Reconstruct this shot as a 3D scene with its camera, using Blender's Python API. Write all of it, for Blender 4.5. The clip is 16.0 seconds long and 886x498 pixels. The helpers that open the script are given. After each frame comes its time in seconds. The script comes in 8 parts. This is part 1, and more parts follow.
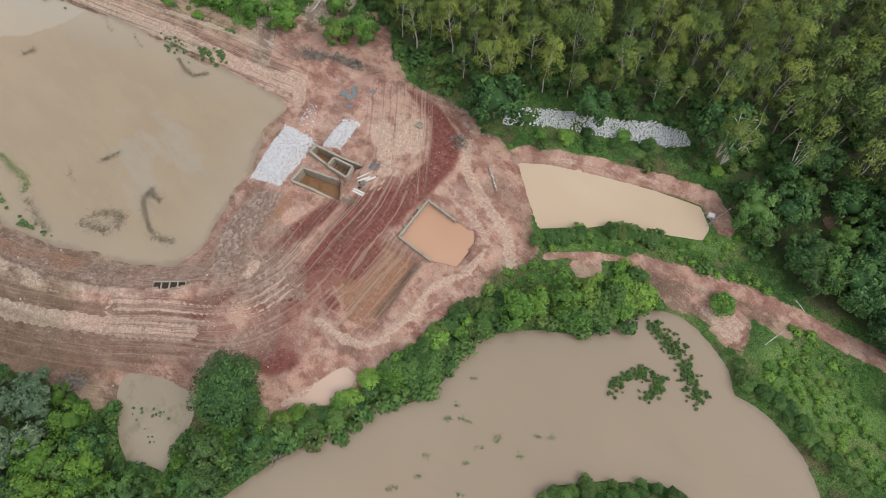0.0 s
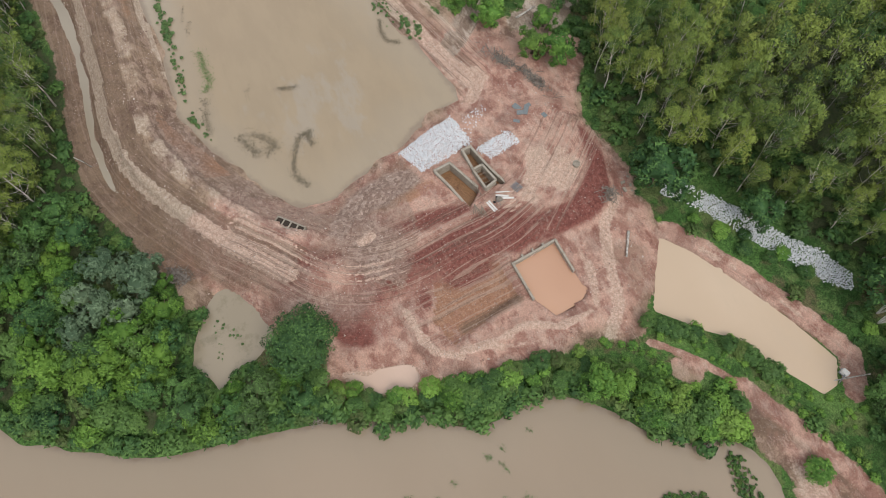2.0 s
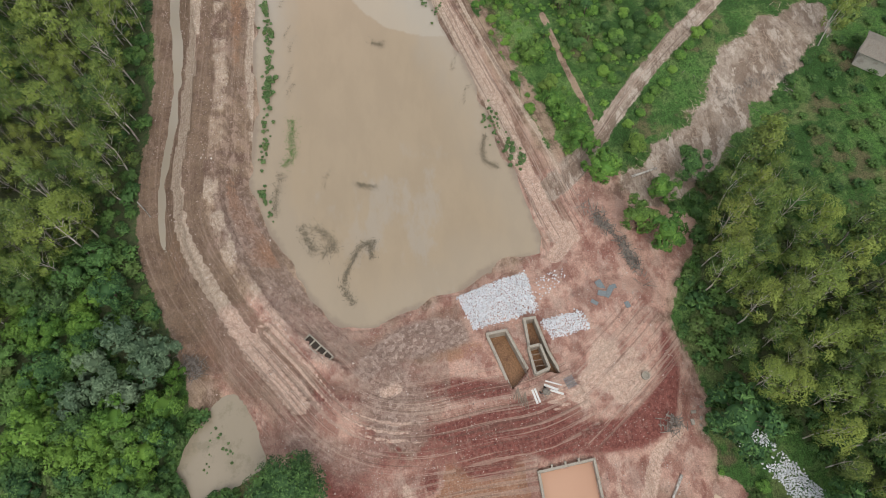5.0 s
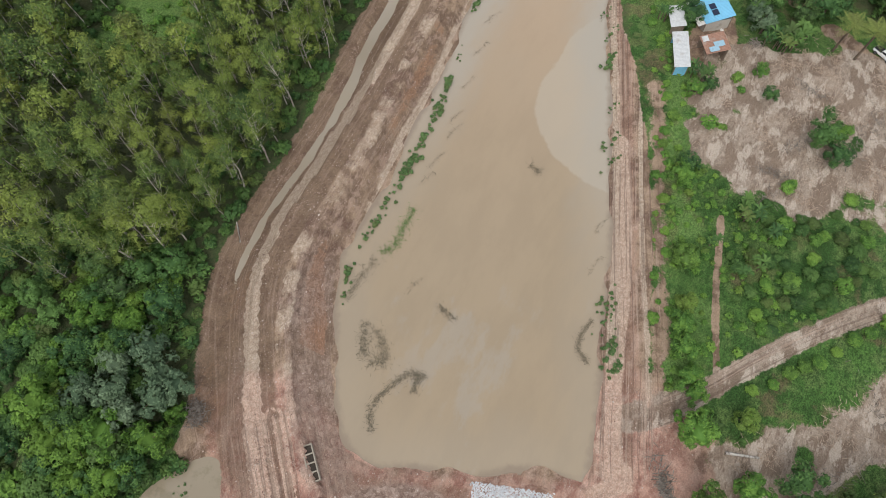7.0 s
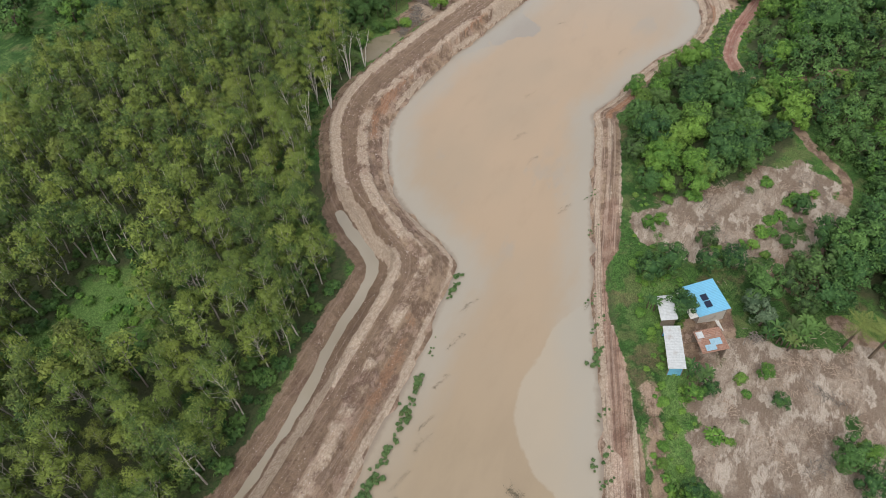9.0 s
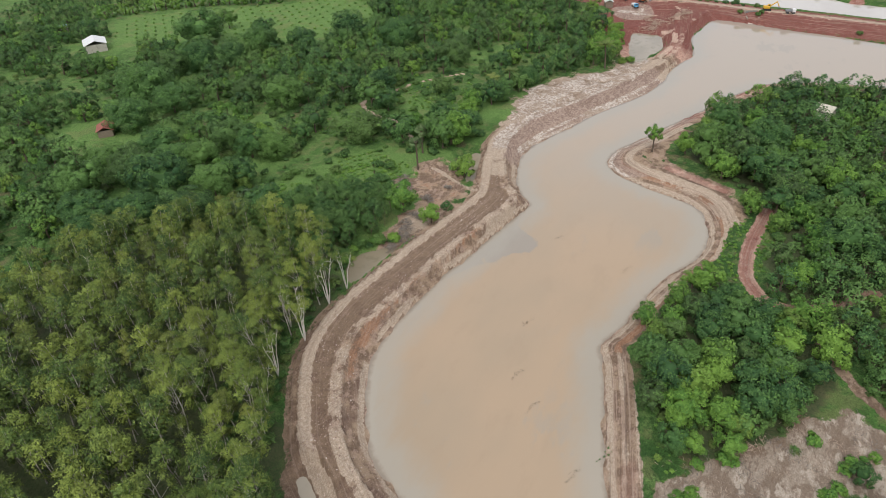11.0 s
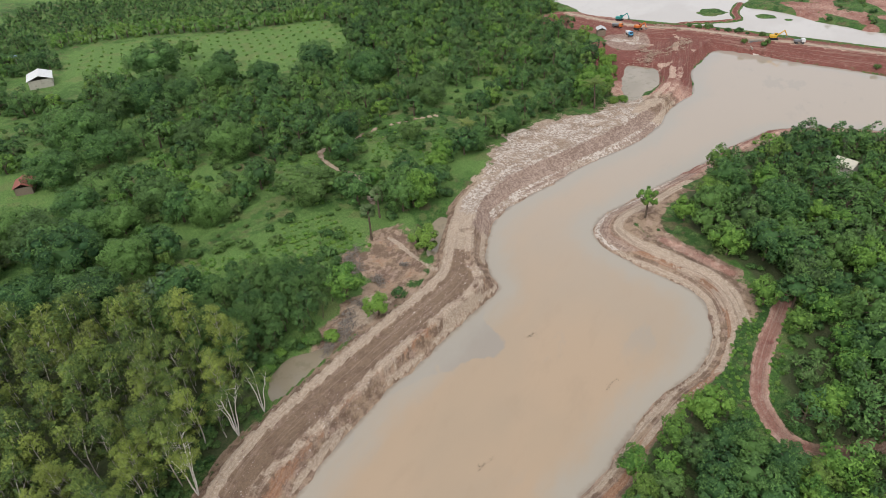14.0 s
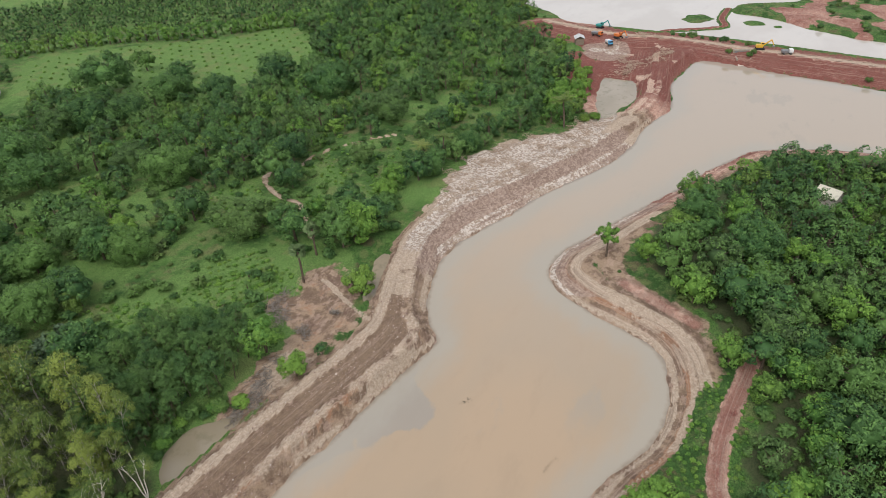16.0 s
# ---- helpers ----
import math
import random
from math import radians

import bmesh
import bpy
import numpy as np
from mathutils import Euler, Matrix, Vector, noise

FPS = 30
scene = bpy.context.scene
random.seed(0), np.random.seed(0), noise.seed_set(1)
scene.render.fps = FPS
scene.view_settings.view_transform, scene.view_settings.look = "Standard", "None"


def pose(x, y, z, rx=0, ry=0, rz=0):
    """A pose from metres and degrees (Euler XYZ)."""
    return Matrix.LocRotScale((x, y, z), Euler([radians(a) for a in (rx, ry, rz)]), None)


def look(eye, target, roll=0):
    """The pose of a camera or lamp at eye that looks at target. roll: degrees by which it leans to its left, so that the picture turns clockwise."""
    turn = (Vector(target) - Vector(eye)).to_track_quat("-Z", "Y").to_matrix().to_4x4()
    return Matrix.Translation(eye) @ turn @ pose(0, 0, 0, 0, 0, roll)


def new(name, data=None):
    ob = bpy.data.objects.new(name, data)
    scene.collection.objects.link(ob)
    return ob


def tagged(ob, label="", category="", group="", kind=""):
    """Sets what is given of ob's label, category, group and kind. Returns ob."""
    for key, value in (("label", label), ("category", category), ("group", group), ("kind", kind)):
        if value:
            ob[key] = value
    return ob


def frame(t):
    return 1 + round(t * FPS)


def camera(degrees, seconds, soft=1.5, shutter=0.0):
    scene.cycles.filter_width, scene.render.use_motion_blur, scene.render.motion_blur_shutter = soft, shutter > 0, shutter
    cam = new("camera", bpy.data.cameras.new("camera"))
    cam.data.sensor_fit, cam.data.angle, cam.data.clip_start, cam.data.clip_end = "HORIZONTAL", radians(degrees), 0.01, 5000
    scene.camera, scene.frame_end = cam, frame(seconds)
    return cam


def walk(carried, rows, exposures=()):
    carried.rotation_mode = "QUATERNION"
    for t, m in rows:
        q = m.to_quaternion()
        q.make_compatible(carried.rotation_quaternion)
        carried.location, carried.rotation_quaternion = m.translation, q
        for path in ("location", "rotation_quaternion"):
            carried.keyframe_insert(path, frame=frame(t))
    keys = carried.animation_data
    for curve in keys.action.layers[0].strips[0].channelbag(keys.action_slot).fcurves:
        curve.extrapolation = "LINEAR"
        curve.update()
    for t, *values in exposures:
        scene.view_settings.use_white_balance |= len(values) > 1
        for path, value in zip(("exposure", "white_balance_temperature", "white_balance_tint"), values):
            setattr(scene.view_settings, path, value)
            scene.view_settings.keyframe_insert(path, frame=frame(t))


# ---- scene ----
cam = camera(68.4, 16.0, soft=0.6)
PATH = [
    (0, (-2.146, 0.624, 68.289), (-2.698, 1.196, 66.454), -3.1),
    (0.5, (-2.142, 0.768, 68.316), (-2.784, 1.245, 66.482), -3.5),
    (1, (-2.318, 1.03, 68.326), (-3.031, 1.401, 66.494), -3.8),
    (1.5, (-2.979, 1.555, 68.292), (-3.734, 1.848, 66.463), -3.9),
    (2, (-4.343, 2.404, 68.208), (-5.099, 2.698, 66.38), -3.8),
    (2.5, (-6.299, 3.576, 68.16), (-7.056, 3.868, 66.331), -3.9),
    (3, (-8.66, 4.966, 68.203), (-9.419, 5.254, 66.375), -4.1),
    (3.5, (-11.485, 6.497, 68.211), (-12.243, 6.783, 66.383), -4.3),
    (4, (-14.68, 8.111, 68.229), (-15.436, 8.396, 66.4), -4.4),
    (4.5, (-18.151, 9.763, 68.308), (-18.921, 10.007, 66.479), -4.3),
    (5, (-21.806, 11.396, 68.392), (-22.624, 11.436, 66.567), -4.1),
    (5.2, (-23.393, 11.891, 68.414), (-24.214, 11.837, 66.591), -3.7),
    (7.3, (-41.646, 14.902, 68.697), (-42.459, 14.507, 66.913), -3.2),
    (7.5, (-43.396, 15.003, 68.701), (-44.254, 14.587, 66.943), -3.1),
    (8, (-47.789, 14.819, 68.705), (-48.771, 14.344, 67.028), -2.9),
    (8.5, (-52.152, 14.276, 68.716), (-53.254, 13.748, 67.132), -2.9),
    (9, (-56.494, 13.456, 68.732), (-57.71, 12.879, 67.253), -2.8),
    (9.5, (-60.838, 12.495, 68.715), (-62.16, 11.873, 67.35), -2.7),
    (10, (-65.242, 11.447, 68.701), (-66.659, 10.784, 67.456), -2.6),
    (10.2, (-67.053, 11.006, 68.694), (-68.507, 10.328, 67.5), -2.6),
    (12.3, (-86.604, 6.423, 68.505), (-88.128, 5.701, 67.429), -3.2),
    (12.5, (-88.428, 6.169, 68.5), (-89.951, 5.448, 67.424), -3.2),
    (13, (-92.888, 6.01, 68.483), (-94.411, 5.288, 67.406), -3.2),
    (13.5, (-97.32, 6.213, 68.439), (-98.843, 5.491, 67.361), -3.2),
    (14, (-101.769, 6.717, 68.368), (-103.29, 5.993, 67.29), -3.3),
    (14.5, (-106.195, 7.494, 68.276), (-107.716, 6.771, 67.197), -3.3),
    (15, (-110.578, 8.587, 68.187), (-112.098, 7.862, 67.107), -3.4),
    (15.5, (-115.003, 9.837, 68.126), (-116.521, 9.109, 67.045), -3.5),
    (16, (-119.473, 11.148, 68.087), (-120.989, 10.42, 67.004), -3.5),
]
UNIT = 1.5  # metres to one unit of the plan
walk(cam, [(t, look(Vector(eye) * UNIT, Vector(target) * UNIT, roll)) for t, eye, target, roll in PATH])

# ---- daylight: bright overcast ----
world = bpy.data.worlds.new("overcast_sky")
scene.world = world
world.use_nodes = True
wn = world.node_tree.nodes
sky = wn.new("ShaderNodeTexSky")
sky.sky_type, sky.sun_disc = "NISHITA", False
SUN_ELEVATION, SUN_ROTATION = radians(53), radians(80)
sky.sun_elevation, sky.sun_rotation = SUN_ELEVATION, SUN_ROTATION
sky.air_density, sky.dust_density, sky.ozone_density = 1.0, 3.0, 1.0
cloud = wn.new("ShaderNodeMix")
cloud.data_type = "RGBA"
cloud.inputs[0].default_value, cloud.inputs[7].default_value = 0.75, (7.3, 7.5, 7.9, 1.0)
world.node_tree.links.new(sky.outputs[0], cloud.inputs[6])
world.node_tree.links.new(cloud.outputs[2], wn["Background"].inputs[0])
wn["Background"].inputs[1].default_value = 0.118
sun = new("sun", bpy.data.lights.new("sun", "SUN"))
sun.data.energy, sun.data.angle, sun.data.color = 1.5, radians(36), (1.0, 0.99, 0.97)
to_sun = Vector((math.sin(SUN_ROTATION) * math.cos(SUN_ELEVATION), math.cos(SUN_ROTATION) * math.cos(SUN_ELEVATION), math.sin(SUN_ELEVATION)))
sun.matrix_world = look(to_sun * 200, (0, 0, 0))
scene.view_settings.exposure = 0.0


# ---- material helpers ----
class Nodes:
    """A small builder for procedural materials."""

    def __init__(self, name):
        self.mat = bpy.data.materials.new(name)
        self.mat.use_nodes = True
        self.tree = self.mat.node_tree
        self.bsdf = self.tree.nodes["Principled BSDF"]
        self.out = self.tree.nodes["Material Output"]
        self.place = self.node("ShaderNodeTexCoord").outputs["Object"]

    def node(self, kind, **given):
        n = self.tree.nodes.new(kind)
        for key, value in given.items():
            if key == "data_type":
                n.data_type = value
            elif key == "operation":
                n.operation = value
            elif key == "blend_type":
                n.blend_type = value
        return n

    def link(self, a, b):
        self.tree.links.new(a, b)

    def put(self, value, socket):
        if isinstance(value, bpy.types.NodeSocket):
            self.link(value, socket)
        elif isinstance(value, tuple) and len(value) == 3:
            socket.default_value = (*value, 1.0)
        else:
            socket.default_value = value

    def noise(self, scale, detail=4.0, rough=0.6, stretch=None, turn=0.0, offset=0.0):
        n = self.node("ShaderNodeTexNoise")
        n.inputs["Scale"].default_value, n.inputs["Detail"].default_value, n.inputs["Roughness"].default_value = scale, detail, rough
        at = self.place
        if stretch or offset:
            m = self.node("ShaderNodeMapping")
            self.link(at, m.inputs[0])
            m.inputs["Scale"].default_value = stretch or (1, 1, 1)
            m.inputs["Rotation"].default_value = (0, 0, turn)
            m.inputs["Location"].default_value = (offset, offset * 0.7, offset * 0.3)
            at = m.outputs[0]
        self.link(at, n.inputs["Vector"])
        return n.outputs["Fac"]

    def math(self, op, a, b=0.0, c=0.0):
        n = self.node("ShaderNodeMath", operation=op)
        for v, s in zip((a, b, c), n.inputs):
            self.put(v, s)
        return n.outputs[0]

    def step(self, value, low, high, out0=0.0, out1=1.0):
        n = self.node("ShaderNodeMapRange")
        n.interpolation_type = "SMOOTHSTEP"
        self.put(value, n.inputs["Value"])
        for key, v in (("From Min", low), ("From Max", high), ("To Min", out0), ("To Max", out1)):
            n.inputs[key].default_value = v
        return n.outputs[0]

    def mix(self, fac, a, b, blend="MIX"):
        n = self.node("ShaderNodeMix", data_type="RGBA", blend_type=blend)
        self.put(fac, n.inputs[0])
        self.put(a, n.inputs[6])
        self.put(b, n.inputs[7])
        return n.outputs[2]

    def ramp(self, fac, *stops):
        n = self.node("ShaderNodeValToRGB")
        e = n.color_ramp.elements
        while len(e) < len(stops):
            e.new(0.5)
        for el, (at, col) in zip(e, stops):
            el.position, el.color = at, (*col, 1.0)
        self.put(fac, n.inputs[0])
        return n.outputs[0]

    def bump(self, height, strength=0.5, distance=0.1):
        n = self.node("ShaderNodeBump")
        n.inputs["Strength"].default_value, n.inputs["Distance"].default_value = strength, distance
        self.link(height, n.inputs["Height"])
        self.link(n.outputs[0], self.bsdf.inputs["Normal"])

    def channels(self, attribute):
        n = self.node("ShaderNodeAttribute")
        n.attribute_name = attribute
        s = self.node("ShaderNodeSeparateColor")
        self.link(n.outputs["Color"], s.inputs[0])
        return s.outputs[0], s.outputs[1], s.outputs[2]

    def random(self):
        return self.node("ShaderNodeObjectInfo").outputs["Random"]

    def island(self):
        return self.node("ShaderNodeNewGeometry").outputs["Random Per Island"]

    def done(self, colour, rough=0.8, metal=0.0, specular=0.3):
        self.put(colour, self.bsdf.inputs["Base Color"])
        self.put(rough, self.bsdf.inputs["Roughness"])
        self.bsdf.inputs["Metallic"].default_value = metal
        self.bsdf.inputs["Specular IOR Level"].default_value = specular
        return self.mat


def plain(name, colour, rough=0.8, vary=0.25, scale=3.0, metal=0.0, relief=0.0, dirt=(0.12, 0.08, 0.05), dirty=0.25):
    """A painted, cast or sawn surface with grain and dirt at two scales."""
    m = Nodes(name)
    fine, broad = m.noise(scale * 6), m.noise(scale)
    c = m.mix(m.step(fine, 0.3, 0.7), tuple(v * (1 - vary) for v in colour), tuple(min(1, v * (1 + vary * 0.6)) for v in colour))
    c = m.mix(m.math("MULTIPLY", m.step(broad, 0.5, 0.75), dirty), c, dirt)
    if relief:
        m.bump(fine, relief, 0.02)
    return m.done(c, rough, metal)


# ---- plan: lines on the ground ----
def smooth(points, step=1.5, closed=False):
    """An even curve through plan points."""
    p = np.array(points, float)
    p = np.vstack([p[-1], p, p[0], p[1]]) if closed else np.vstack([2 * p[0] - p[1], p, 2 * p[-1] - p[-2]])
    out = []
    for a, b, c, d in zip(p, p[1:], p[2:], p[3:]):
        n = max(1, int(np.hypot(*(c - b)) / step))
        s = (np.arange(n) / n)[:, None]
        out.append(0.5 * (2 * b + (c - a) * s + (2 * a - 5 * b + 4 * c - d) * s ** 2 + (3 * b - a - 3 * c + d) * s ** 3))
    if not closed:
        out.append(p[-2][None])
    return np.vstack(out)


def spacing(*pieces):
    """Grid lines: pieces of (start, end, cells)."""
    return np.concatenate([np.linspace(a, b, n, endpoint=False) for a, b, n in pieces] + [[pieces[-1][1]]])


def straight(points, step=1.0):
    """A closed line with straight sides through plan points."""
    p, out = np.array(points, float), []
    for a, b in zip(p, np.roll(p, -1, 0)):
        n = max(1, int(np.hypot(*(b - a)) / step))
        out.append(a + (b - a) * (np.arange(n) / n)[:, None])
    return np.vstack(out)


XS = np.concatenate([-430 - np.geomspace(2, 3500, 46)[::-1], spacing((-430, -250, 140), (-250, -130, 165), (-130, -43, 224), (-43, -35, 44), (-35, 10, 115), (10, 40, 30)), 40 + np.geomspace(2, 3500, 40)])
YS = np.concatenate([-230 - np.geomspace(3, 3500, 36)[::-1], spacing((-230, -46, 118), (-46, 15.5, 150), (15.5, 24.5, 48), (24.5, 56, 78), (56, 110, 45)), 110 + np.geomspace(3, 3500, 36)])
GX, GY = np.meshgrid(XS, YS, indexing="ij")


def lattice(x, y, size, seed):
    """Smooth value noise, 0 to 1, with cells of that size."""
    rng = np.random.default_rng(seed)
    table = rng.random((256, 256))
    u, v = x / size, y / size
    i, j = np.floor(u).astype(int), np.floor(v).astype(int)
    fu, fv = u - i, v - j
    fu, fv = fu * fu * (3 - 2 * fu), fv * fv * (3 - 2 * fv)
    t = lambda a, b: table[a % 256, b % 256]
    return (t(i, j) * (1 - fu) + t(i + 1, j) * fu) * (1 - fv) + (t(i, j + 1) * (1 - fu) + t(i + 1, j + 1) * fu) * fv


def window(points, reach):
    lo, hi = points.min(0) - reach, points.max(0) + reach
    i0, i1 = np.searchsorted(XS, (lo[0], hi[0]))
    j0, j1 = np.searchsorted(YS, (lo[1], hi[1]))
    return slice(max(i0 - 1, 0), i1 + 1), slice(max(j0 - 1, 0), j1 + 1)


def away(points, reach=12.0, closed=False):
    """Distance of every grid point from a line, up to reach."""
    p = np.vstack([points, points[:1]]) if closed else points
    out = np.full(GX.shape, reach)
    for k in range(0, len(p) - 1, 6):
        some = p[k:k + 7]
        w = window(some, reach)
        x, y, best = GX[w], GY[w], out[w]
        for (ax, ay), (bx, by) in zip(some, some[1:]):
            dx, dy = bx - ax, by - ay
            s = np.clip(((x - ax) * dx + (y - ay) * dy) / (dx * dx + dy * dy + 1e-9), 0, 1)
            best = np.minimum(best, np.hypot(x - ax - s * dx, y - ay - s * dy))
        out[w] = best
    return out


def within(points):
    """Which grid points lie inside a closed line."""
    out = np.zeros(GX.shape, bool)
    w = window(points, 1.0)
    x, y = GX[w], GY[w]
    inside = np.zeros(x.shape, bool)
    for (ax, ay), (bx, by) in zip(points, np.roll(points, -1, 0)):
        if ay != by:
            inside ^= ((ay > y) != (by > y)) & (x < (bx - ax) * (y - ay) / (by - ay) + ax)
    out[w] = inside
    return out


def signed(points, reach=12.0):
    """Distance from a closed line, below zero inside."""
    d = away(points, reach, True)
    return np.where(within(points), -d, d)


def patch(points, soft=3.0):
    """A cover of 1 inside a closed line and 0 outside, soft at its edge."""
    uneven = 0.0
    if soft >= 2.5:
        uneven = 0.9 * (lattice(GX, GY, 5.5, 2) - 0.5) + 0.6 * (lattice(GX, GY, 2.1, 8) - 0.5)
    return np.clip(0.5 - signed(smooth(points, 1.5, True), soft * 1.5) / soft + uneven, 0, 1)


def strip(points, width, soft=1.5):
    return np.clip(0.5 - (away(smooth(points, 1.5), width + soft * 1.5) - width / 2) / soft, 0, 1)


SHORE_LEFT = [(-50, 24.4), (-50.1, 21.2), (-48.9, 16.9), (-46.8, 14.1), (-46.2, 11.5), (-45.1, 7.1), (-43.9, 4.7), (-43.8, 2.7), (-44.4, 0.9), (-45.7, -0.7),
              (-47.5, -2), (-50.1, -3.6), (-53, -5.2), (-56, -6.4), (-60.5, -8.6), (-64.6, -9.6), (-69.5, -9), (-75, -8.8), (-80.8, -9.1), (-87, -9), (-93, -9),
              (-100.5, -9.7), (-108.6, -10.2), (-112, -11.6), (-115, -16.5), (-118.2, -21.7), (-122, -26), (-127.8, -29.5), (-135.5, -33), (-142, -33.8), (-150, -33)]
SHORE_LEFT_FAR = [(-160, -31.8), (-166, -30), (-175.6, -28), (-187, -25.3), (-189.5, -24.8), (-195, -29), (-202.4, -31.8), (-212, -33.5), (-221, -31.5),
                  (-232.4, -26.4), (-242.5, -22.6), (-252, -17.3), (-261, -12.9), (-273, -9.3), (-284, -8.8), (-297, -4.9), (-303, -4), (-321, -6.3), (-334, -4.2), (-346.3, -0.8), (-345, 10.5),
                  (-339, 24.5), (-334.6, 40), (-330, 50), (-316, 95), (-298, 160)]
SHORE_RIGHT = [(-56.3, 23.8), (-63, 22.3), (-69, 20.9), (-75.4, 19.7), (-83, 17.6), (-91, 15.2), (-99.8, 12.6), (-109, 9.6), (-119.5, 6.8), (-129.8, 3.9), (-140, 1.7),
               (-147.5, 0), (-151.8, -1.4), (-157.3, 0.9), (-164.7, 2.6), (-174, 6.2), (-181.3, 9.9), (-189, 11), (-195.5, 9.8), (-200, 7), (-203, 1.5), (-206.3, -5.5),
               (-210.8, -11.4), (-214.8, -13.4), (-221.3, -12.7), (-229.5, -8.2), (-237, -4.6), (-251, 3), (-270.8, 13.3), (-280.4, 23), (-284, 50), (-272, 95), (-255, 160)]
DIKE_OUTER = [(-36, -3.5), (-39, -5.8), (-43.3, -8.8), (-48.4, -12), (-54, -15.2), (-59.3, -17), (-65.4, -17.6), (-73.6, -17.4), (-82.5, -16.9), (-92, -16.4), (-100, -16.5),
              (-103, -16.8), (-107, -18.0), (-110.2, -23.3), (-114, -27.7), (-117.3, -32), (-124.3, -36.9), (-131, -40.7), (-139.5, -42.7), (-148.5, -42.2), (-160.5, -40),
              (-172, -37.6), (-184, -34.8), (-190.5, -35), (-199.5, -38), (-210.5, -40.6), (-216, -41.3), (-225.2, -40), (-232, -36.8), (-246, -30.5), (-255, -26.2), (-266.6, -20.5), (-274, -17.6), (-283.5, -14),
              (-302, -10.8), (-316, -11.6), (-332, -13), (-352, -15)]
DIKE_INNER = [(-39, 0.2), (-41, -2.4), (-43.6, -4.6), (-46.8, -7), (-52.4, -10.2), (-57, -12), (-62.6, -13.2), (-69, -12.8), (-78, -12.5), (-87.5, -12.9), (-97.5, -13.1), (-104.3, -13.1),
              (-108.4, -13.8), (-112, -19.3), (-117.9, -27.2), (-124.5, -32.1), (-132.3, -35.9), (-139.5, -37.3), (-148.3, -35.6), (-163, -33.2), (-176, -30.1),
              (-187, -27.5), (-193.5, -31.7), (-204, -35.6), (-213, -38), (-224.5, -37), (-233.7, -33.6), (-241.6, -29.4), (-250, -25.1), (-263, -19.6), (-274.5, -15.2), (-286, -10.6), (-302, -8.6), (-316, -9.0),
              (-330, -8.5), (-350, -4)]
RIVER = [(60, -25), (24, -39), (-8, -75), (-50, -75), (-37, -40), (-34.6, -37.6), (-31.6, -34.5), (-27.9, -29.3), (-24.3, -23), (-22.7, -16.8), (-21.9, -13), (-20.4, -7), (-18.6, -2), (-16.8, 2.2),
         (-16.2, 5.6), (-14.2, 6.1), (-12.8, 10.6), (-13.9, 13.8), (-11.8, 18.2), (-8.3, 21.8), (-4.9, 24), (-2.3, 28.1), (-1.2, 31), (2.4, 32.8), (6.4, 32.2), (9.4, 30.9),
         (11.1, 29.2), (13.4, 29.7), (17.7, 28.9), (22, 26.5), (36, 14), (60, 5)]
FAR_BANK = [(3.4, 5), (1.8, 8.7), (3, 10.8), (5.3, 13.2), (8.7, 16), (11.5, 17.8), (13.2, 17.2), (15, 12), (11, 5)]
POND = [(-23, 36.3), (-19, 33.2), (-16, 31.2), (-11.7, 35), (-9.9, 37.2), (-6.5, 38.8), (-1.1, 41.9), (-1.3, 43.6), (-3.5, 45.2), (-8.8, 43.5), (-14.9, 40.9), (-19.8, 38.6)]
SMALL_POND = [(-38, -11.7), (-33.8, -15.2), (-31.4, -15.9), (-29.5, -14.9), (-27.5, -14.2), (-28.6, -13), (-29.6, -10.7), (-31, -7.7), (-33.1, -8.3), (-36.4, -9.8)]
BASIN = [(-26.9, 19.6), (-27.4, 24.7), (-23.7, 24.9), (-21, 25.4), (-20.2, 24.1), (-19.9, 20.9), (-22.6, 19.6)]
PUDDLE = [(-23.6, -2), (-21.2, -0.4), (-19.4, 3.8), (-21.3, 4.6), (-22.2, 2.2), (-22.8, -0.6)]
DITCH = [(-42, -13), (-46.5, -15), (-51, -17), (-56, -19.1), (-61.5, -19.8), (-66, -20), (-73.5, -19.3), (-83.5, -19.1), (-93, -20.1), (-101.5, -20.3), (-106.6, -21.3), (-110, -26), (-113.8, -30.6)]
SIDE_POND_A = [(-288.5, -20.6), (-294, -22.4), (-303, -24.6), (-314, -26.2), (-321.5, -26.2), (-321, -21), (-318.5, -16.4), (-304.5, -13.9), (-297.5, -16.9), (-290.5, -18)]
SIDE_POND_B = [(-228, -42.4), (-234.5, -39.8), (-230.1, -39), (-225.4, -40.8)]
SIDE_POND_C = [(-210, -43), (-206.6, -45), (-195, -40.9), (-194.6, -39.2), (-203, -41)]
SIDE_POND_D = [(-156, -49), (-160.7, -49), (-166, -44.2), (-164.2, -43.5), (-156.5, -44.6), (-152.5, -46)]
FAR_LAKE = [(-430, -90), (-400, -66), (-386, -53), (-381, -30), (-374, 8), (-361, 54), (-345, 110), (-372, 120), (-381, 54), (-387.5, 42), (-394, 32), (-402.5, 24), (-409.5, 14), (-413, 5.5), (-428, 8), (-440, 30), (-480, 10), (-500, -80)]

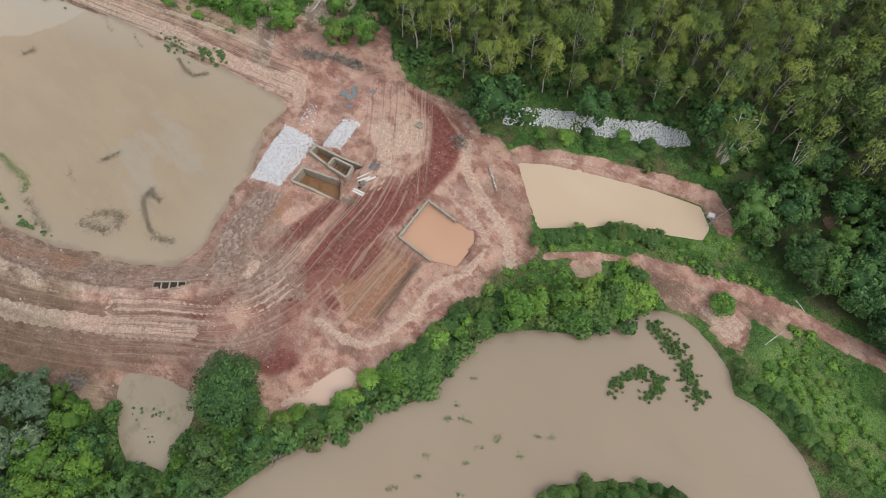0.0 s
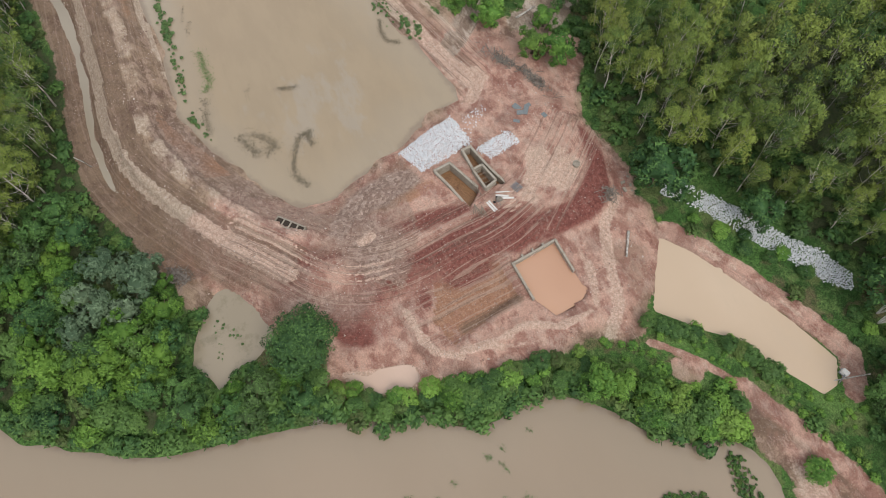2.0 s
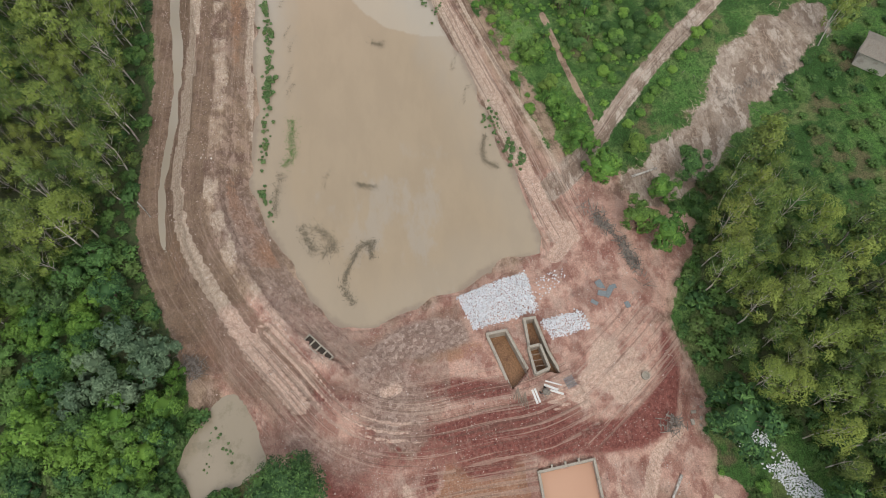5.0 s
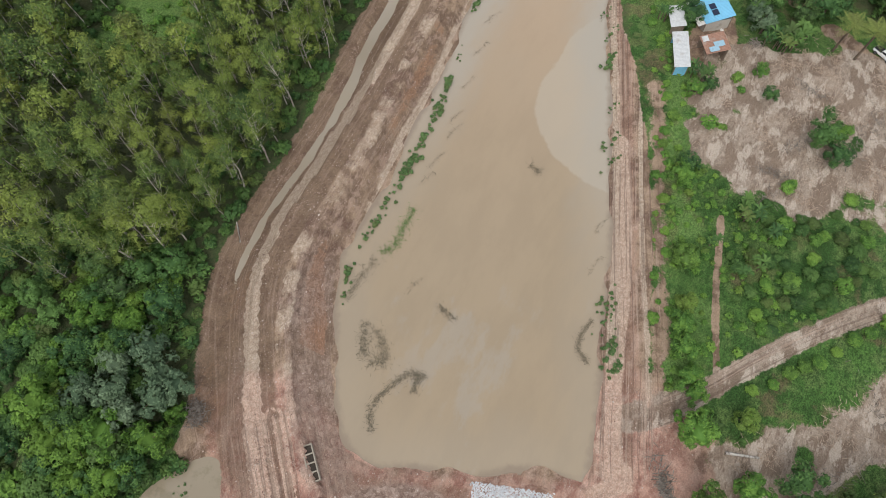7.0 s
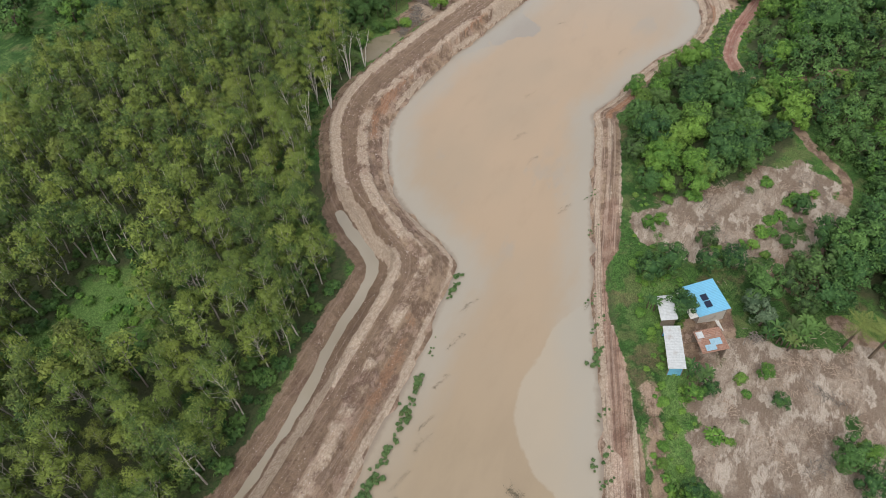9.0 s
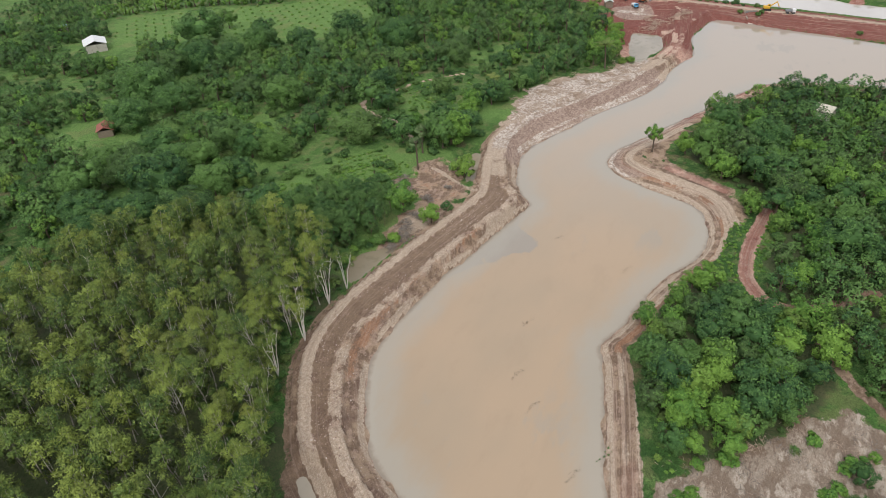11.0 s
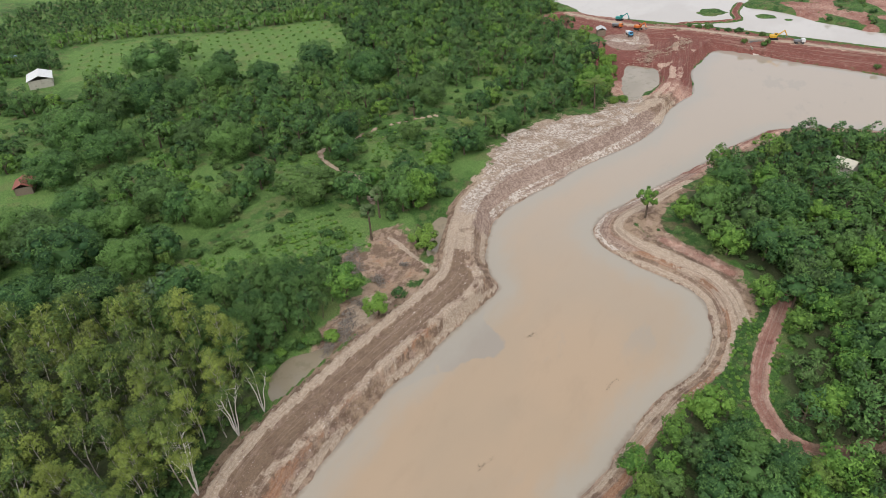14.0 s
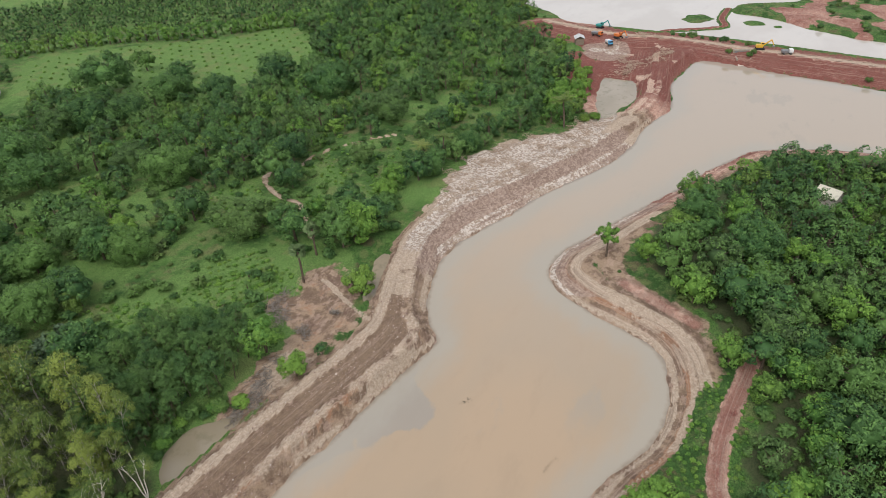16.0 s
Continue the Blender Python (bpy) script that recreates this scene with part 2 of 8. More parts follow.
shore_left = smooth(SHORE_LEFT + SHORE_LEFT_FAR)
shore_right = smooth(SHORE_RIGHT)
reservoir = np.vstack([shore_left, shore_right[::-1]])
dike_outer, dike_inner = smooth(DIKE_OUTER), smooth(DIKE_INNER)
dike_top = np.vstack([dike_outer, dike_inner[::-1]])
waters = {"reservoir": (reservoir, 0.0), "river": (smooth(RIVER, 1.5, True), 0.0), "pond": (straight(POND), 0.1), "small_pond": (smooth(SMALL_POND, 0.8, True), 0.15),
          "side_pond": (smooth(SIDE_POND_A, 1.5, True), 0.1), "side_pond.001": (smooth(SIDE_POND_B, 1.0, True), 0.1), "side_pond.002": (smooth(SIDE_POND_C, 1.0, True), 0.1),
          "side_pond.003": (smooth(SIDE_POND_D, 1.0, True), 0.1), "far_lake": (smooth(FAR_LAKE, 3.0, True), 0.0)}
BASIN_LEVEL = 0.95

# ---- woods ----
GUM_WOOD_A = [(-58, -24), (-66, -23.5), (-75, -22.8), (-95, -23.8), (-104, -25), (-109, -32), (-117, -38), (-127, -44), (-138, -47), (-148, -46.5), (-153, -51), (-160, -60), (-158, -76),
              (-140, -98), (-100, -95), (-70, -85), (-50, -62), (-46, -40), (-52, -28)]
GLADE = [(-89.8, -56.8), (-94.7, -49.7), (-89.2, -42.7), (-84, -41.1), (-79.4, -43), (-74.6, -49.4), (-77.3, -54.5), (-82.7, -55.4)]
GUM_WOOD_B = [(-49, 41.5), (-41, 38.8), (-34, 40.5), (-30, 44.5), (-20, 49.5), (-9, 55), (5, 58), (16, 54), (26, 62), (16, 92), (-20, 92), (-40, 80), (-47, 70), (-55, 61), (-65, 60), (-76, 72), (-80, 68), (-68, 57), (-60, 49)]
ORCHARD_EAST = [(-72, 60), (-65, 54.5), (-53, 51), (-41, 66), (-36, 84), (-60, 98), (-85, 82)]

EAST_WOOD = [(0, 47), (5, 44), (12, 43.5), (20, 42), (30, 36), (40, 50), (24, 62), (5, 57), (-3, 52)]
RIVERSIDE = [(-43, -16.5), (-38, -15.5), (-34, -17.5), (-28, -16.5), (-26.5, -11), (-24.5, -5), (-21, -4.5), (-22, -9), (-24.3, -17), (-27, -24), (-30.5, -30.5), (-36, -37), (-43, -46), (-56, -42), (-57, -26), (-50, -21.5)]
NORTH_WOOD = [(-152, 4.5), (-160, 4.8), (-170, 9), (-175, 11.5), (-172, 15), (-167, 20), (-166, 27), (-160, 30), (-152, 29), (-141, 24.5), (-135, 18), (-134, 11.5), (-140, 7.5)]
NORTH_WOOD_B = [(-146, 44), (-160, 32), (-170, 22), (-185, 21), (-197, 23), (-206, 16.5), (-213, 9), (-221, 4.5), (-231, 2), (-246, 9.5), (-262, 18), (-274, 31), (-275, 60), (-240, 100), (-180, 80), (-140, 62), (-118, 52), (-118, 45), (-130, 39)]

# ---- relief ----
d_water = np.full(GX.shape, 14.0)
for name, (line, level) in waters.items():
    d_water = np.minimum(d_water, signed(line, 14.0))
bank = signed(smooth(FAR_BANK, 1.0, True), 8.0)
d_water = np.maximum(d_water, np.where(bank < 0, -bank, np.minimum(d_water, 14.0)))
d_shore = np.maximum(away(reservoir, 16.0, True), 0.01)
rough_big, rough_mid, rough_small = lattice(GX, GY, 23, 1), lattice(GX, GY, 5.5, 2), lattice(GX, GY, 1.3, 3)
land = 1.0 + 0.9 * (rough_big - 0.4) + 0.3 * (rough_mid - 0.5)
height = np.minimum(land, 0.05 + 0.34 * np.clip(d_water, 0, None))
d_outer, d_inner = away(dike_outer, 12), away(dike_inner, 16)
on_top = within(dike_top)
toward_water = (d_inner < d_outer) & ~on_top & (d_water > 0)
CREST = 2.3
slope_in = CREST * np.clip(d_shore / (d_shore + d_inner), 0, 1)
slope_in = np.where(d_inner < 11, slope_in, 0)
slope_out = CREST - 0.55 * d_outer
dike = np.where(on_top, CREST - 0.12 + 0.1 * rough_mid, np.where(toward_water, slope_in, slope_out))
height = np.where((d_water > 0) & (d_shore < 15.9) | on_top | (d_outer < 5), np.maximum(height, dike), height)
berm_outer, berm_inner = np.clip(1 - d_outer / 1.1, 0, 1), np.clip(1 - d_inner / 0.9, 0, 1)
height += 0.3 * (berm_outer + berm_inner) * (0.25 + 1.0 * rough_small + 0.4 * lattice(GX, GY, 0.8, 45))
# the raised works platform at the head of the reservoir
WORKS = [(-40, -4), (-43, 2), (-43.8, 8), (-44.5, 14), (-42.5, 20), (-46, 27), (-45, 35), (-37, 36.5), (-31, 35), (-27.5, 30), (-27.8, 25), (-27.6, 19.5), (-28.5, 11), (-30, 2), (-34, -4)]
works = np.clip(0.5 - signed(smooth(WORKS, 1.5, True), 6.0) / 5.0, 0, 1)
height = np.where(d_water > 0, np.maximum(height, np.minimum(1.9 * works * works * (3 - 2 * works) + 0.05, 0.1 + 0.3 * d_water)), height)
DAM = [(-375, -60), (-362, -32), (-361, -13), (-354, 11), (-348, 33.5), (-343.5, 50), (-329, 97), (-311, 162)]
d_dam = away(smooth(DAM, 3.0), 20)
height = np.where(d_dam < 14, np.maximum(height, 3.0 - 0.3 * np.clip(d_dam - 2.2, 0, None) - 1.0 * (d_dam > 11)), height)
d_basin = signed(np.array(BASIN), 8.0)
height = np.where(d_basin < 0, 0.3, np.where((d_basin < 5) & (d_water > 1), np.maximum(height, 1.15), height))
PIT = [(-29.1, 10.4), (-28.6, 18.4), (-23.3, 18.8), (-21.1, 9.3), (-25.1, 8.4)]
d_pit = signed(np.array(PIT), 5.0)
height = np.where(d_pit < 0, np.maximum(height - 0.9 * np.clip(-d_pit, 0, 0.9), 0.3), height)
for ridge in ([(-27.1, 6.4), (-24.2, 6.7), (-21.5, 7.4), (-20, 9.7)], [(-20.5, 10.3), (-20, 13.8), (-20.2, 17.4), (-18.6, 20.5), (-18.6, 24.4)]):
    height += 0.45 * np.clip(1 - away(smooth(ridge, 1.0), 2.0) / 1.3, 0, 1) * (d_water > 0.5)
for channel in ([(-41.2, 16.4), (-41.4, 18.3), (-36.9, 20.0), (-35.2, 18.1)], [(-42.3, 20.6), (-42.4, 21.5), (-36.4, 23.2), (-36.6, 20.9), (-39.3, 20.5)]):
    height = np.where(within(np.array(channel)), 0.7, height)
d_ditch = away(smooth(DITCH), 6.0)
ditch_half = np.interp(GX, (-112, -95, -80, -60, -45), (0.5, 0.4, 0.1, 0.0, -0.1)) + 0.4 * (lattice(GX, GY, 2.3, 46) - 0.5)
height = np.where(d_ditch < 3, np.minimum(height, 0.02 + 0.6 * np.clip(d_ditch - ditch_half, 0, None)), height)
d_puddle = signed(smooth(PUDDLE, 0.7, True), 4.0)
height = np.where(d_puddle < 2, np.minimum(height, 0.25 + 0.25 * np.clip(d_puddle, -0.4, None)), height)
height += np.where((d_basin > 1.0) & (GX < -26) & (d_water > -2) & (d_water < 2), 0.38 * (lattice(GX, GY, 2.2, 14) - 0.5) * np.clip(1 - np.abs(d_water) / 2, 0, 1), 0)
height = np.where(d_water <= -1.2, np.maximum(-1.6, 0.04 + 0.22 * d_water), np.where(d_water <= 0, np.minimum(height, 0.3 * (lattice(GX, GY, 2.2, 14) - 0.5) * (GX < -26) + 0.22 * d_water + 0.02), height))
height += np.where(d_water > 0.3, 0.16 * (rough_small - 0.5) + 0.10 * (lattice(GX, GY, 0.6, 4) - 0.5), 0)

SPIT_EDGE = [(-224, -4), (-219, -6.5), (-214.5, -5.5), (-210, -1), (-207, 4.5), (-204, 10.5), (-199, 14.5)]
d_spit = away(smooth(SPIT_EDGE), 9.0)
height = np.where((d_spit < 8) & (d_water > 0.3), np.maximum(height, 1.9 - 0.32 * d_spit), height)

for x, y, a, b in ((-401.5, -6.8, 6.5, 5.2), (-398.2, 14, 4.0, 3.4), (-394.8, 21.8, 1.8, 1.5)):
    height = np.maximum(height, 0.35 - 0.35 * np.hypot((GX - x) / a, (GY - y) / b) + 0.22 * (lattice(GX, GY, 3.0, 15) - 0.5))
RED_SPIT = [(-377, -19), (-381, -14.5), (-385, -5), (-390.5, 3.5), (-398, 2.6), (-404, 1.9), (-419, 3.2)]
height = np.maximum(height, 0.75 - 0.36 * away(smooth(RED_SPIT, 1.5), 6.0) + 0.25 * (lattice(GX, GY, 2.6, 18) - 0.5))

# ---- ground cover ----
RIGHT_TRACK = [(-52, 27.8), (-54.5, 27), (-64, 24.6), (-76.4, 21), (-91, 16.9), (-108.5, 11.8), (-118.4, 9), (-130, 6.5), (-141, 4.3), (-150, 2)]
DIRT_ROAD = [(-58, 26), (-59.3, 28), (-63.8, 32.8), (-68.5, 36.8), (-75.5, 43.5), (-83, 52), (-95, 66)]
FOOTPATH = [(-66, 33.5), (-72, 32), (-78, 31), (-84.7, 30)]
RED_ROAD = [(-178, 37), (-174, 32.7), (-169.7, 27), (-169.8, 21.4), (-175, 18), (-181, 17.5), (-188, 18.2), (-195, 19.5), (-203, 21)]
BACK_ROAD = [(-124.3, 29.6), (-130.5, 34.2), (-139, 37), (-146.8, 38.1), (-153.5, 33.1), (-161.2, 28.4)]
SPIT_ROAD = [(-228, -3.5), (-219, -3.5), (-213.5, 0), (-209.3, 6.5), (-206, 12)]
LEFT_PATH = [(-208, -60), (-219.1, -70.3), (-221.3, -77.8), (-228.4, -86.5), (-236.3, -82.2), (-245.2, -80.6), (-251.6, -75.5), (-259.6, -67.3)]
WORKS_BARE = [(-39.1, -13), (-33, -8), (-28, -3), (-24, -3.4), (-19.7, -1.4), (-17.4, 7), (-18.3, 10), (-16.5, 17), (-14.8, 22.4), (-13.6, 28), (-17, 31.5), (-23, 36.5), (-27, 37.5),
              (-33, 37.6), (-40.8, 37), (-47, 40), (-52, 41), (-56, 36), (-62, 32), (-62, 20), (-51, 22), (-48, 12), (-46, 2), (-48, -12)]
RIGHT_CLEARING = [(-57.2, 33.8), (-60, 37.5), (-68, 46), (-76.6, 53), (-81.7, 64.4), (-77.8, 66), (-66.5, 55), (-59.5, 47), (-55, 41)]
FIELD_A = [(-88.7, 31), (-94, 24.6), (-99.8, 23), (-107, 23.6), (-111.6, 28), (-115, 43), (-113, 60), (-96, 62), (-91, 46)]
FIELD_B = [(-122, 18.4), (-131, 11.8), (-147.6, 29.4), (-144.9, 36.6), (-130.8, 34.5)]
FLAT = [(-226.5, -42.3), (-230, -43.2), (-240, -45), (-251.8, -45), (-260, -41.8), (-265, -37.8), (-273, -29.6), (-280, -24.6), (-288, -20.5), (-292, -16), (-274, -16.5), (-263, -20.5), (-246.7, -28.6), (-233, -35)]
LOGGED = [(-163.5, -47.6), (-170.2, -47.6), (-175, -46.5), (-181.9, -47), (-187.7, -54.5), (-199.7, -52.2), (-198.4, -46.5), (-192, -38.5), (-188.2, -37), (-181.8, -38.5), (-172.7, -41), (-162.5, -43)]
SILT_PATH = [(-196.5, -49.5), (-193.4, -44.2), (-191.5, -40.3), (-189.1, -36.3)]
FAR_WORKS = [(-357.5, -42), (-371, -25), (-352, -9), (-320, -10), (-316, -15), (-322.4, -24), (-338, -35)]
PALE_BANK = [(-49.8, 25.4), (-51, 26.6), (-56.8, 25), (-64, 23.3), (-75.8, 20.8), (-91, 16.2)]
EAST_PATH = [(-13, 28.5), (-9.9, 31.4), (-5.1, 34.5), (-0.3, 36.6), (4.2, 38.5), (7.5, 39.5), (11, 40.1), (14.4, 40.7), (22, 42)]
EAST_BARE = [(-4.2, 34.6), (-1.6, 35.4), (2.5, 37.9), (6.6, 39.3), (11, 39.8), (12.1, 37.8), (8, 36.8), (9, 35), (9, 32.8), (6.8, 33), (4.4, 33.7), (0.2, 32.6), (-2.7, 32.4)]
bare = np.clip(0.5 - (np.where(on_top, -3.0, np.minimum(d_outer, d_inner)) - 2.2) / 2.5, 0, 1)
bare = np.maximum(bare, np.where(toward_water & (d_inner < 11), 1.0, 0))
bare = np.maximum(bare, np.where((d_ditch < 5) & (GX < -40), np.clip(1.2 - (d_ditch - 1.2) / 2.2, 0, 1), 0))
d_right = away(shore_right, 8.0)
bank_width = np.interp(GX, (-290, -200, -190, -152, -131, -122, -117, -110, -105, -99, -90), (5.0, 5.0, 2.9, 3.6, 4.2, 3.6, 1.5, 1.6, 2.8, 3.5, 4.4))
bare = np.maximum(bare, np.where((d_water > -1) & (GX > -290), np.clip(0.5 - (d_right - bank_width) / 1.6, 0, 1), 0))
for cover in (patch(WORKS_BARE, 2.5), strip(RIGHT_TRACK[:5], 4.2), strip(DIRT_ROAD, 2.3), strip(FOOTPATH, 0.8, 0.6), strip(RED_ROAD, 2.6), strip(BACK_ROAD, 1.8), strip(SPIT_ROAD, 4.5, 3.0),
              strip(LEFT_PATH, 1.3, 1.0), patch(RIGHT_CLEARING), patch(FIELD_A, 4), patch(FIELD_B, 4), patch(FLAT, 4), patch(LOGGED, 5), patch(FAR_WORKS, 5), patch(EAST_BARE, 2.0), strip(EAST_PATH[2:], 2.0, 1.4), strip(EAST_PATH[:3], 0.9, 0.9), patch([(-10.8, 29.7), (-8.1, 32), (-7, 29.9), (-9.1, 28.6)], 1.2), patch([(7.8, 52.3), (9.7, 54.5), (10.3, 52.9), (9, 51.7)], 1.5),
              0.62 * strip([(-58, 29), (-72.3, 25.8), (-84, 22.8), (-96.5, 19.6), (-101, 18)], 3.0, 2.5), strip([(-118.7, 37.6), (-117.3, 40), (-115.3, 42.2), (-114.1, 45)], 2.6), patch([(-127.5, 29.5), (-131.5, 33.7), (-136, 36), (-122.3, 35), (-122.4, 30.6)], 2.0),
              0.8 * patch([(-105.5, 21.5), (-111, 19.5), (-118, 24), (-113, 26.5), (-107, 26)], 2.0),
              np.clip(1.5 - d_dam / 12, 0, 1)):
    bare = np.maximum(bare, cover)
POND_CUT = [(-23.5, 37.4), (-19.5, 39.8), (-14.5, 42.3), (-8.6, 44.8), (-3.2, 46.6), (0.2, 44.6)]
FAR_LAND = [(-379, 57), (-388, 47), (-397, 28), (-411, 13), (-428, 32), (-470, 40), (-520, 100), (-480, 170), (-375, 150)]
bare = np.maximum(bare, strip(POND_CUT, 2.2, 1.2))
bare = np.maximum(bare, np.where((GX < -185) & (GX > -236) & (d_water > 0), np.clip(1.6 - away(shore_right, 14.0) / 7.0 - np.clip((GX + 197) / 9, 0, 1), 0, 1), 0))
bare = np.maximum(bare, patch([(-290, -20), (-296, -29), (-306, -33), (-322, -38), (-342, -42), (-334, -28), (-318, -14)], 4.0))
bare = np.maximum(bare, patch([(-48, -13), (-40, -15.5), (-36, -13.5), (-31, -7), (-30, -3), (-38, -4), (-46, -10)], 2.0))
bare = np.maximum(bare, strip(RED_SPIT, 2.2, 0.8))
bare = np.maximum(bare, patch(FAR_LAND, 8.0) * np.clip(0.5 + 5 * (lattice(GX * 0.5 + GY * 0.3, GY - GX * 0.4, 7, 16) - 0.5), 0, 1))
LATERITE = [(-32.2, -7.5), (-34.8, -1.3), (-33.6, 7.5), (-34.6, 15), (-33, 24), (-32.2, 28), (-28, 29.9), (-27.8, 24.8), (-28.7, 19.6), (-28.3, 10.9), (-25.2, 8), (-23.4, 0), (-28, -2)]
DEEP_RED = [(-40.1, 35.2), (-36.6, 35.7), (-32.8, 34.9), (-29.8, 32.7), (-28.3, 29.6), (-28, 26.3), (-28.2, 24), (-27.8, 20.2), (-29.5, 18.1), (-31.6, 18.7), (-31.3, 21.2), (-31.5, 23.9), (-31.4, 27.8), (-32.1, 30.9), (-34.7, 33), (-37.6, 33.5), (-40, 34.2)]
RED_BAND = [(-36.1, 18.3), (-37.5, 11.2), (-36.7, 7.9), (-36.8, 4.6), (-37.4, 0.8), (-38.3, -2.6), (-36, -3.4), (-35.3, 2), (-34.8, 8), (-34.3, 14), (-34.2, 18.3)]
red = (0.46 + 0.34 * rough_mid) * patch(LATERITE, 4.0)
red = np.maximum(red, patch(RED_BAND, 2.2) * (0.6 + 0.6 * rough_mid))
red = np.maximum(red, 0.9 * np.maximum(patch([(-30.6, 11.5), (-29.6, 17.4), (-27, 17.4), (-27.2, 12.4)], 1.4), patch([(-28.7, 8.4), (-28.5, 10), (-26.4, 9.5), (-26.5, 8)], 0.8)))
RED_SWEEP = [(-33.9, 19.7), (-30.5, 24.9), (-32.5, 30.9), (-34.5, 33.1), (-33.4, 34.6), (-30.4, 33.8), (-28, 30.4), (-27.8, 24.7), (-28.4, 19.7), (-29.3, 13.5), (-31.3, 9.1), (-32.6, 7.8), (-33.2, 13.9)]
RED_FOOT = [(-39.4, -2), (-37.3, 2.4), (-34.4, 2.6), (-33.1, -0.4), (-31.1, 3.9), (-29.7, 9.7), (-28.5, 6.7), (-30.9, -1.2), (-34.3, -5.6), (-37.7, -4.5)]
deep = np.maximum(patch(DEEP_RED, 1.6), patch(RED_SWEEP, 1.4))
red = np.maximum(red, np.maximum(deep * (0.75 + 0.4 * rough_mid), patch(RED_FOOT, 2.0) * (0.4 + 0.6 * rough_mid)))
red = np.maximum(red, 0.24 * strip(RIGHT_TRACK[:-2], 3.0, 2.0))
red = np.maximum(red, 0.62 * strip(RED_ROAD, 3.0, 2.0))
red = np.maximum(red, 0.42 * strip(SPIT_ROAD[2:], 2.6, 2.0))
red = np.maximum(red, np.where(GX < -236, 0.8 * np.clip(1 - d_right / 5, 0, 1), 0))
red = np.maximum(red, np.where(GX < -285, np.clip((-285 - GX) / 25, 0, 1) * (0.72 + 0.3 * rough_mid) * np.where(GX < -376, 0.65, 1.0), 0))
red = np.maximum(red, 0.36 * patch(WORKS_BARE, 4.0))
red = np.maximum(red, 0.34 * np.maximum(patch(EAST_BARE, 3.0), np.maximum(strip(EAST_PATH, 3.0, 2.0), strip(POND_CUT, 3.0, 2.0))))
red = np.where(d_dam < 2.0, 0.15, red)
red = np.maximum(red, 0.8 * strip(RED_SPIT, 2.4, 1.2))
pale = np.clip(np.where(GX < -105, np.maximum(0.86 - d_outer / 1.1, 0.6 - d_inner / 0.7), np.maximum(0.78 - d_outer / 0.95, 0.5 - d_inner / 0.5)), 0, 1) * (0.6 + 0.3 * rough_mid + 0.4 * rough_small)
pale = np.where(GX < -285, pale * (0.25 + 0.6 * (rough_mid > 0.5)), pale)
rise = d_shore / (d_shore + d_inner + 0.01)
far_dike = (GX < -196) & (GX > -288)
pale = np.maximum(pale, np.where(far_dike & on_top, 0.5 + 0.4 * rough_mid, 0))
pale = np.maximum(pale, np.where(far_dike & toward_water, 0.85 * np.clip(1.25 - np.abs(rise - 0.3) / 0.13, 0, 1) * (0.55 + 0.6 * rough_mid), 0))
pale = np.maximum(pale, 0.95 * strip(PALE_BANK, 2.0, 1.2))
pale = np.maximum(pale, np.where((GX < -90) & (d_water > 0), np.clip(1.0 - np.abs(d_right - 2.3) / 1.2, 0, 1) * rough_mid, 0))
SPUR = [(-17.6, 8.5), (-20.8, 8), (-24.4, 6.2), (-20, 12), (-17.4, 20), (-15.2, 24)]
pale = np.maximum(pale, 0.8 * strip([(-228, -5.5), (-219, -9.5), (-213, -8), (-208.5, -2), (-205.5, 4), (-202, 10), (-195, 13), (-187, 13.8), (-180, 12.6)], 1.2, 1.2))
pale = np.maximum(pale, 0.9 * np.clip(1.0 - np.abs(d_right - 0.6) / 0.9, 0, 1) * (GX > -160) * (d_water > 0))
pale = np.maximum(pale, 0.95 * strip([(-60, 27.8), (-64.8, 26.4), (-77, 22.6), (-91.6, 18.6), (-107.5, 14.4), (-118, 11)], 0.6, 0.7))
CLAY_TRACK = [(-29.6, 34), (-26.8, 31), (-22, 29), (-18, 27.5), (-15.5, 25)]
pale = np.maximum(pale, 0.5 * strip(SPUR, 1.6, 2.2) * (0.5 + rough_mid))
pale = np.maximum(pale, 0.8 * strip(CLAY_TRACK, 2.0, 2.0))
pale = np.maximum(pale, patch(FLAT, 4) * (0.62 + 0.35 * rough_mid + 0.3 * rough_small))
pale = np.maximum(pale, 0.9 * np.clip(1.0 - d_puddle, 0, 1))
pale = np.maximum(pale, np.where((GX < -125) & (GX > -152) & (d_water > 0), np.clip(1.0 - np.abs(d_right - 4.2) / 0.9, 0, 1), 0))
pale = np.maximum(pale, 0.8 * patch([(-55.6, 23.8), (-51, 24.5), (-50.9, 27.3), (-50.3, 29.5), (-52.5, 29)], 1.5) * (0.4 + 0.9 * rough_small))
pale = np.maximum(pale, np.where((GX < -70) & (GX > -290) & (d_water > 0), 0.9 * np.clip(1.3 - d_shore / 1.3, 0, 1) * (0.35 + 0.9 * rough_mid), 0))
spit = (GX < -190) & (GX > -240) & (d_water > 0)
pale = np.maximum(pale, np.where(spit, np.maximum(np.clip(1.2 - d_right / 1.4, 0, 1), np.clip(1.1 - np.abs(d_right - 4.4) / 1.4, 0, 1)) * (0.85 + 0.5 * rough_mid), 0))
pale = np.maximum(pale, np.maximum(strip(SILT_PATH, 0.9, 0.7), 0.55 * patch(LOGGED, 3) * (0.3 + rough_mid)))
pale = np.maximum(pale, 0.8 * strip(DAM, 2.6, 1.2))
pale = np.maximum(pale, 0.6 * patch(FAR_WORKS, 5) * np.clip((lattice(GX, GY, 3.2, 17) - 0.55) * 5, 0, 1))
pale = np.maximum(pale, 0.85 * strip(LEFT_PATH, 1.1, 0.8))
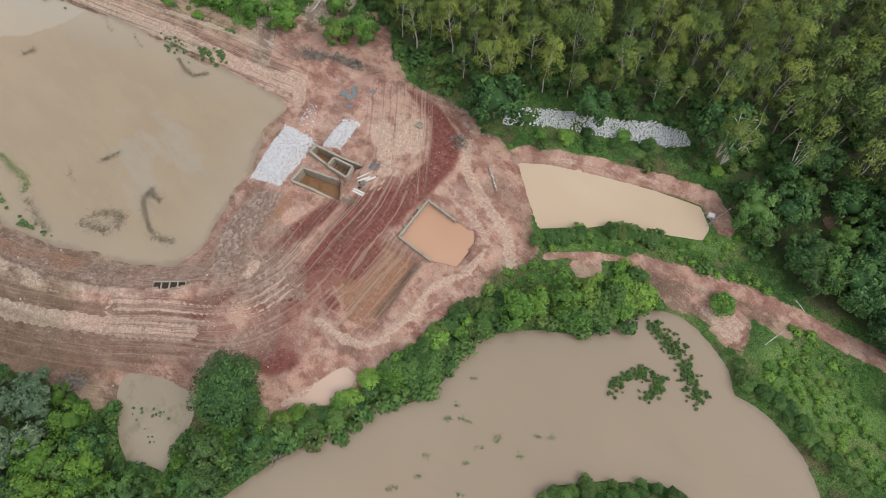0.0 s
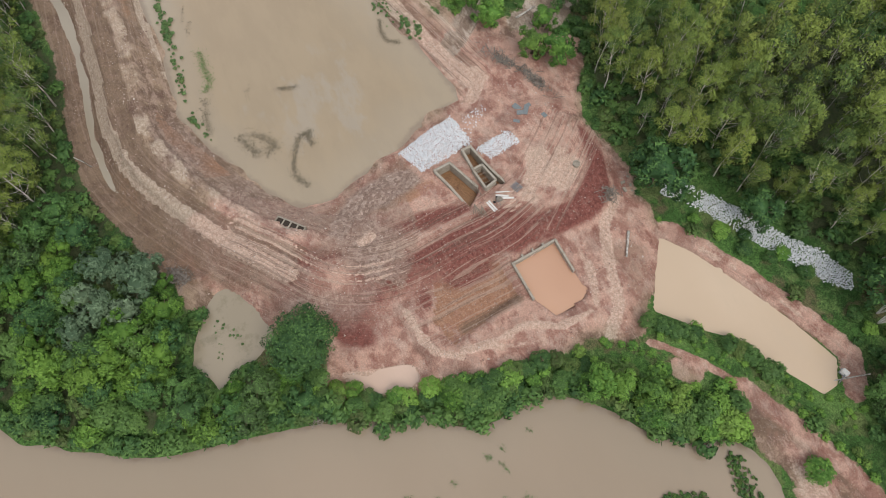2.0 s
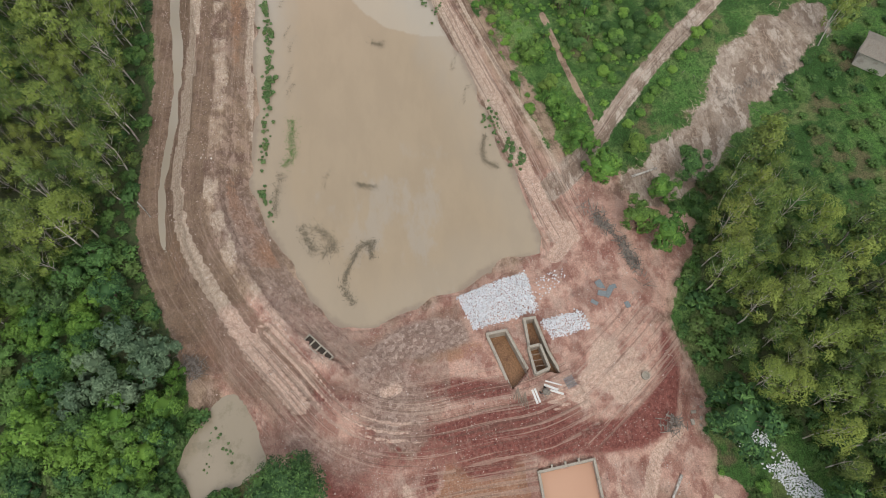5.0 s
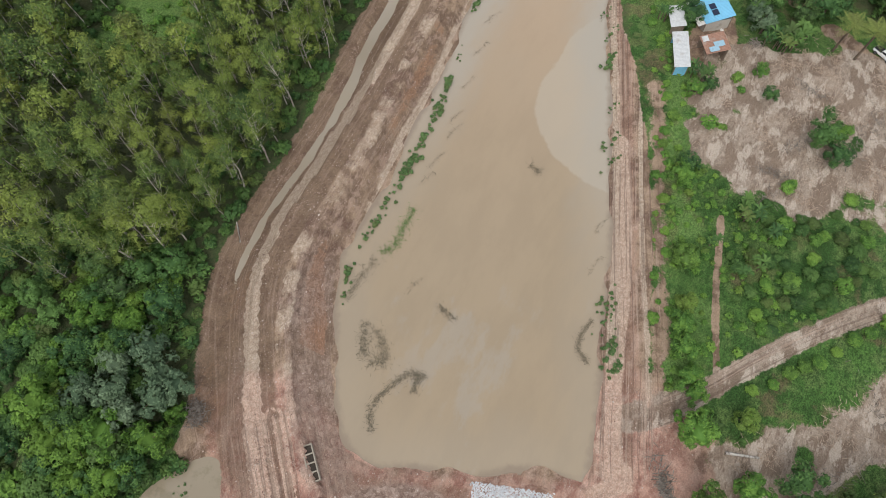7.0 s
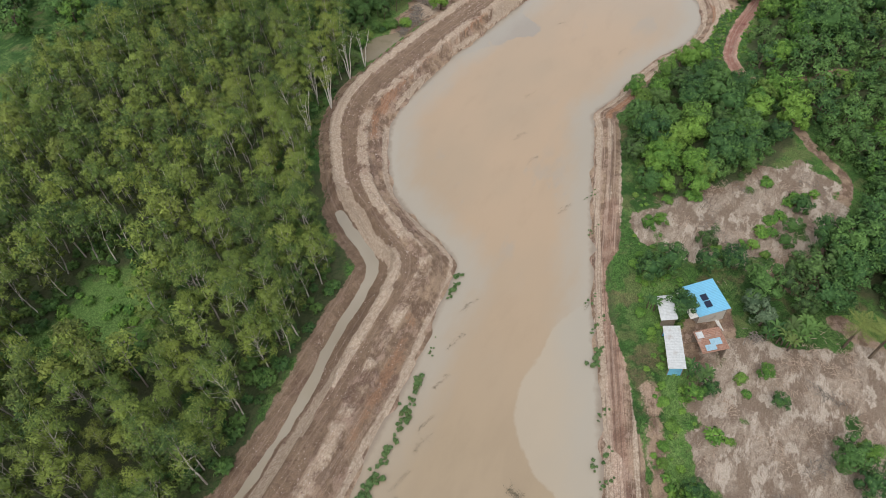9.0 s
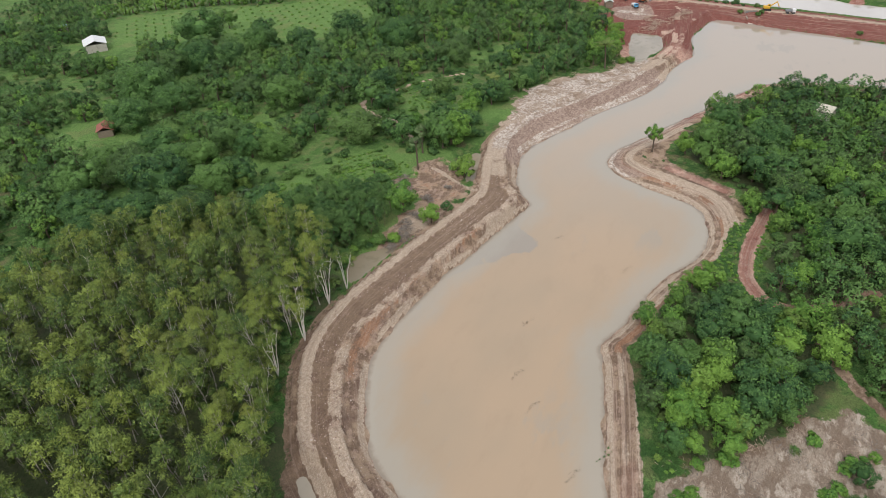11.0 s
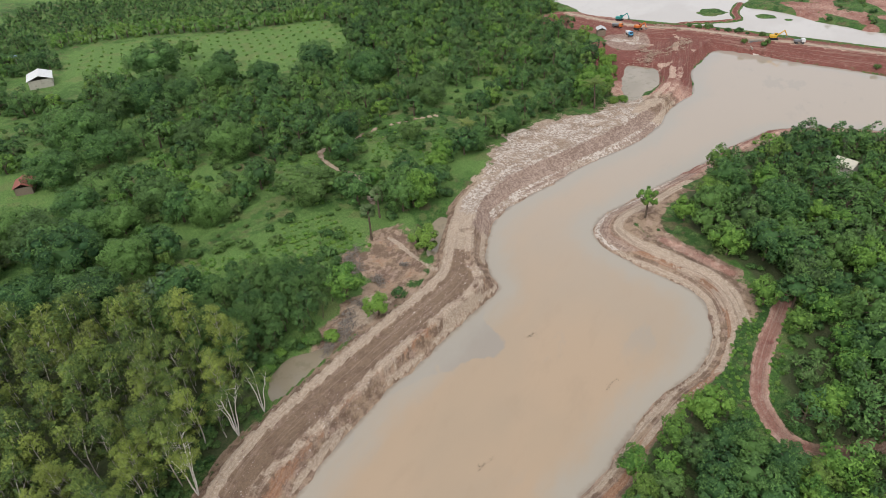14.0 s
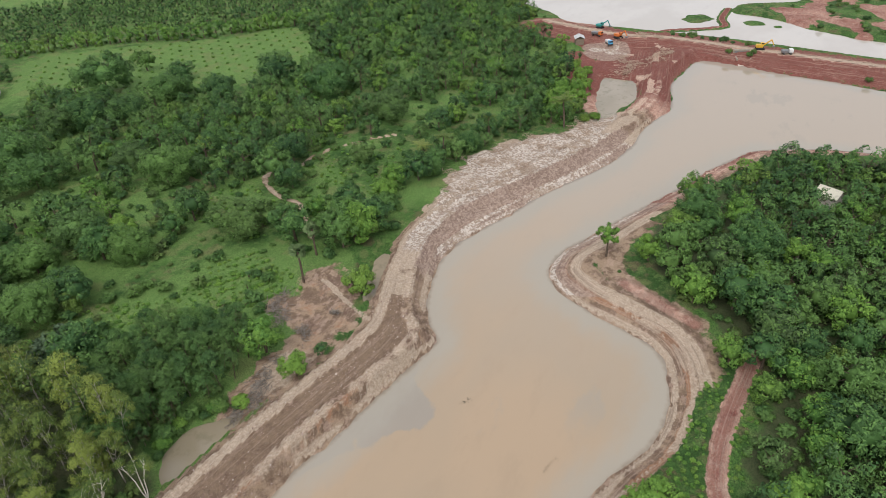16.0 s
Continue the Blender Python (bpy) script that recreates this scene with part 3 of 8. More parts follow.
HAUL_TRACKS = [[(-44.3, -7.1), (-39.6, -3.3), (-35, 0.3), (-32.8, 4), (-32, 8.9), (-32.6, 15.3), (-33, 20.3), (-34.6, 25)]]
haul = away(smooth(HAUL_TRACKS[0], 1.0), 4.0)
ruts = np.clip(1.3 - haul / 2.2, 0, 1) * (0.5 + 0.5 * np.cos(haul * 7.5))
pale = np.maximum(pale, 0.95 * ruts * (0.5 + 0.6 * rough_mid))
for ridge in ([(-27.1, 6.4), (-24.2, 6.7), (-21.5, 7.4), (-20, 9.7)], [(-20.5, 10.3), (-20, 13.8), (-20.2, 17.4), (-18.6, 20.5), (-18.6, 24.4)]):
    pale = np.maximum(pale, 0.95 * strip(ridge, 1.1, 1.0) * (0.5 + 0.7 * rough_small))
pale = np.maximum(pale, 0.7 * patch([(-37.7, 3.8), (-38.2, 7.5), (-36.3, 8.7), (-35.4, 4.1)], 1.5) * (0.4 + 0.8 * rough_small))
SCRAPED = [(-39.7, 28.2), (-36.8, 33.1), (-33, 31.2), (-31.6, 28.2), (-31.9, 24.1), (-34.5, 23.7), (-37.1, 25.9)]
pale = np.maximum(pale, 0.85 * patch(SCRAPED, 1.8) * (0.35 + 0.5 * rough_mid + 0.4 * rough_small))
pale = pale * (1 - 0.7 * deep)
pale = np.maximum(pale, 0.8 * strip([(-29.3, 24.3), (-26.1, 26.9), (-22.1, 26.6), (-17.7, 24.6), (-16.9, 20.2)], 1.6, 1.8) * (0.45 + 0.8 * rough_mid))
pale = np.maximum(pale, 0.75 * np.maximum(patch(EAST_BARE, 2.0), strip(EAST_PATH, 1.4, 1.2)) * (0.3 + rough_mid))
pale = np.maximum(pale, 0.7 * strip(POND_CUT, 1.2, 1.4) * (0.2 + 1.1 * rough_small))
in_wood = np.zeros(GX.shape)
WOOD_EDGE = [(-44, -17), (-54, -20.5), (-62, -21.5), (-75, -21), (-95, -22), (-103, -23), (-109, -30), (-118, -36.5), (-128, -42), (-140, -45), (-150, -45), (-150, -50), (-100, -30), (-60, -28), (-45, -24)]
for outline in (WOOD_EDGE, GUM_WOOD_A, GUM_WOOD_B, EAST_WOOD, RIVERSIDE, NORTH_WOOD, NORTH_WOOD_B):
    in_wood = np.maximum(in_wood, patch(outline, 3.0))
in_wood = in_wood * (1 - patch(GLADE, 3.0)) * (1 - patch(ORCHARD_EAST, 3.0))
dark = np.where(on_top & (d_outer > 0.75) & (d_inner > 0.3), np.where(GX < -205, 0.3, 0.72), 0) + np.where(toward_water & (d_inner > 0.3) & (GX > -100), 0.3 + 0.3 * rough_mid, 0)
dark = np.maximum(dark, np.clip(1 - np.abs(d_ditch - 2.0) / 1.6, 0, 1) * 0.7)
DAMP = [(-46.1, 13.7), (-43.8, 6.4), (-43.4, 2), (-41.5, -1), (-39.5, 1), (-39.4, 5.1), (-37.8, 8.2), (-38.9, 11.7), (-40.5, 14.5), (-43.1, 14.4)]
dark = np.maximum(dark, 0.62 * patch(DAMP, 2.0))
dark = np.maximum(dark, 0.7 * patch([(-56, -18.5), (-52.2, -14.2), (-44.7, -7.5), (-37.9, -5), (-32.5, -6), (-36.6, -8), (-39.8, -12.5), (-47.9, -16.5)], 2.5))
dark = np.maximum(dark, 0.9 * strip([(-22.8, 11.4), (-23, 14.5), (-23.3, 18.2)], 1.2, 0.9))
dark = np.maximum(dark, 0.55 * strip(RIGHT_TRACK, 1.8, 1.2))
dark = np.maximum(dark, 0.5 * patch([(-25, 28.8), (-24.8, 32.1), (-22.3, 34.4), (-15.9, 31.1), (-16, 29.5), (-20.5, 29.5)], 2.0))
dark = np.maximum(dark, np.where((d_water > 0), np.clip(1 - d_water / 0.8, 0, 1) * 0.6, 0))
# floor of the woods darkened: litter plus tree shade put into the colour
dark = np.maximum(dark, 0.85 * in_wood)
dark = np.maximum(dark, np.where((d_ditch < 5) & (GX > -64) & (GX < -41), 0.6, 0))
dark = np.maximum(dark, np.where(far_dike & toward_water, 0.62 * np.clip(1.3 - np.abs(rise - 0.68) / 0.24, 0, 1) * (0.6 + 0.6 * rough_mid), 0))
dark = np.maximum(dark, np.where(~on_top & ~toward_water & (d_outer > 0.9) & (d_outer < 4.5) & (GX > -120) & (GX < -44) & (GY < 0), 0.6 + 0.2 * rough_mid, 0))
field = np.maximum(np.maximum(patch(FIELD_A, 4), patch(FIELD_B, 4)), patch(RIGHT_CLEARING, 3))
field = np.maximum(field, strip(DIRT_ROAD, 3.0))
orange = np.where(toward_water, np.clip(1.2 - np.abs(d_shore - 2.0) / 1.7, 0, 1) * np.clip((rough_big - 0.15) * 2, 0, 1), 0) * np.where((GX < -52) & (GX > -285), np.interp(GX, (-150, -120), (0.55, 1.15)), 0.0)
orange = np.maximum(orange, np.where((GX < -150) & (GX > -240) & (d_water > 0), 0.8 * np.clip(1.1 - np.abs(d_right - 2.4) / 1.2, 0, 1), 0))
orange = np.maximum(orange, 0.4 * patch(LOGGED, 4))
orange = np.maximum(orange, 0.62 * patch([(-41.4, 8.7), (-41.1, 13.6), (-40.8, 16), (-38.8, 16.4), (-38.6, 8), (-39.5, 6)], 1.2) * (0.6 + 0.6 * rough_mid))
orange = np.maximum(orange, np.where(d_pit < -0.3, 0.42, 0) + 0.3 * (d_pit < 0) * rough_mid)
orange = np.maximum(orange, np.where((d_ditch < 2.5) & (GX > -60) & (GX < -40), 0.45 * (0.3 + rough_mid), 0))


LUSH = ([(-178, -84), (-170, -96), (-183, -82), (-200, -72), (-208, -60), (-206, -50), (-192, -47), (-181.9, -55), (-170, -58), (-163, -70)], [(-262, -222), (-290, -234), (-326, -186), (-351, -158), (-318, -130), (-283, -138), (-258, -166)],
        [(-172, -146), (-190, -156), (-205, -142), (-196, -124), (-180, -126)], [(-15, 28.5), (-9, 32), (-1, 37.5), (4, 43), (0, 46), (-6, 38), (-13, 32)], [(-60, 28), (-66, 27), (-80, 23.5), (-100, 19.5), (-118, 13.5), (-117, 17), (-100, 22), (-82, 27), (-66, 32)],
        [(9.3, 36.9), (12.1, 37.7), (17, 37.2), (22.8, 37.7), (26.2, 30.7), (22, 30.5), (17.5, 31), (14.2, 31), (10.6, 32)], GLADE)
lush = np.zeros(GX.shape)
for area in LUSH:
    lush = np.maximum(lush, patch(area, 6.0))


bare = np.maximum(bare, np.where((d_shore < np.where(d_right < 4, np.minimum(2.4, 0.75 * bank_width), 2.4)) & (GX > -300), 1.0, 0))
bare = np.maximum(bare, np.where((GX > -62) & (GX < -40) & (GY > 8) & (GY < 30) & (d_shore < 7), 1.0, 0))
bare = bare - 0.6 * np.clip((lattice(GX, GY, 3.6, 12) - 0.62) * 3, 0, 1) * np.clip(patch(FIELD_A, 4) + patch(FIELD_B, 4) + patch(RIGHT_CLEARING, 3) + patch(FAR_LAND, 8), 0, 1)
lush = np.maximum(lush, np.where((GX < -150) & (GY < -40), 0.18 + 0.65 * lattice(GX, GY, 9, 13), 0))


DIRT_LUMPS = np.clip(patch(WORKS_BARE, 4.0) - (d_basin < 0.6) - (d_pit < 0.5) - (d_water < 0.8), 0, 1)
height += DIRT_LUMPS * (0.30 * (lattice(GX, GY, 2.7, 41) - 0.5) + 0.22 * (lattice(GX, GY, 1.1, 42) - 0.5)) * np.clip(away(np.array([(-39, 15), (-38.9, 23)]), 9.0) / 4.5 - 1, 0, 1)
height += np.where(toward_water & (d_shore > 0.6) & (GX > -215), 0.30 * (lattice(GX, GY, 1.9, 43) - 0.5) + 0.2 * (lattice(GX, GY, 0.9, 44) - 0.5), 0)
GRAVEL = ([(-42, 4.1), (-44.2, 9.1), (-43.4, 14), (-40.8, 14.6), (-39.6, 10.7), (-38.7, 5.6), (-37.1, 3), (-38.8, 1.6)], [(-52.2, -14.7), (-44.7, -6.9), (-37.9, -4.6), (-32.5, -5.8), (-36.6, -7.5), (-39.8, -11.6), (-47.9, -15.1)])
gravel = np.maximum(0.8 * patch(GRAVEL[0], 1.6), 0.4 * patch(GRAVEL[1], 2.0))
gravel = np.maximum(gravel, 0.5 * patch([(-40, -3), (-36.2, -6.9), (-31.8, -5.9), (-28.4, 1.5), (-30, 6), (-33.5, 1)], 3.0))
ashy = np.maximum(patch(FLAT, 2.0), np.where((GX < -208) & (GX > -245) & (d_water > 0), np.clip(1.1 - d_right / 4, 0, 1), 0))
ashy = np.maximum(ashy, np.where(far_dike & (on_top | toward_water), np.clip((-200 - GX) / 12, 0, 1) * np.clip((GX + 282) / 12, 0, 1), 0))
ashy = np.maximum(ashy, patch([(-352, -39), (-355, -27), (-345, -23.5), (-336, -28), (-340, -37)], 2.0))
gravel = np.maximum(gravel, 1.3 * ashy)
height += np.where(d_water > 0.3, patch(FLAT, 3.0) * (0.5 * (lattice(GX, GY, 2.1, 47) - 0.5) + 0.4 * (lattice(GX, GY, 1.1, 48) - 0.5)), 0)
gravel = np.maximum(gravel, np.where(toward_water & (GX > -66), 0.5 * rough_mid + 0.15, 0))


def along(points, reach):
    """Signed distance from a line, and the way along it, for every grid point within reach."""
    far, run = np.full(GX.shape, reach), np.zeros(GX.shape)
    side, past, total = np.ones(GX.shape), np.zeros(GX.shape, bool), 0.0
    last = len(points) - 2
    for k, ((ax, ay), (bx, by)) in enumerate(zip(points, points[1:])):
        w = window(np.array([(ax, ay), (bx, by)]), reach)
        x, y = GX[w], GY[w]
        dx, dy = bx - ax, by - ay
        size = math.hypot(dx, dy)
        raw = ((x - ax) * dx + (y - ay) * dy) / (size * size + 1e-9)
        t = np.clip(raw, 0, 1)
        d = np.hypot(x - ax - t * dx, y - ay - t * dy)
        near = d < far[w]
        far[w] = np.where(near, d, far[w])
        run[w] = np.where(near, total + t * size, run[w])
        side[w] = np.where(near, np.sign((x - ax) * dy - (y - ay) * dx), side[w])
        past[w] = np.where(near, (k == 0) & (raw < 0) | (k == last) & (raw > 1), past[w])
        total += size
    return np.where(past, reach, far), side, run


lane_across, lane_along, lane_weight = np.zeros(GX.shape), np.zeros(GX.shape), np.zeros(GX.shape)
for number, (line, reach, strength) in enumerate(((dike_outer, 13.0, 0.32), (smooth(RIGHT_TRACK), 5.0, 0.8), (shore_right, 7.0, 0.6), (smooth(HAUL_TRACKS[0]), 6.0, 0.75), (smooth([(-24.6, 5.8), (-25.3, 12), (-25.6, 19.6)]), 4.0, 0.7), (smooth([(-41, 35), (-37.7, 31.2), (-34.8, 27.4), (-31.4, 22.8)]), 5.0, 0.7), (smooth(DAM, 3.0), 13.0, 0.5), (smooth(RED_ROAD), 3.0, 0.5), (smooth(DIRT_ROAD), 2.6, 0.8), (smooth(POND_CUT), 2.4, 0.3))):
    far, side, run = along(line, reach)
    weight = strength * np.clip((1 - far / reach) * 3, 0, 1)
    better = weight > lane_weight
    lane_across, lane_along, lane_weight = np.where(better, far * side, lane_across), np.where(better, run + 300 * number, lane_along), np.where(better, weight, lane_weight)
# broken rut lines along the lanes
height += np.where(d_water > 0.5, lane_weight * 0.10 * (lattice(lane_across * 2.0, lane_along * 0.08, 1.0, 21) - 0.5), 0)


def ground_at(x, y):
    i = int(np.clip(np.searchsorted(XS, x), 1, len(XS) - 1))
    j = int(np.clip(np.searchsorted(YS, y), 1, len(YS) - 1))
    u, v = (x - XS[i - 1]) / (XS[i] - XS[i - 1]), (y - YS[j - 1]) / (YS[j] - YS[j - 1])
    return float((height[i - 1, j - 1] * (1 - u) + height[i, j - 1] * u) * (1 - v) + (height[i - 1, j] * (1 - u) + height[i, j] * u) * v)


def value_at(field_of, x, y):
    return float(field_of[min(np.searchsorted(XS, x), len(XS) - 1), min(np.searchsorted(YS, y), len(YS) - 1)])


def raw_mesh(name, verts, faces, material=None, smooth_shade=False):
    """A mesh from arrays; faces all with the same number of corners."""
    me = bpy.data.meshes.new(name)
    verts, faces = np.asarray(verts, np.float32), np.asarray(faces, np.int32)
    k = faces.shape[1]
    me.vertices.add(len(verts))
    me.vertices.foreach_set("co", verts.ravel())
    me.loops.add(faces.size)
    me.loops.foreach_set("vertex_index", faces.ravel())
    me.polygons.add(len(faces))
    me.polygons.foreach_set("loop_start", np.arange(len(faces), dtype=np.int32) * k)
    me.polygons.foreach_set("use_smooth", np.full(len(faces), smooth_shade))
    me.update(calc_edges=True)
    if material:
        me.materials.append(material)
    return me


# ---- ground ----
def ground_material():
    m = Nodes("ground_earth_and_grass")
    bare_a, red_a, pale_a = m.channels("cover_a")
    dark_a, field_a, orange_a = m.channels("cover_b")
    lane = m.node("ShaderNodeAttribute")
    lane.attribute_name = "lane"
    flat = m.place

    def lanes(across, down, detail=4.0):
        mp = m.node("ShaderNodeMapping")
        m.link(lane.outputs["Vector"], mp.inputs[0])
        mp.inputs["Scale"].default_value = (across, down, 0.0)
        n = m.node("ShaderNodeTexNoise")
        n.inputs["Scale"].default_value, n.inputs["Detail"].default_value, n.inputs["Roughness"].default_value = 1.0, detail, 0.65
        m.link(mp.outputs[0], n.inputs["Vector"])
        return n.outputs["Fac"]

    split = m.node("ShaderNodeSeparateXYZ")
    m.link(lane.outputs["Vector"], split.inputs[0])
    weight = split.outputs[2]
    big, mid, fine, grit = m.noise(0.09, 3), m.noise(0.42, 9, 0.64), m.noise(2.6, 7, 0.8), m.noise(13.0, 4, 0.75)
    stains = m.noise(0.16, 9, 0.62, offset=3.0)
    pebbles = m.node("ShaderNodeTexVoronoi")
    pebbles.inputs["Scale"].default_value = 4.5
    m.link(flat, pebbles.inputs["Vector"])
    scour = m.noise(0.5, 9, 0.68, (1.0, 1.8, 1.0), 0.75, 5.0)
    grain, crumbs = m.noise(6.5, 6, 0.85), m.noise(1.4, 9, 0.76, offset=2.0)
    edge = m.math("ADD", m.math("MULTIPLY_ADD", mid, 0.9, -0.45), m.math("MULTIPLY_ADD", fine, 0.6, -0.3))
    ragged = lambda a, low=0.42, high=0.58: m.step(m.math("ADD", a, edge), low, high)
    earth = m.mix(m.step(mid, 0.42, 0.58), (0.20, 0.132, 0.09), (0.39, 0.278, 0.19))
    earth = m.mix(m.math("MULTIPLY", m.step(crumbs, 0.54, 0.6), 0.3), earth, (0.45, 0.34, 0.265))
    earth = m.mix(m.math("MULTIPLY", m.step(stains, 0.53, 0.58), 0.5), earth, (0.165, 0.10, 0.077))
    earth = m.mix(m.math("MULTIPLY", m.step(scour, 0.52, 0.6), 0.5), earth, (0.52, 0.37, 0.285))
    straw = m.mix(m.step(m.noise(1.3, 8, 0.8, (1.0, 1.6, 1.0), 0.9), 0.38, 0.64), (0.33, 0.26, 0.2), (0.5, 0.41, 0.325))
    straw = m.mix(m.math("MULTIPLY", m.step(m.noise(0.22, 8, 0.58, (1.0, 1.7, 1.0), 0.4, 9.0), 0.47, 0.56), 0.8), straw, (0.225, 0.165, 0.12))
    straw = m.mix(m.math("MULTIPLY", m.step(m.noise(0.32, 8, 0.6, (1.0, 2.2, 1.0), 1.2, 15.0), 0.52, 0.58), 0.75), straw, (0.61, 0.52, 0.425))
    straw = m.mix(m.math("MULTIPLY", m.step(m.noise(0.9, 9, 0.68, (1.0, 3.0, 1.0), 0.5, 6.0), 0.55, 0.6), 0.6), straw, (0.2, 0.135, 0.1))
    salmon = m.mix(m.step(mid, 0.44, 0.56), (0.37, 0.198, 0.15), (0.56, 0.345, 0.262))
    patches = m.noise(0.3, 7, 0.66, (1.0, 2.0, 1.0), 0.5, 21.0)
    salmon = m.mix(m.math("MULTIPLY", m.step(patches, 0.54, 0.64), 0.5), salmon, (0.62, 0.45, 0.355))
    salmon = m.mix(m.math("MULTIPLY", m.step(patches, 0.46, 0.38), 0.6), salmon, (0.25, 0.1, 0.078))
    salmon = m.mix(m.math("MULTIPLY", m.step(crumbs, 0.55, 0.62), 0.2), salmon, (0.62, 0.45, 0.35))
    salmon = m.mix(m.math("MULTIPLY", m.step(scour, 0.52, 0.6), 0.4), salmon, (0.62, 0.45, 0.36))
    salmon = m.mix(m.math("MULTIPLY", m.step(stains, 0.54, 0.62), 0.42), salmon, (0.27, 0.16, 0.125))
    earth = m.mix(m.step(m.math("ADD", red_a, m.math("MULTIPLY", edge, 0.3)), 0.12, 0.34), earth, salmon)
    earth = m.mix(m.math("MULTIPLY", ragged(field_a), 0.9), earth, straw)
    earth = m.mix(m.math("MULTIPLY", ragged(orange_a), 0.8), earth, m.mix(m.step(fine, 0.35, 0.65), (0.27, 0.125, 0.065), (0.44, 0.245, 0.15)))
    laterite = m.mix(m.step(fine, 0.4, 0.62), (0.165, 0.056, 0.045), (0.285, 0.11, 0.086))
    laterite = m.mix(m.math("MULTIPLY", m.step(scour, 0.56, 0.66), 0.4), laterite, (0.36, 0.2, 0.155))
    earth = m.mix(m.step(m.math("ADD", red_a, m.math("MULTIPLY", edge, 0.8)), 0.42, 0.78), earth, laterite)
    earth = m.mix(m.math("MULTIPLY", ragged(dark_a, 0.2, 0.9), 0.8), earth, m.mix(m.step(fine, 0.35, 0.65), (0.125, 0.083, 0.055), (0.255, 0.17, 0.111)))
    stony = m.node("ShaderNodeAttribute")
    stony.attribute_name = "gravel"
    chips = m.node("ShaderNodeTexVoronoi")
    chips.inputs["Scale"].default_value = 2.6
    m.link(flat, chips.inputs["Vector"])
    shade = m.node("ShaderNodeSeparateColor")
    m.link(chips.outputs["Color"], shade.inputs[0])
    rubble = m.mix(m.step(shade.outputs[0], 0.2, 0.9), (0.24, 0.165, 0.13), (0.53, 0.405, 0.33))
    rubble = m.mix(m.step(fine, 0.42, 0.62), rubble, (0.33, 0.23, 0.183))
    earth = m.mix(m.math("MULTIPLY", m.step(m.math("ADD", stony.outputs["Fac"], m.math("MULTIPLY", edge, 0.5)), 0.25, 0.7), 0.85), earth, rubble)
    cream = m.mix(m.step(red_a, 0.12, 0.34), m.mix(m.step(fine, 0.35, 0.65), (0.40, 0.295, 0.212), (0.63, 0.515, 0.40)), m.mix(m.step(fine, 0.35, 0.65), (0.47, 0.305, 0.225), (0.72, 0.54, 0.425)))
    ash = m.mix(m.step(m.math("ADD", m.math("MULTIPLY", shade.outputs[1], 0.5), m.math("MULTIPLY", crumbs, 0.5)), 0.35, 0.62), (0.36, 0.275, 0.215), (0.72, 0.64, 0.555))
    ash = m.mix(m.math("MULTIPLY", m.step(stains, 0.52, 0.6), 0.6), ash, (0.34, 0.24, 0.16))
    cream = m.mix(m.step(stony.outputs["Fac"], 0.85, 1.1), cream, ash)
    earth = m.mix(m.math("MULTIPLY", m.step(m.math("ADD", pale_a, m.math("MULTIPLY", edge, 0.55)), 0.46, 0.6), 0.85), earth, cream)
    broken = m.math("MULTIPLY", weight, m.step(crumbs, 0.42, 0.54))
    track = m.math("MULTIPLY", m.step(lanes(2.2, 0.035, 5.0), 0.53, 0.58), m.math("MULTIPLY", weight, 0.65))
    earth = m.mix(track, earth, (0.5, 0.37, 0.285))
    track = m.math("MULTIPLY", m.step(lanes(3.0, 0.05, 5.0), 0.46, 0.41), m.math("MULTIPLY", weight, 0.6))
    earth = m.mix(track, earth, (0.14, 0.088, 0.066))
    rills = m.math("MULTIPLY", m.step(lanes(0.25, 2.2, 6.0), 0.54, 0.6), m.math("MULTIPLY", broken, 0.2))
    earth = m.mix(rills, earth, (0.47, 0.35, 0.27))
    earth = m.mix(m.math("MULTIPLY", m.step(m.math("ADD", pebbles.outputs["Distance"], m.math("MULTIPLY", mid, 0.35)), 0.33, 0.27), 0.5), earth, (0.6, 0.5, 0.43))
    earth = m.mix(m.math("MULTIPLY", m.step(grit, 0.56, 0.64), 0.2), earth, (0.1, 0.065, 0.05))
    earth = m.mix(1.0, earth, m.step(grain, 0.37, 0.63, 0.8, 1.24), "MULTIPLY")
    grass = m.mix(m.step(big, 0.38, 0.62), (0.042, 0.098, 0.024), (0.095, 0.195, 0.045))
    grass = m.mix(m.step(mid, 0.45, 0.62), grass, (0.13, 0.205, 0.062))
    grass = m.mix(m.math("MULTIPLY", m.step(fine, 0.48, 0.6), 0.75), grass, (0.028, 0.066, 0.018))
    grass = m.mix(m.math("MULTIPLY", m.step(m.noise(0.2, 6, 0.6, offset=7.0), 0.56, 0.64), 0.7), grass, (0.16, 0.115, 0.07))
    grass = m.mix(m.math("MULTIPLY", m.step(crumbs, 0.5, 0.58), 0.55), grass, (0.04, 0.085, 0.022))
    lush_a = m.node("ShaderNodeAttribute")
    lush_a.attribute_name = "lush"
    grass = m.mix(m.math("MULTIPLY", m.step(m.math("ADD", lush_a.outputs["Fac"], m.math("MULTIPLY", edge, 0.5)), 0.3, 0.7), 0.8), grass, m.mix(m.step(fine, 0.35, 0.65), (0.09, 0.178, 0.045), (0.2, 0.315, 0.088)))
    grass = m.mix(m.math("MULTIPLY", m.step(stains, 0.55, 0.6), 0.4), grass, (0.2, 0.2, 0.085))
    grass = m.mix(1.0, grass, m.step(grain, 0.38, 0.62, 0.5, 1.55), "MULTIPLY")
    # dark leaf litter, with the shade below the trees painted into its colour
    shaded_litter = m.mix(m.step(fine, 0.4, 0.6), (0.045, 0.06, 0.026), (0.1, 0.105, 0.052))
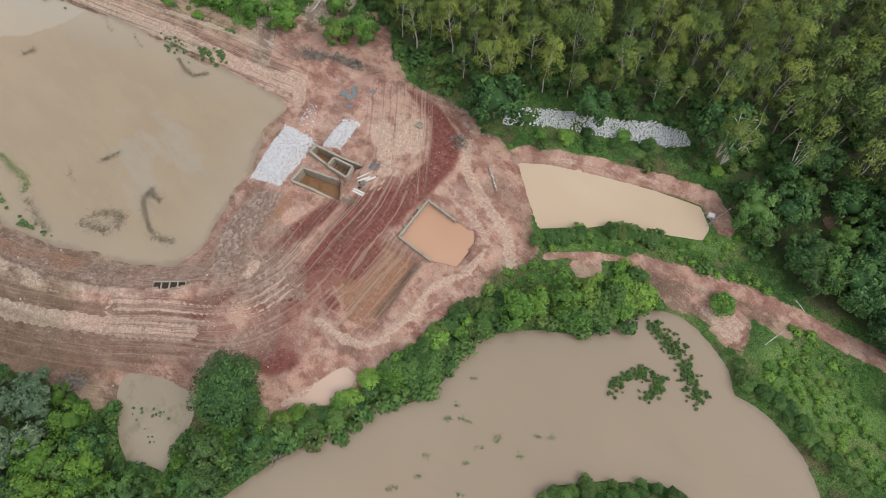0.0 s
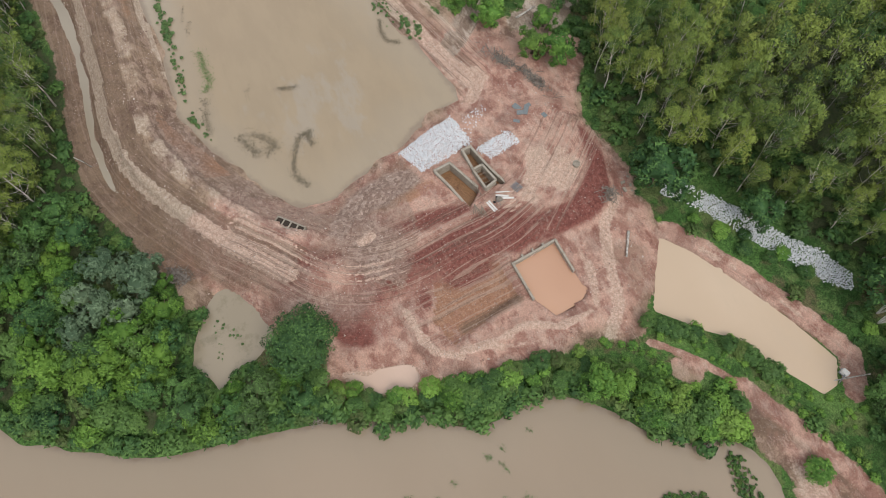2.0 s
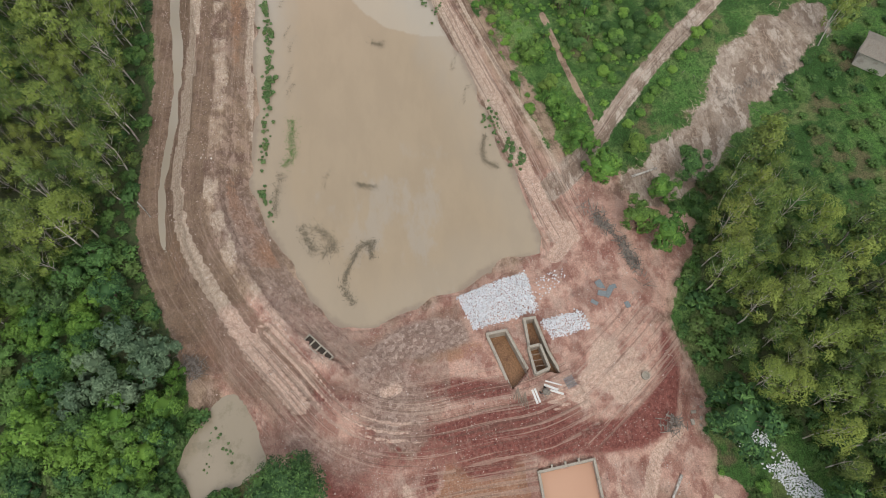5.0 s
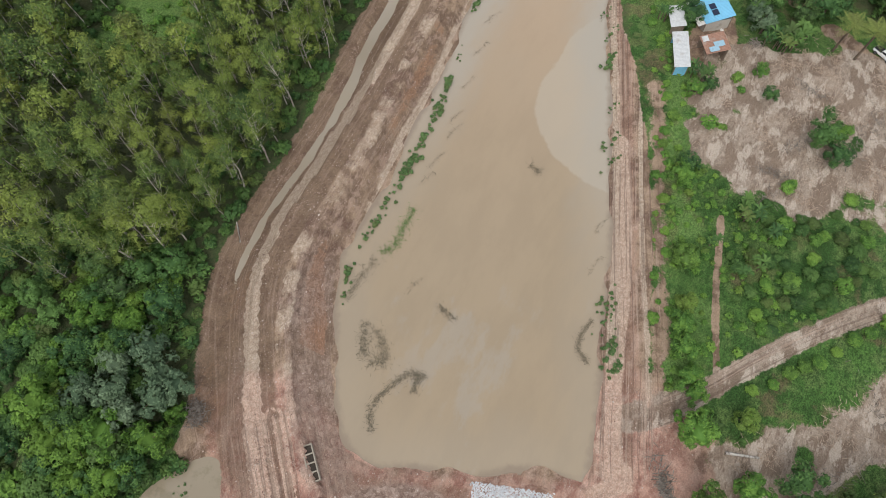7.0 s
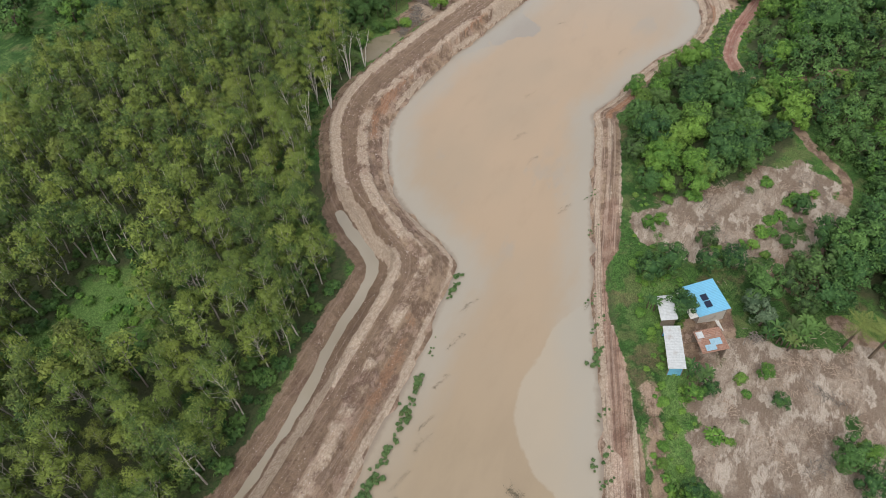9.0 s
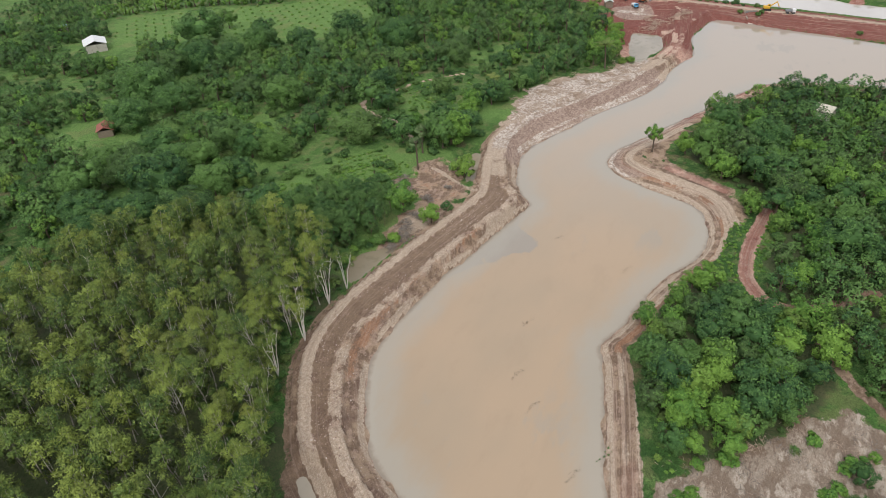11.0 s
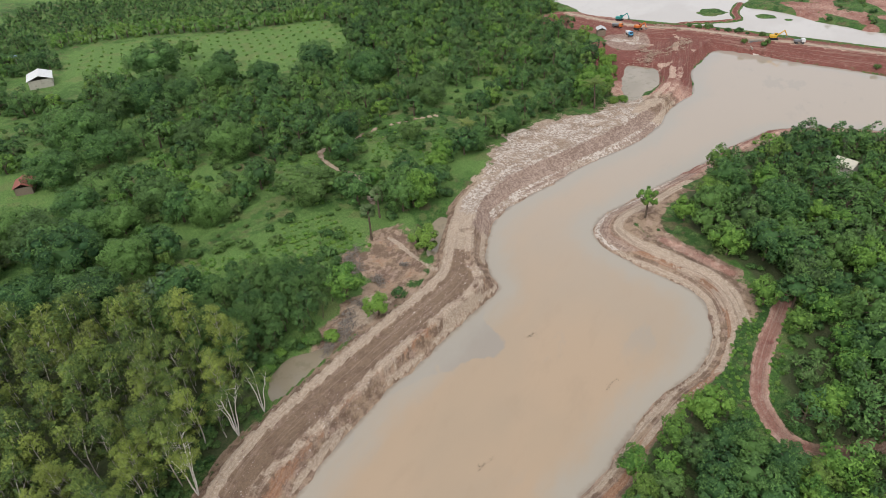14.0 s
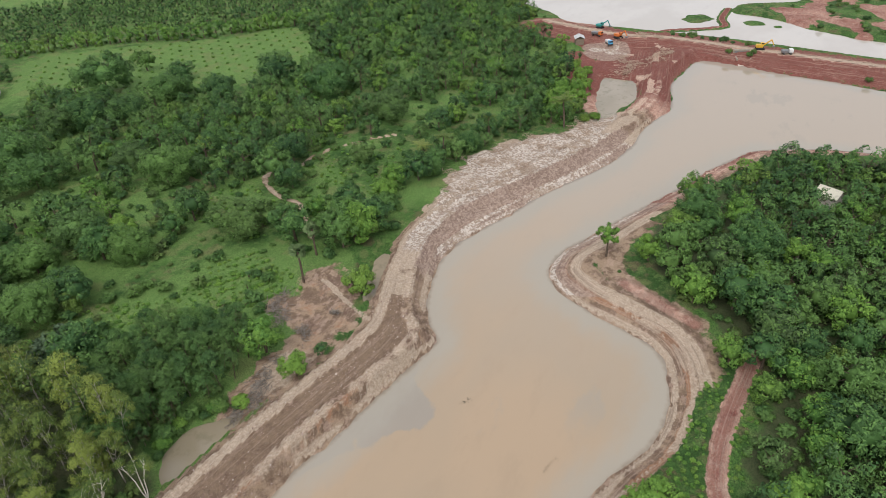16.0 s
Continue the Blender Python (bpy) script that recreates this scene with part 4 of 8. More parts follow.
    grass = m.mix(m.math("MULTIPLY", m.step(m.math("ADD", dark_a, m.math("MULTIPLY", edge, 0.7)), 0.35, 0.75), 0.85), grass, shaded_litter)
    m.bump(m.math("ADD", m.math("MULTIPLY_ADD", crumbs, 0.9, m.math("MULTIPLY", fine, 0.8)), m.math("ADD", m.math("MULTIPLY", grit, 0.4), m.math("MULTIPLY", m.math("MULTIPLY", lanes(1.7, 0.07), weight), 0.8))), 0.9, 0.3)
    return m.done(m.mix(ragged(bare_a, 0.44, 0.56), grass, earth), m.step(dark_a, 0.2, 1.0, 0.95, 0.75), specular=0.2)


def build_ground():
    nx, ny = GX.shape
    verts = np.stack([GX, GY, height], -1).reshape(-1, 3)
    i, j = np.meshgrid(np.arange(nx - 1), np.arange(ny - 1), indexing="ij")
    a = (i * ny + j).ravel()
    me = raw_mesh("ground", verts, np.stack([a, a + ny, a + ny + 1, a + 1], -1), ground_material(), True)
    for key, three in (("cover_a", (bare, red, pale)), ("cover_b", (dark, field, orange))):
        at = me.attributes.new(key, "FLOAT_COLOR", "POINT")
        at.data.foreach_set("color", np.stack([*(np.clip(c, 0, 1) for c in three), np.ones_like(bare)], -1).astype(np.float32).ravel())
    at = me.attributes.new("lush", "FLOAT", "POINT")
    at.data.foreach_set("value", lush.astype(np.float32).ravel())
    at = me.attributes.new("gravel", "FLOAT", "POINT")
    at.data.foreach_set("value", gravel.astype(np.float32).ravel())
    at = me.attributes.new("lane", "FLOAT_VECTOR", "POINT")
    at.data.foreach_set("vector", np.stack([lane_across, lane_along, lane_weight], -1).astype(np.float32).ravel())
    return tagged(new("ground", me), "bare reddish earth and green grass around a muddy reservoir", "ground", kind="structure")


build_ground()


# ---- water ----
def water_material(name, light, deep, shallow=None, upstream=None, glint=0.06, bed=None):
    m = Nodes(name)
    big, mid = m.noise(0.028, 3, 0.5, (1.0, 1.8, 1.0), 0.2), m.noise(0.11, 5, 0.65, (1, 2.5, 1), 0.4)
    c = m.mix(m.step(big, 0.38, 0.62), deep, light)
    c = m.mix(m.math("MULTIPLY", m.step(mid, 0.5, 0.7), 0.4), c, tuple(v * 0.88 for v in light))
    if bed:
        c = m.mix(m.step(m.noise(0.45, 7, 0.7, offset=2.0), 0.5, 0.66, 0.0, 0.55), c, bed)
    if upstream:
        run = m.node("ShaderNodeSeparateXYZ")
        m.link(m.place, run.inputs[0])
        c = m.mix(m.step(m.math("ADD", run.outputs[0], m.math("MULTIPLY_ADD", big, 70.0, -35.0)), -125.0, -60.0, 0.0, 0.9), c, m.mix(m.step(mid, 0.4, 0.6), upstream, tuple(v * 0.93 for v in upstream)))
        c = m.mix(m.step(m.math("ADD", run.outputs[0], m.math("MULTIPLY_ADD", big, 60.0, -30.0)), -255.0, -160.0, 0.9, 0.0), c, (0.45, 0.37, 0.29))
        swirl = m.math("MULTIPLY", m.step(m.noise(0.05, 7, 0.7, (1.0, 2.2, 1.0), 0.5, 11.0), 0.54, 0.62), m.step(m.noise(0.02, 2, 0.5, offset=4.0), 0.48, 0.6, 0.0, 0.5))
        c = m.mix(swirl, c, (0.36, 0.315, 0.255))
        for key, tint, most in (("silt", (0.46, 0.395, 0.305), 0.6), ("murk", (0.31, 0.285, 0.25), 0.7)):
            cloudy = m.node("ShaderNodeAttribute")
            cloudy.attribute_name = key
            wisps = m.math("ADD", cloudy.outputs["Fac"], m.math("ADD", m.math("MULTIPLY_ADD", mid, 0.8, -0.4), m.math("MULTIPLY_ADD", m.noise(0.5, 6, 0.7), 0.5, -0.25)))
            c = m.mix(m.step(wisps, 0.4, 0.62, 0.0, most), c, tint)
    if shallow:
        at = m.node("ShaderNodeAttribute")
        at.attribute_name = "shore"
        inward = m.math("ADD", at.outputs["Fac"], m.math("MULTIPLY_ADD", mid, 7.0, -3.5))
        edge_of = m.step(inward, -7.0, -1.0, 0.0, 0.8 if upstream else 0.25)
        if upstream:
            edge_of = m.math("MULTIPLY", edge_of, m.step(run.outputs[0], -105.0, -65.0, 1.0, 0.25))
        c = m.mix(edge_of, c, shallow)
        c = m.mix(m.step(m.math("ADD", at.outputs["Fac"], m.math("MULTIPLY_ADD", m.noise(0.8, 4), 1.2, -0.6)), -0.9, 0.0, 0.0, 0.7), c, (0.25, 0.19, 0.14))
    m.bump(m.noise(1.3, 3, 0.5), 0.05, 0.05)
    return m.done(c, glint, specular=0.5)


MUD_WATER = water_material("muddy_reservoir_water", (0.455, 0.33, 0.218), (0.41, 0.31, 0.21), (0.40, 0.36, 0.295), (0.35, 0.27, 0.174))
RIVER_WATER = water_material("muddy_river_water", (0.335, 0.255, 0.178), (0.315, 0.24, 0.166), (0.33, 0.275, 0.2))
POND_WATER = water_material("shallow_pond_water", (0.37, 0.305, 0.22), (0.29, 0.24, 0.165), bed=(0.22, 0.19, 0.12))
DITCH_WATER = water_material("drain_water", (0.40, 0.345, 0.265), (0.33, 0.28, 0.21))
LAKE_WATER = water_material("pale_lake_water", (0.62, 0.56, 0.5), (0.56, 0.5, 0.44))
CLAY_WATER = water_material("clay_water", (0.61, 0.47, 0.335), (0.56, 0.42, 0.29))
PINK_WATER = water_material("pink_clay_water", (0.62, 0.45, 0.35), (0.57, 0.4, 0.3))
RUST_WATER = water_material("rusty_clay_water", (0.55, 0.325, 0.21), (0.50, 0.285, 0.18))


def water_sheet(name, line, level, material, label, grow=1.2):
    """A level sheet that ends inside its banks."""
    p = line
    t = np.roll(p, -1, 0) - np.roll(p, 1, 0)
    area = 0.5 * np.sum(p[:, 0] * np.roll(p[:, 1], -1) - np.roll(p[:, 0], -1) * p[:, 1])
    n = np.stack([t[:, 1], -t[:, 0]], -1) * (1 if area > 0 else -1)
    q = p + grow * n / (np.linalg.norm(n, axis=1, keepdims=True) + 1e-9)
    bm = bmesh.new()
    f = bm.faces.new([bm.verts.new((x, y, level)) for x, y in q])
    bmesh.ops.triangulate(bm, faces=[f])
    bmesh.ops.recalc_face_normals(bm, faces=bm.faces)
    if sum(g.normal.z for g in bm.faces) < 0:
        bmesh.ops.reverse_faces(bm, faces=bm.faces)
    me = bpy.data.meshes.new(name)
    bm.to_mesh(me)
    bm.free()
    me.materials.append(material)
    return tagged(new(name, me), label, "water", kind="structure")


PLUME = [(-111, 8.5), (-106.9, 5.6), (-100.9, 4.5), (-96.2, 3.8), (-90.5, 5.5), (-86, 9.5), (-84, 14), (-85, 18.5), (-98.7, 15), (-108, 12)]
SMEAR = [(-184, -27.5), (-182.5, -24.5), (-180, -21.8), (-173.9, -19.3), (-169, -23.7), (-160, -29.9), (-150, -31.5), (-150, -34), (-170, -31)]
INLET = [(-118, -21), (-113, -13), (-107, -9), (-107, -12), (-114, -20), (-124, -31), (-136, -36), (-136, -32), (-125, -26)]
silt = np.maximum(patch(PLUME, 2.0), 0.8 * patch(INLET, 2.4))
murk = patch(SMEAR, 4.0)


def water_grid(name, line, level, material, label):
    """A large level sheet on every second grid line, which knows how far the shore is."""
    w = window(line, 6.0)
    d = signed(line, 30.0)[w][::2, ::2]
    x, y = GX[w][::2, ::2], GY[w][::2, ::2]
    nx, ny = d.shape
    low = np.minimum(np.minimum(d[:-1, :-1], d[1:, :-1]), np.minimum(d[:-1, 1:], d[1:, 1:]))
    i, j = np.nonzero(low < 0.3)
    a = i * ny + j
    faces = np.stack([a, a + ny, a + ny + 1, a + 1], -1)
    used, faces = np.unique(faces, return_inverse=True)
    verts = np.stack([x, y, np.full(x.shape, level)], -1).reshape(-1, 3)[used]
    me = raw_mesh(name, verts, faces.reshape(-1, 4), material)
    for key, values in (("shore", d), ("silt", silt[w][::2, ::2]), ("murk", murk[w][::2, ::2])):
        at = me.attributes.new(key, "FLOAT", "POINT")
        at.data.foreach_set("value", values.ravel()[used].astype(np.float32))
    return tagged(new(name, me), label, "water", kind="structure")


for name, (line, level) in waters.items():
    stuff = {"river": RIVER_WATER, "pond": CLAY_WATER, "reservoir": MUD_WATER, "far_lake": LAKE_WATER}.get(name, POND_WATER)
    label = {"river": "still brown muddy river below the dike", "pond": "pale peach clay pond in a cut bank", "reservoir": "wide tan muddy reservoir between earth dikes"}.get(name, "shallow tan muddy water")
    if name in ("reservoir", "river"):
        water_grid(name, line, level, stuff, label)
    else:
        water_sheet(name, line, level, stuff, label, 0.8)
water_sheet("basin_water", np.array(BASIN), BASIN_LEVEL, RUST_WATER, "flat orange clay water in a concrete basin", 0.15)
water_sheet("puddle", smooth(PUDDLE, 0.6, True), 0.3, PINK_WATER, "pale pink clay puddle", 0.3)


def ribbon(name, points, width, level, material, label):
    """A narrow strip of water that ends inside its banks."""
    p = smooth(points, 1.5)
    t = np.gradient(p, axis=0)
    n = np.stack([-t[:, 1], t[:, 0]], -1) / np.linalg.norm(t, axis=1, keepdims=True)
    v = np.vstack([np.c_[p + n * width / 2, np.full(len(p), level)], np.c_[p - n * width / 2, np.full(len(p), level)]])
    k = len(p)
    a = np.arange(k - 1)
    return tagged(new(name, raw_mesh(name, v, np.stack([a + k, a + k + 1, a + 1, a], -1), material)), label, "water", kind="structure")


ribbon("ditch_water", DITCH[3:] + [(-115.2, -32.2)], 3.6, 0.24, DITCH_WATER, "narrow grey muddy drain along the dike foot")


# ---- plants: shapes ----
def tube(points, radii, sides=6):
    """A tapered limb along points, as quads."""
    p, r = np.array(points, float), np.array(radii, float)
    t = np.gradient(p, axis=0)
    t /= np.linalg.norm(t, axis=1, keepdims=True)
    side = np.cross(t, np.where(np.abs(t[:, :1]) > 0.8, [[0, 1.0, 0]], [[1.0, 0, 0]]))
    side /= np.linalg.norm(side, axis=1, keepdims=True)
    other = np.cross(t, side)
    a = np.arange(sides) * 2 * np.pi / sides
    ring = side[:, None] * np.cos(a)[None, :, None] + other[:, None] * np.sin(a)[None, :, None]
    v = (p[:, None] + ring * r[:, None, None]).reshape(-1, 3)
    k, s = np.meshgrid(np.arange(len(p) - 1), np.arange(sides), indexing="ij")
    k, s = k.ravel(), s.ravel()
    n = (s + 1) % sides
    return v, np.stack([k * sides + s, k * sides + n, (k + 1) * sides + n, (k + 1) * sides + s], -1)


def sprays(centres, outward, length, width, rng, droop=0.0, simple=False):
    """Leaf sprays: one pointed blade at every centre, turned out of the crown, folded unless simple."""
    n = len(centres)
    o = outward + rng.normal(0, 0.55, (n, 3))
    o /= np.linalg.norm(o, axis=1, keepdims=True) + 1e-9
    a = np.cross(o, rng.normal(0, 1, (n, 3)))
    a[:, 2] -= droop
    a /= np.linalg.norm(a, axis=1, keepdims=True) + 1e-9
    b = np.cross(a, o)
    b /= np.linalg.norm(b, axis=1, keepdims=True) + 1e-9
    L = (length * rng.uniform(0.6, 1.3, n))[:, None]
    W = (width * rng.uniform(0.6, 1.3, n))[:, None]
    if simple:
        v = np.stack([centres - a * L, centres + a * L * 0.45 + b * W, centres + a * L * 0.9 - b * W * 0.9 + o * W * 0.3], 1).reshape(-1, 3)
        return v, np.arange(3 * n).reshape(-1, 3)
    v = np.stack([centres - a * L, centres + b * W + o * W * 0.35, centres + a * L, centres - b * W + o * W * 0.35], 1).reshape(-1, 3)
    return v, np.arange(4 * n).reshape(-1, 4)


def blob(centre, radii, rng, cells=3):
    """A lumpy inner mass of twigs and leaves."""
    out_v, out_f, base = [], [], 0
    g = np.linspace(-1, 1, cells + 1)
    u, w = np.meshgrid(g, g, indexing="ij")
    for axis in range(3):
        for sign in (-1, 1):
            q = np.zeros((cells + 1, cells + 1, 3))
            q[..., axis], q[..., (axis + 1) % 3], q[..., (axis + 2) % 3] = sign, u * sign, w
            q = q.reshape(-1, 3)
            q /= np.linalg.norm(q, axis=1, keepdims=True)
            q = q * (1 + 0.12 * np.sin(q[:, :1] * 7 + q[:, 1:2] * 5 + centre[2]))
            out_v.append(q * radii + centre)
            i, j = np.meshgrid(np.arange(cells), np.arange(cells), indexing="ij")
            a = (i * (cells + 1) + j).ravel() + base
            out_f.append(np.stack([a, a + cells + 1, a + cells + 2, a + 1], -1))
            base += (cells + 1) ** 2
    return np.vstack(out_v), np.vstack(out_f)


def triangles(shape):
    v, f = shape
    return shape if f.shape[1] == 3 else (v, np.vstack([f[:, :3], f[:, [0, 2, 3]]]))


def pile(*pieces):
    """Several (verts, faces) as one."""
    if any(f.shape[1] == 3 for v, f in pieces):
        pieces = [triangles(s) for s in pieces]
    v, f, base = [], [], 0
    for a, b in pieces:
        v.append(a)
        f.append(b + base)
        base += len(a)
    return np.vstack(v), np.vstack(f)


def ball(n, rng):
    d = rng.normal(0, 1, (n, 3))
    return d / np.linalg.norm(d, axis=1, keepdims=True)


def unit(v):
    return v / (np.linalg.norm(v, axis=-1, keepdims=True) + 1e-9)


def foliage(clumps, leaves, leaf, rng, heart, broad=0.55, droop=0.0, shell=0.72, masses=()):
    """Leaves on rounded clumps (centre, radius): the shape, the way each leaf faces the sky and the tone of its clump."""
    weight = sum(r ** 2 for c, r in clumps)
    centres, outward, facing, tones = [], [], [], []
    for c, r in clumps:
        each = max(3, int(leaves * r ** 2 / weight))
        away_from = unit(c - heart + [0, 0, 0.4 * r])
        d = ball(each * 2, rng)
        d = d[np.argsort(-(d @ away_from))][:each]
        centres.append(c + d * r * rng.uniform(shell, 1.12, (each, 1)) * [1, 1, 0.9])
        outward.append(d * 0.8 + [0, 0, 0.4])
        facing.append(unit(d * 0.8 + away_from * 0.5 + [0, 0, 0.12]))
        tones.append(np.full(each, rng.random()))
    v, f = sprays(np.vstack(centres), np.vstack(outward), leaf, leaf * broad, rng, droop, True)
    face, tone = np.repeat(np.vstack(facing), 3, 0), np.repeat(np.concatenate(tones), 3)
    pieces = [(v, f)]
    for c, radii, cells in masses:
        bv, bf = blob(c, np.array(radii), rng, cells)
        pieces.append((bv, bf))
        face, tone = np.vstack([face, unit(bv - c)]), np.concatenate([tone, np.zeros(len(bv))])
    v, f = pile(*pieces)
    return v, f, face, tone


def eucalyptus(seed, tall=10.5, leaves=2500, sides=6, leaf=0.13):
    """A slender pale trunk with loose, feathery clumps of leaves high up."""
    rng = np.random.default_rng(seed)
    lean = rng.normal(0, 0.45, 2)
    top = np.array([lean[0], lean[1], tall * 0.93])
    line = [top * s + [0.25 * math.sin(5 * s + seed), 0.2 * math.cos(4 * s + seed) - 0.2, 0] for s in (0, 0.25, 0.5, 0.75, 1)]
    wood, clumps = [tube(line, [0.10, 0.08, 0.065, 0.045, 0.02], sides)], []
    wide = rng.uniform(1.3, 1.85)
    for k in range(17):
        s = 0.36 + 0.62 * ((k + rng.random()) / 17) ** 0.85
        a = k * 2.4 + rng.uniform(0, 1)
        reach = wide * math.sqrt(max(0.06, 1 - ((s - 0.68) / 0.36) ** 2)) * rng.uniform(0.45, 1.0)
        root = top * (s - 0.14)
        tip = top * s + [reach * math.cos(a), reach * math.sin(a), 0.3]
        if sides > 4 or k % 4 == 0:
            wood.append(tube([root, (root + tip) / 2 + [0, 0, -0.1], tip], [0.035, 0.022, 0.01], 3))
        clumps.append((tip, rng.uniform(0.45, 0.85)))
    clumps += [(top + [0, 0, 0.15], 0.75), (top * 0.86, 0.9)]
    return pile(*wood), foliage(clumps, leaves, leaf, rng, top * 0.66, 0.42, 0.5, 0.35)


def pale_gum(seed, tall=10.0, leaves=2600):
    """An old gum with three or four leaning white stems and airy clumps at their ends."""
    rng = np.random.default_rng(seed)
    wood, clumps = [], []
    for k in range(rng.integers(3, 5)):
        a = k * 1.9 + rng.uniform(0, 0.8)
        tip = np.array([math.cos(a) * rng.uniform(1.0, 2.2), math.sin(a) * rng.uniform(1.0, 2.2), tall * rng.uniform(0.75, 0.95)])
        bend = tip * [0.35, 0.35, 0.5]
        wood.append(tube([[0, 0, 0], bend * [0.7, 0.7, 0.5], bend, (bend + tip) / 2 + [0.1, 0, 0], tip], [0.11, 0.09, 0.075, 0.055, 0.02], 6))
        for j in range(7):
            start = bend + (tip - bend) * rng.uniform(0.2, 0.9)
            end = start + unit(ball(1, rng)[0] + [0, 0, 0.6]) * rng.uniform(0.7, 1.5)
            wood.append(tube([start, (start + end) / 2 + [0, 0, 0.1], end], [0.045, 0.03, 0.012], 4))
            clumps.append((end, rng.uniform(0.4, 0.8)))
        clumps.append((tip, 0.75))
    return pile(*wood), foliage(clumps, leaves, 0.13, rng, np.array([0, 0, tall * 0.6]), 0.42, 0.5, 0.35)


def broadleaf(seed, wide=3.0, tall=6.5, lobes=13, leaves=760, flat=0.8, leaf=0.36, core=0.44, far=False, loose=0.0):
    """A spreading crown of lobes, each broken into leafy clumps, on a short trunk with limbs."""
    rng = np.random.default_rng(seed)
    mid = np.array([0, 0, tall - wide * flat * 0.95])
    mid[2] *= 0.8
    wood = [tube([[0, 0, 0], [0.1, 0, mid[2] * 0.5], mid], [0.2, 0.16, 0.1], 6)]
    clumps, masses = [], [] if far else [(mid, (wide * core, wide * core, wide * flat * core), 3)]
    skew = rng.normal(0, 0.12, 2)
    for k in range(lobes):
        z = 1 - 1.75 * (k + 0.5) / lobes
        a = k * 2.399 + rng.uniform(-0.5, 0.5)
        ring = math.sqrt(max(0, 1 - z * z))
        d = np.array([ring * math.cos(a) + skew[0], ring * math.sin(a) + skew[1], z * flat * (1.0 if z > 0 else 1.25)])
        c = mid + d * wide * rng.uniform(0.42, 0.78 + loose)
        r = wide * rng.uniform(0.24, 0.42)
        if not far or k % 4 == 0:
            wood.append(tube([mid * [1, 1, 0.7], (mid * 0.8 + c) / 1.8, c], [0.08, 0.05, 0.02], 3))
        if not far:
            masses.append((c, np.array([r, r, r * 0.85]) * 0.42, 2))
        clumps.append((c, r * 0.8))
        for j in range(2 if far else 4):
            q = unit(ball(1, rng)[0] * 0.9 + unit(c - mid) * 0.8 + [0, 0, 0.35])
            clumps.append((c + q * r * 0.75, r * rng.uniform(0.35, 0.62)))
    return pile(*wood), foliage(clumps, leaves, leaf, rng, mid, 0.55, 0.0, 0.72, masses)


def shrub(seed, wide=1.1, leaves=800, leaf=0.135):
    rng = np.random.default_rng(seed)
    wood = [tube([[0, 0, 0], [0.3 * math.cos(a), 0.3 * math.sin(a), wide * 0.8]], [0.04, 0.015], 4) for a in (0.3, 2.4, 4.5)]
    clumps, masses = [(np.array([0, 0, wide * 0.72]), wide * 0.5)], []
    for k in range(6):
        a = k * 1.05 + rng.uniform(0, 0.5)
        c = np.array([wide * 0.5 * math.cos(a), wide * 0.5 * math.sin(a), wide * rng.uniform(0.4, 0.8)])
        r = wide * rng.uniform(0.34, 0.56)
        masses.append((c, (r * 0.7, r * 0.7, r * 0.7), 1))
        clumps.append((c, r))
        if leaves > 300:
            q = unit(ball(1, rng)[0] + [0, 0, 0.6])
            clumps.append((c + q * r * 0.7, r * 0.55))
    return pile(*wood), foliage(clumps, leaves, leaf, rng, np.array([0, 0, wide * 0.3]), 0.55, 0.0, 0.75, masses)


def frond(base, way, length, rng, leaflets=12, width=0.5, drop=0.9):
    """One feather leaf: a curved rib with leaflets on both sides."""
    s = np.linspace(0, 1, leaflets)
    way = np.array(way, float)
    rib = base + np.outer(s, way) * length + np.outer(s ** 2, [0, 0, -drop * length * 0.45])
    side = np.cross(way, [0, 0, 1])
    side /= np.linalg.norm(side) + 1e-9
    v, f = [], []
    for k in range(1, leaflets):
        w = width * math.sin(math.pi * min(1, 0.15 + 0.85 * s[k])) + 0.08
        for sg in (-1, 1):
            tip = rib[k] + side * sg * w + way * 0.3 * w + [0, 0, -0.35 * w]
            n = len(v)
            v += [rib[k], (rib[k] + tip) / 2 + way * 0.06, tip, (rib[k] + tip) / 2 - way * 0.06]
            f.append([n, n + 1, n + 2, n + 3])
    a, b = tube(rib, np.linspace(0.035, 0.01, leaflets), 3)
    return pile((np.array(v), np.array(f)), (a, b))


def coconut(seed, tall=6.0):
    rng = np.random.default_rng(seed)
    wood = tube([[0, 0, 0], [0.15, 0, tall * 0.5], [0.4, 0.1, tall]], [0.2, 0.15, 0.13], 7)
    top = np.array([0.4, 0.1, tall])
    v, f = pile(*[frond(top, (math.cos(a), math.sin(a), rng.uniform(0.0, 0.75)), rng.uniform(2.2, 2.9), rng, 16, 0.55) for a in np.arange(17) * 2.4])
    return wood, (v, f, unit(unit(v - top) * 0.6 + [0, 0, 0.8]), np.full(len(v), 0.35))


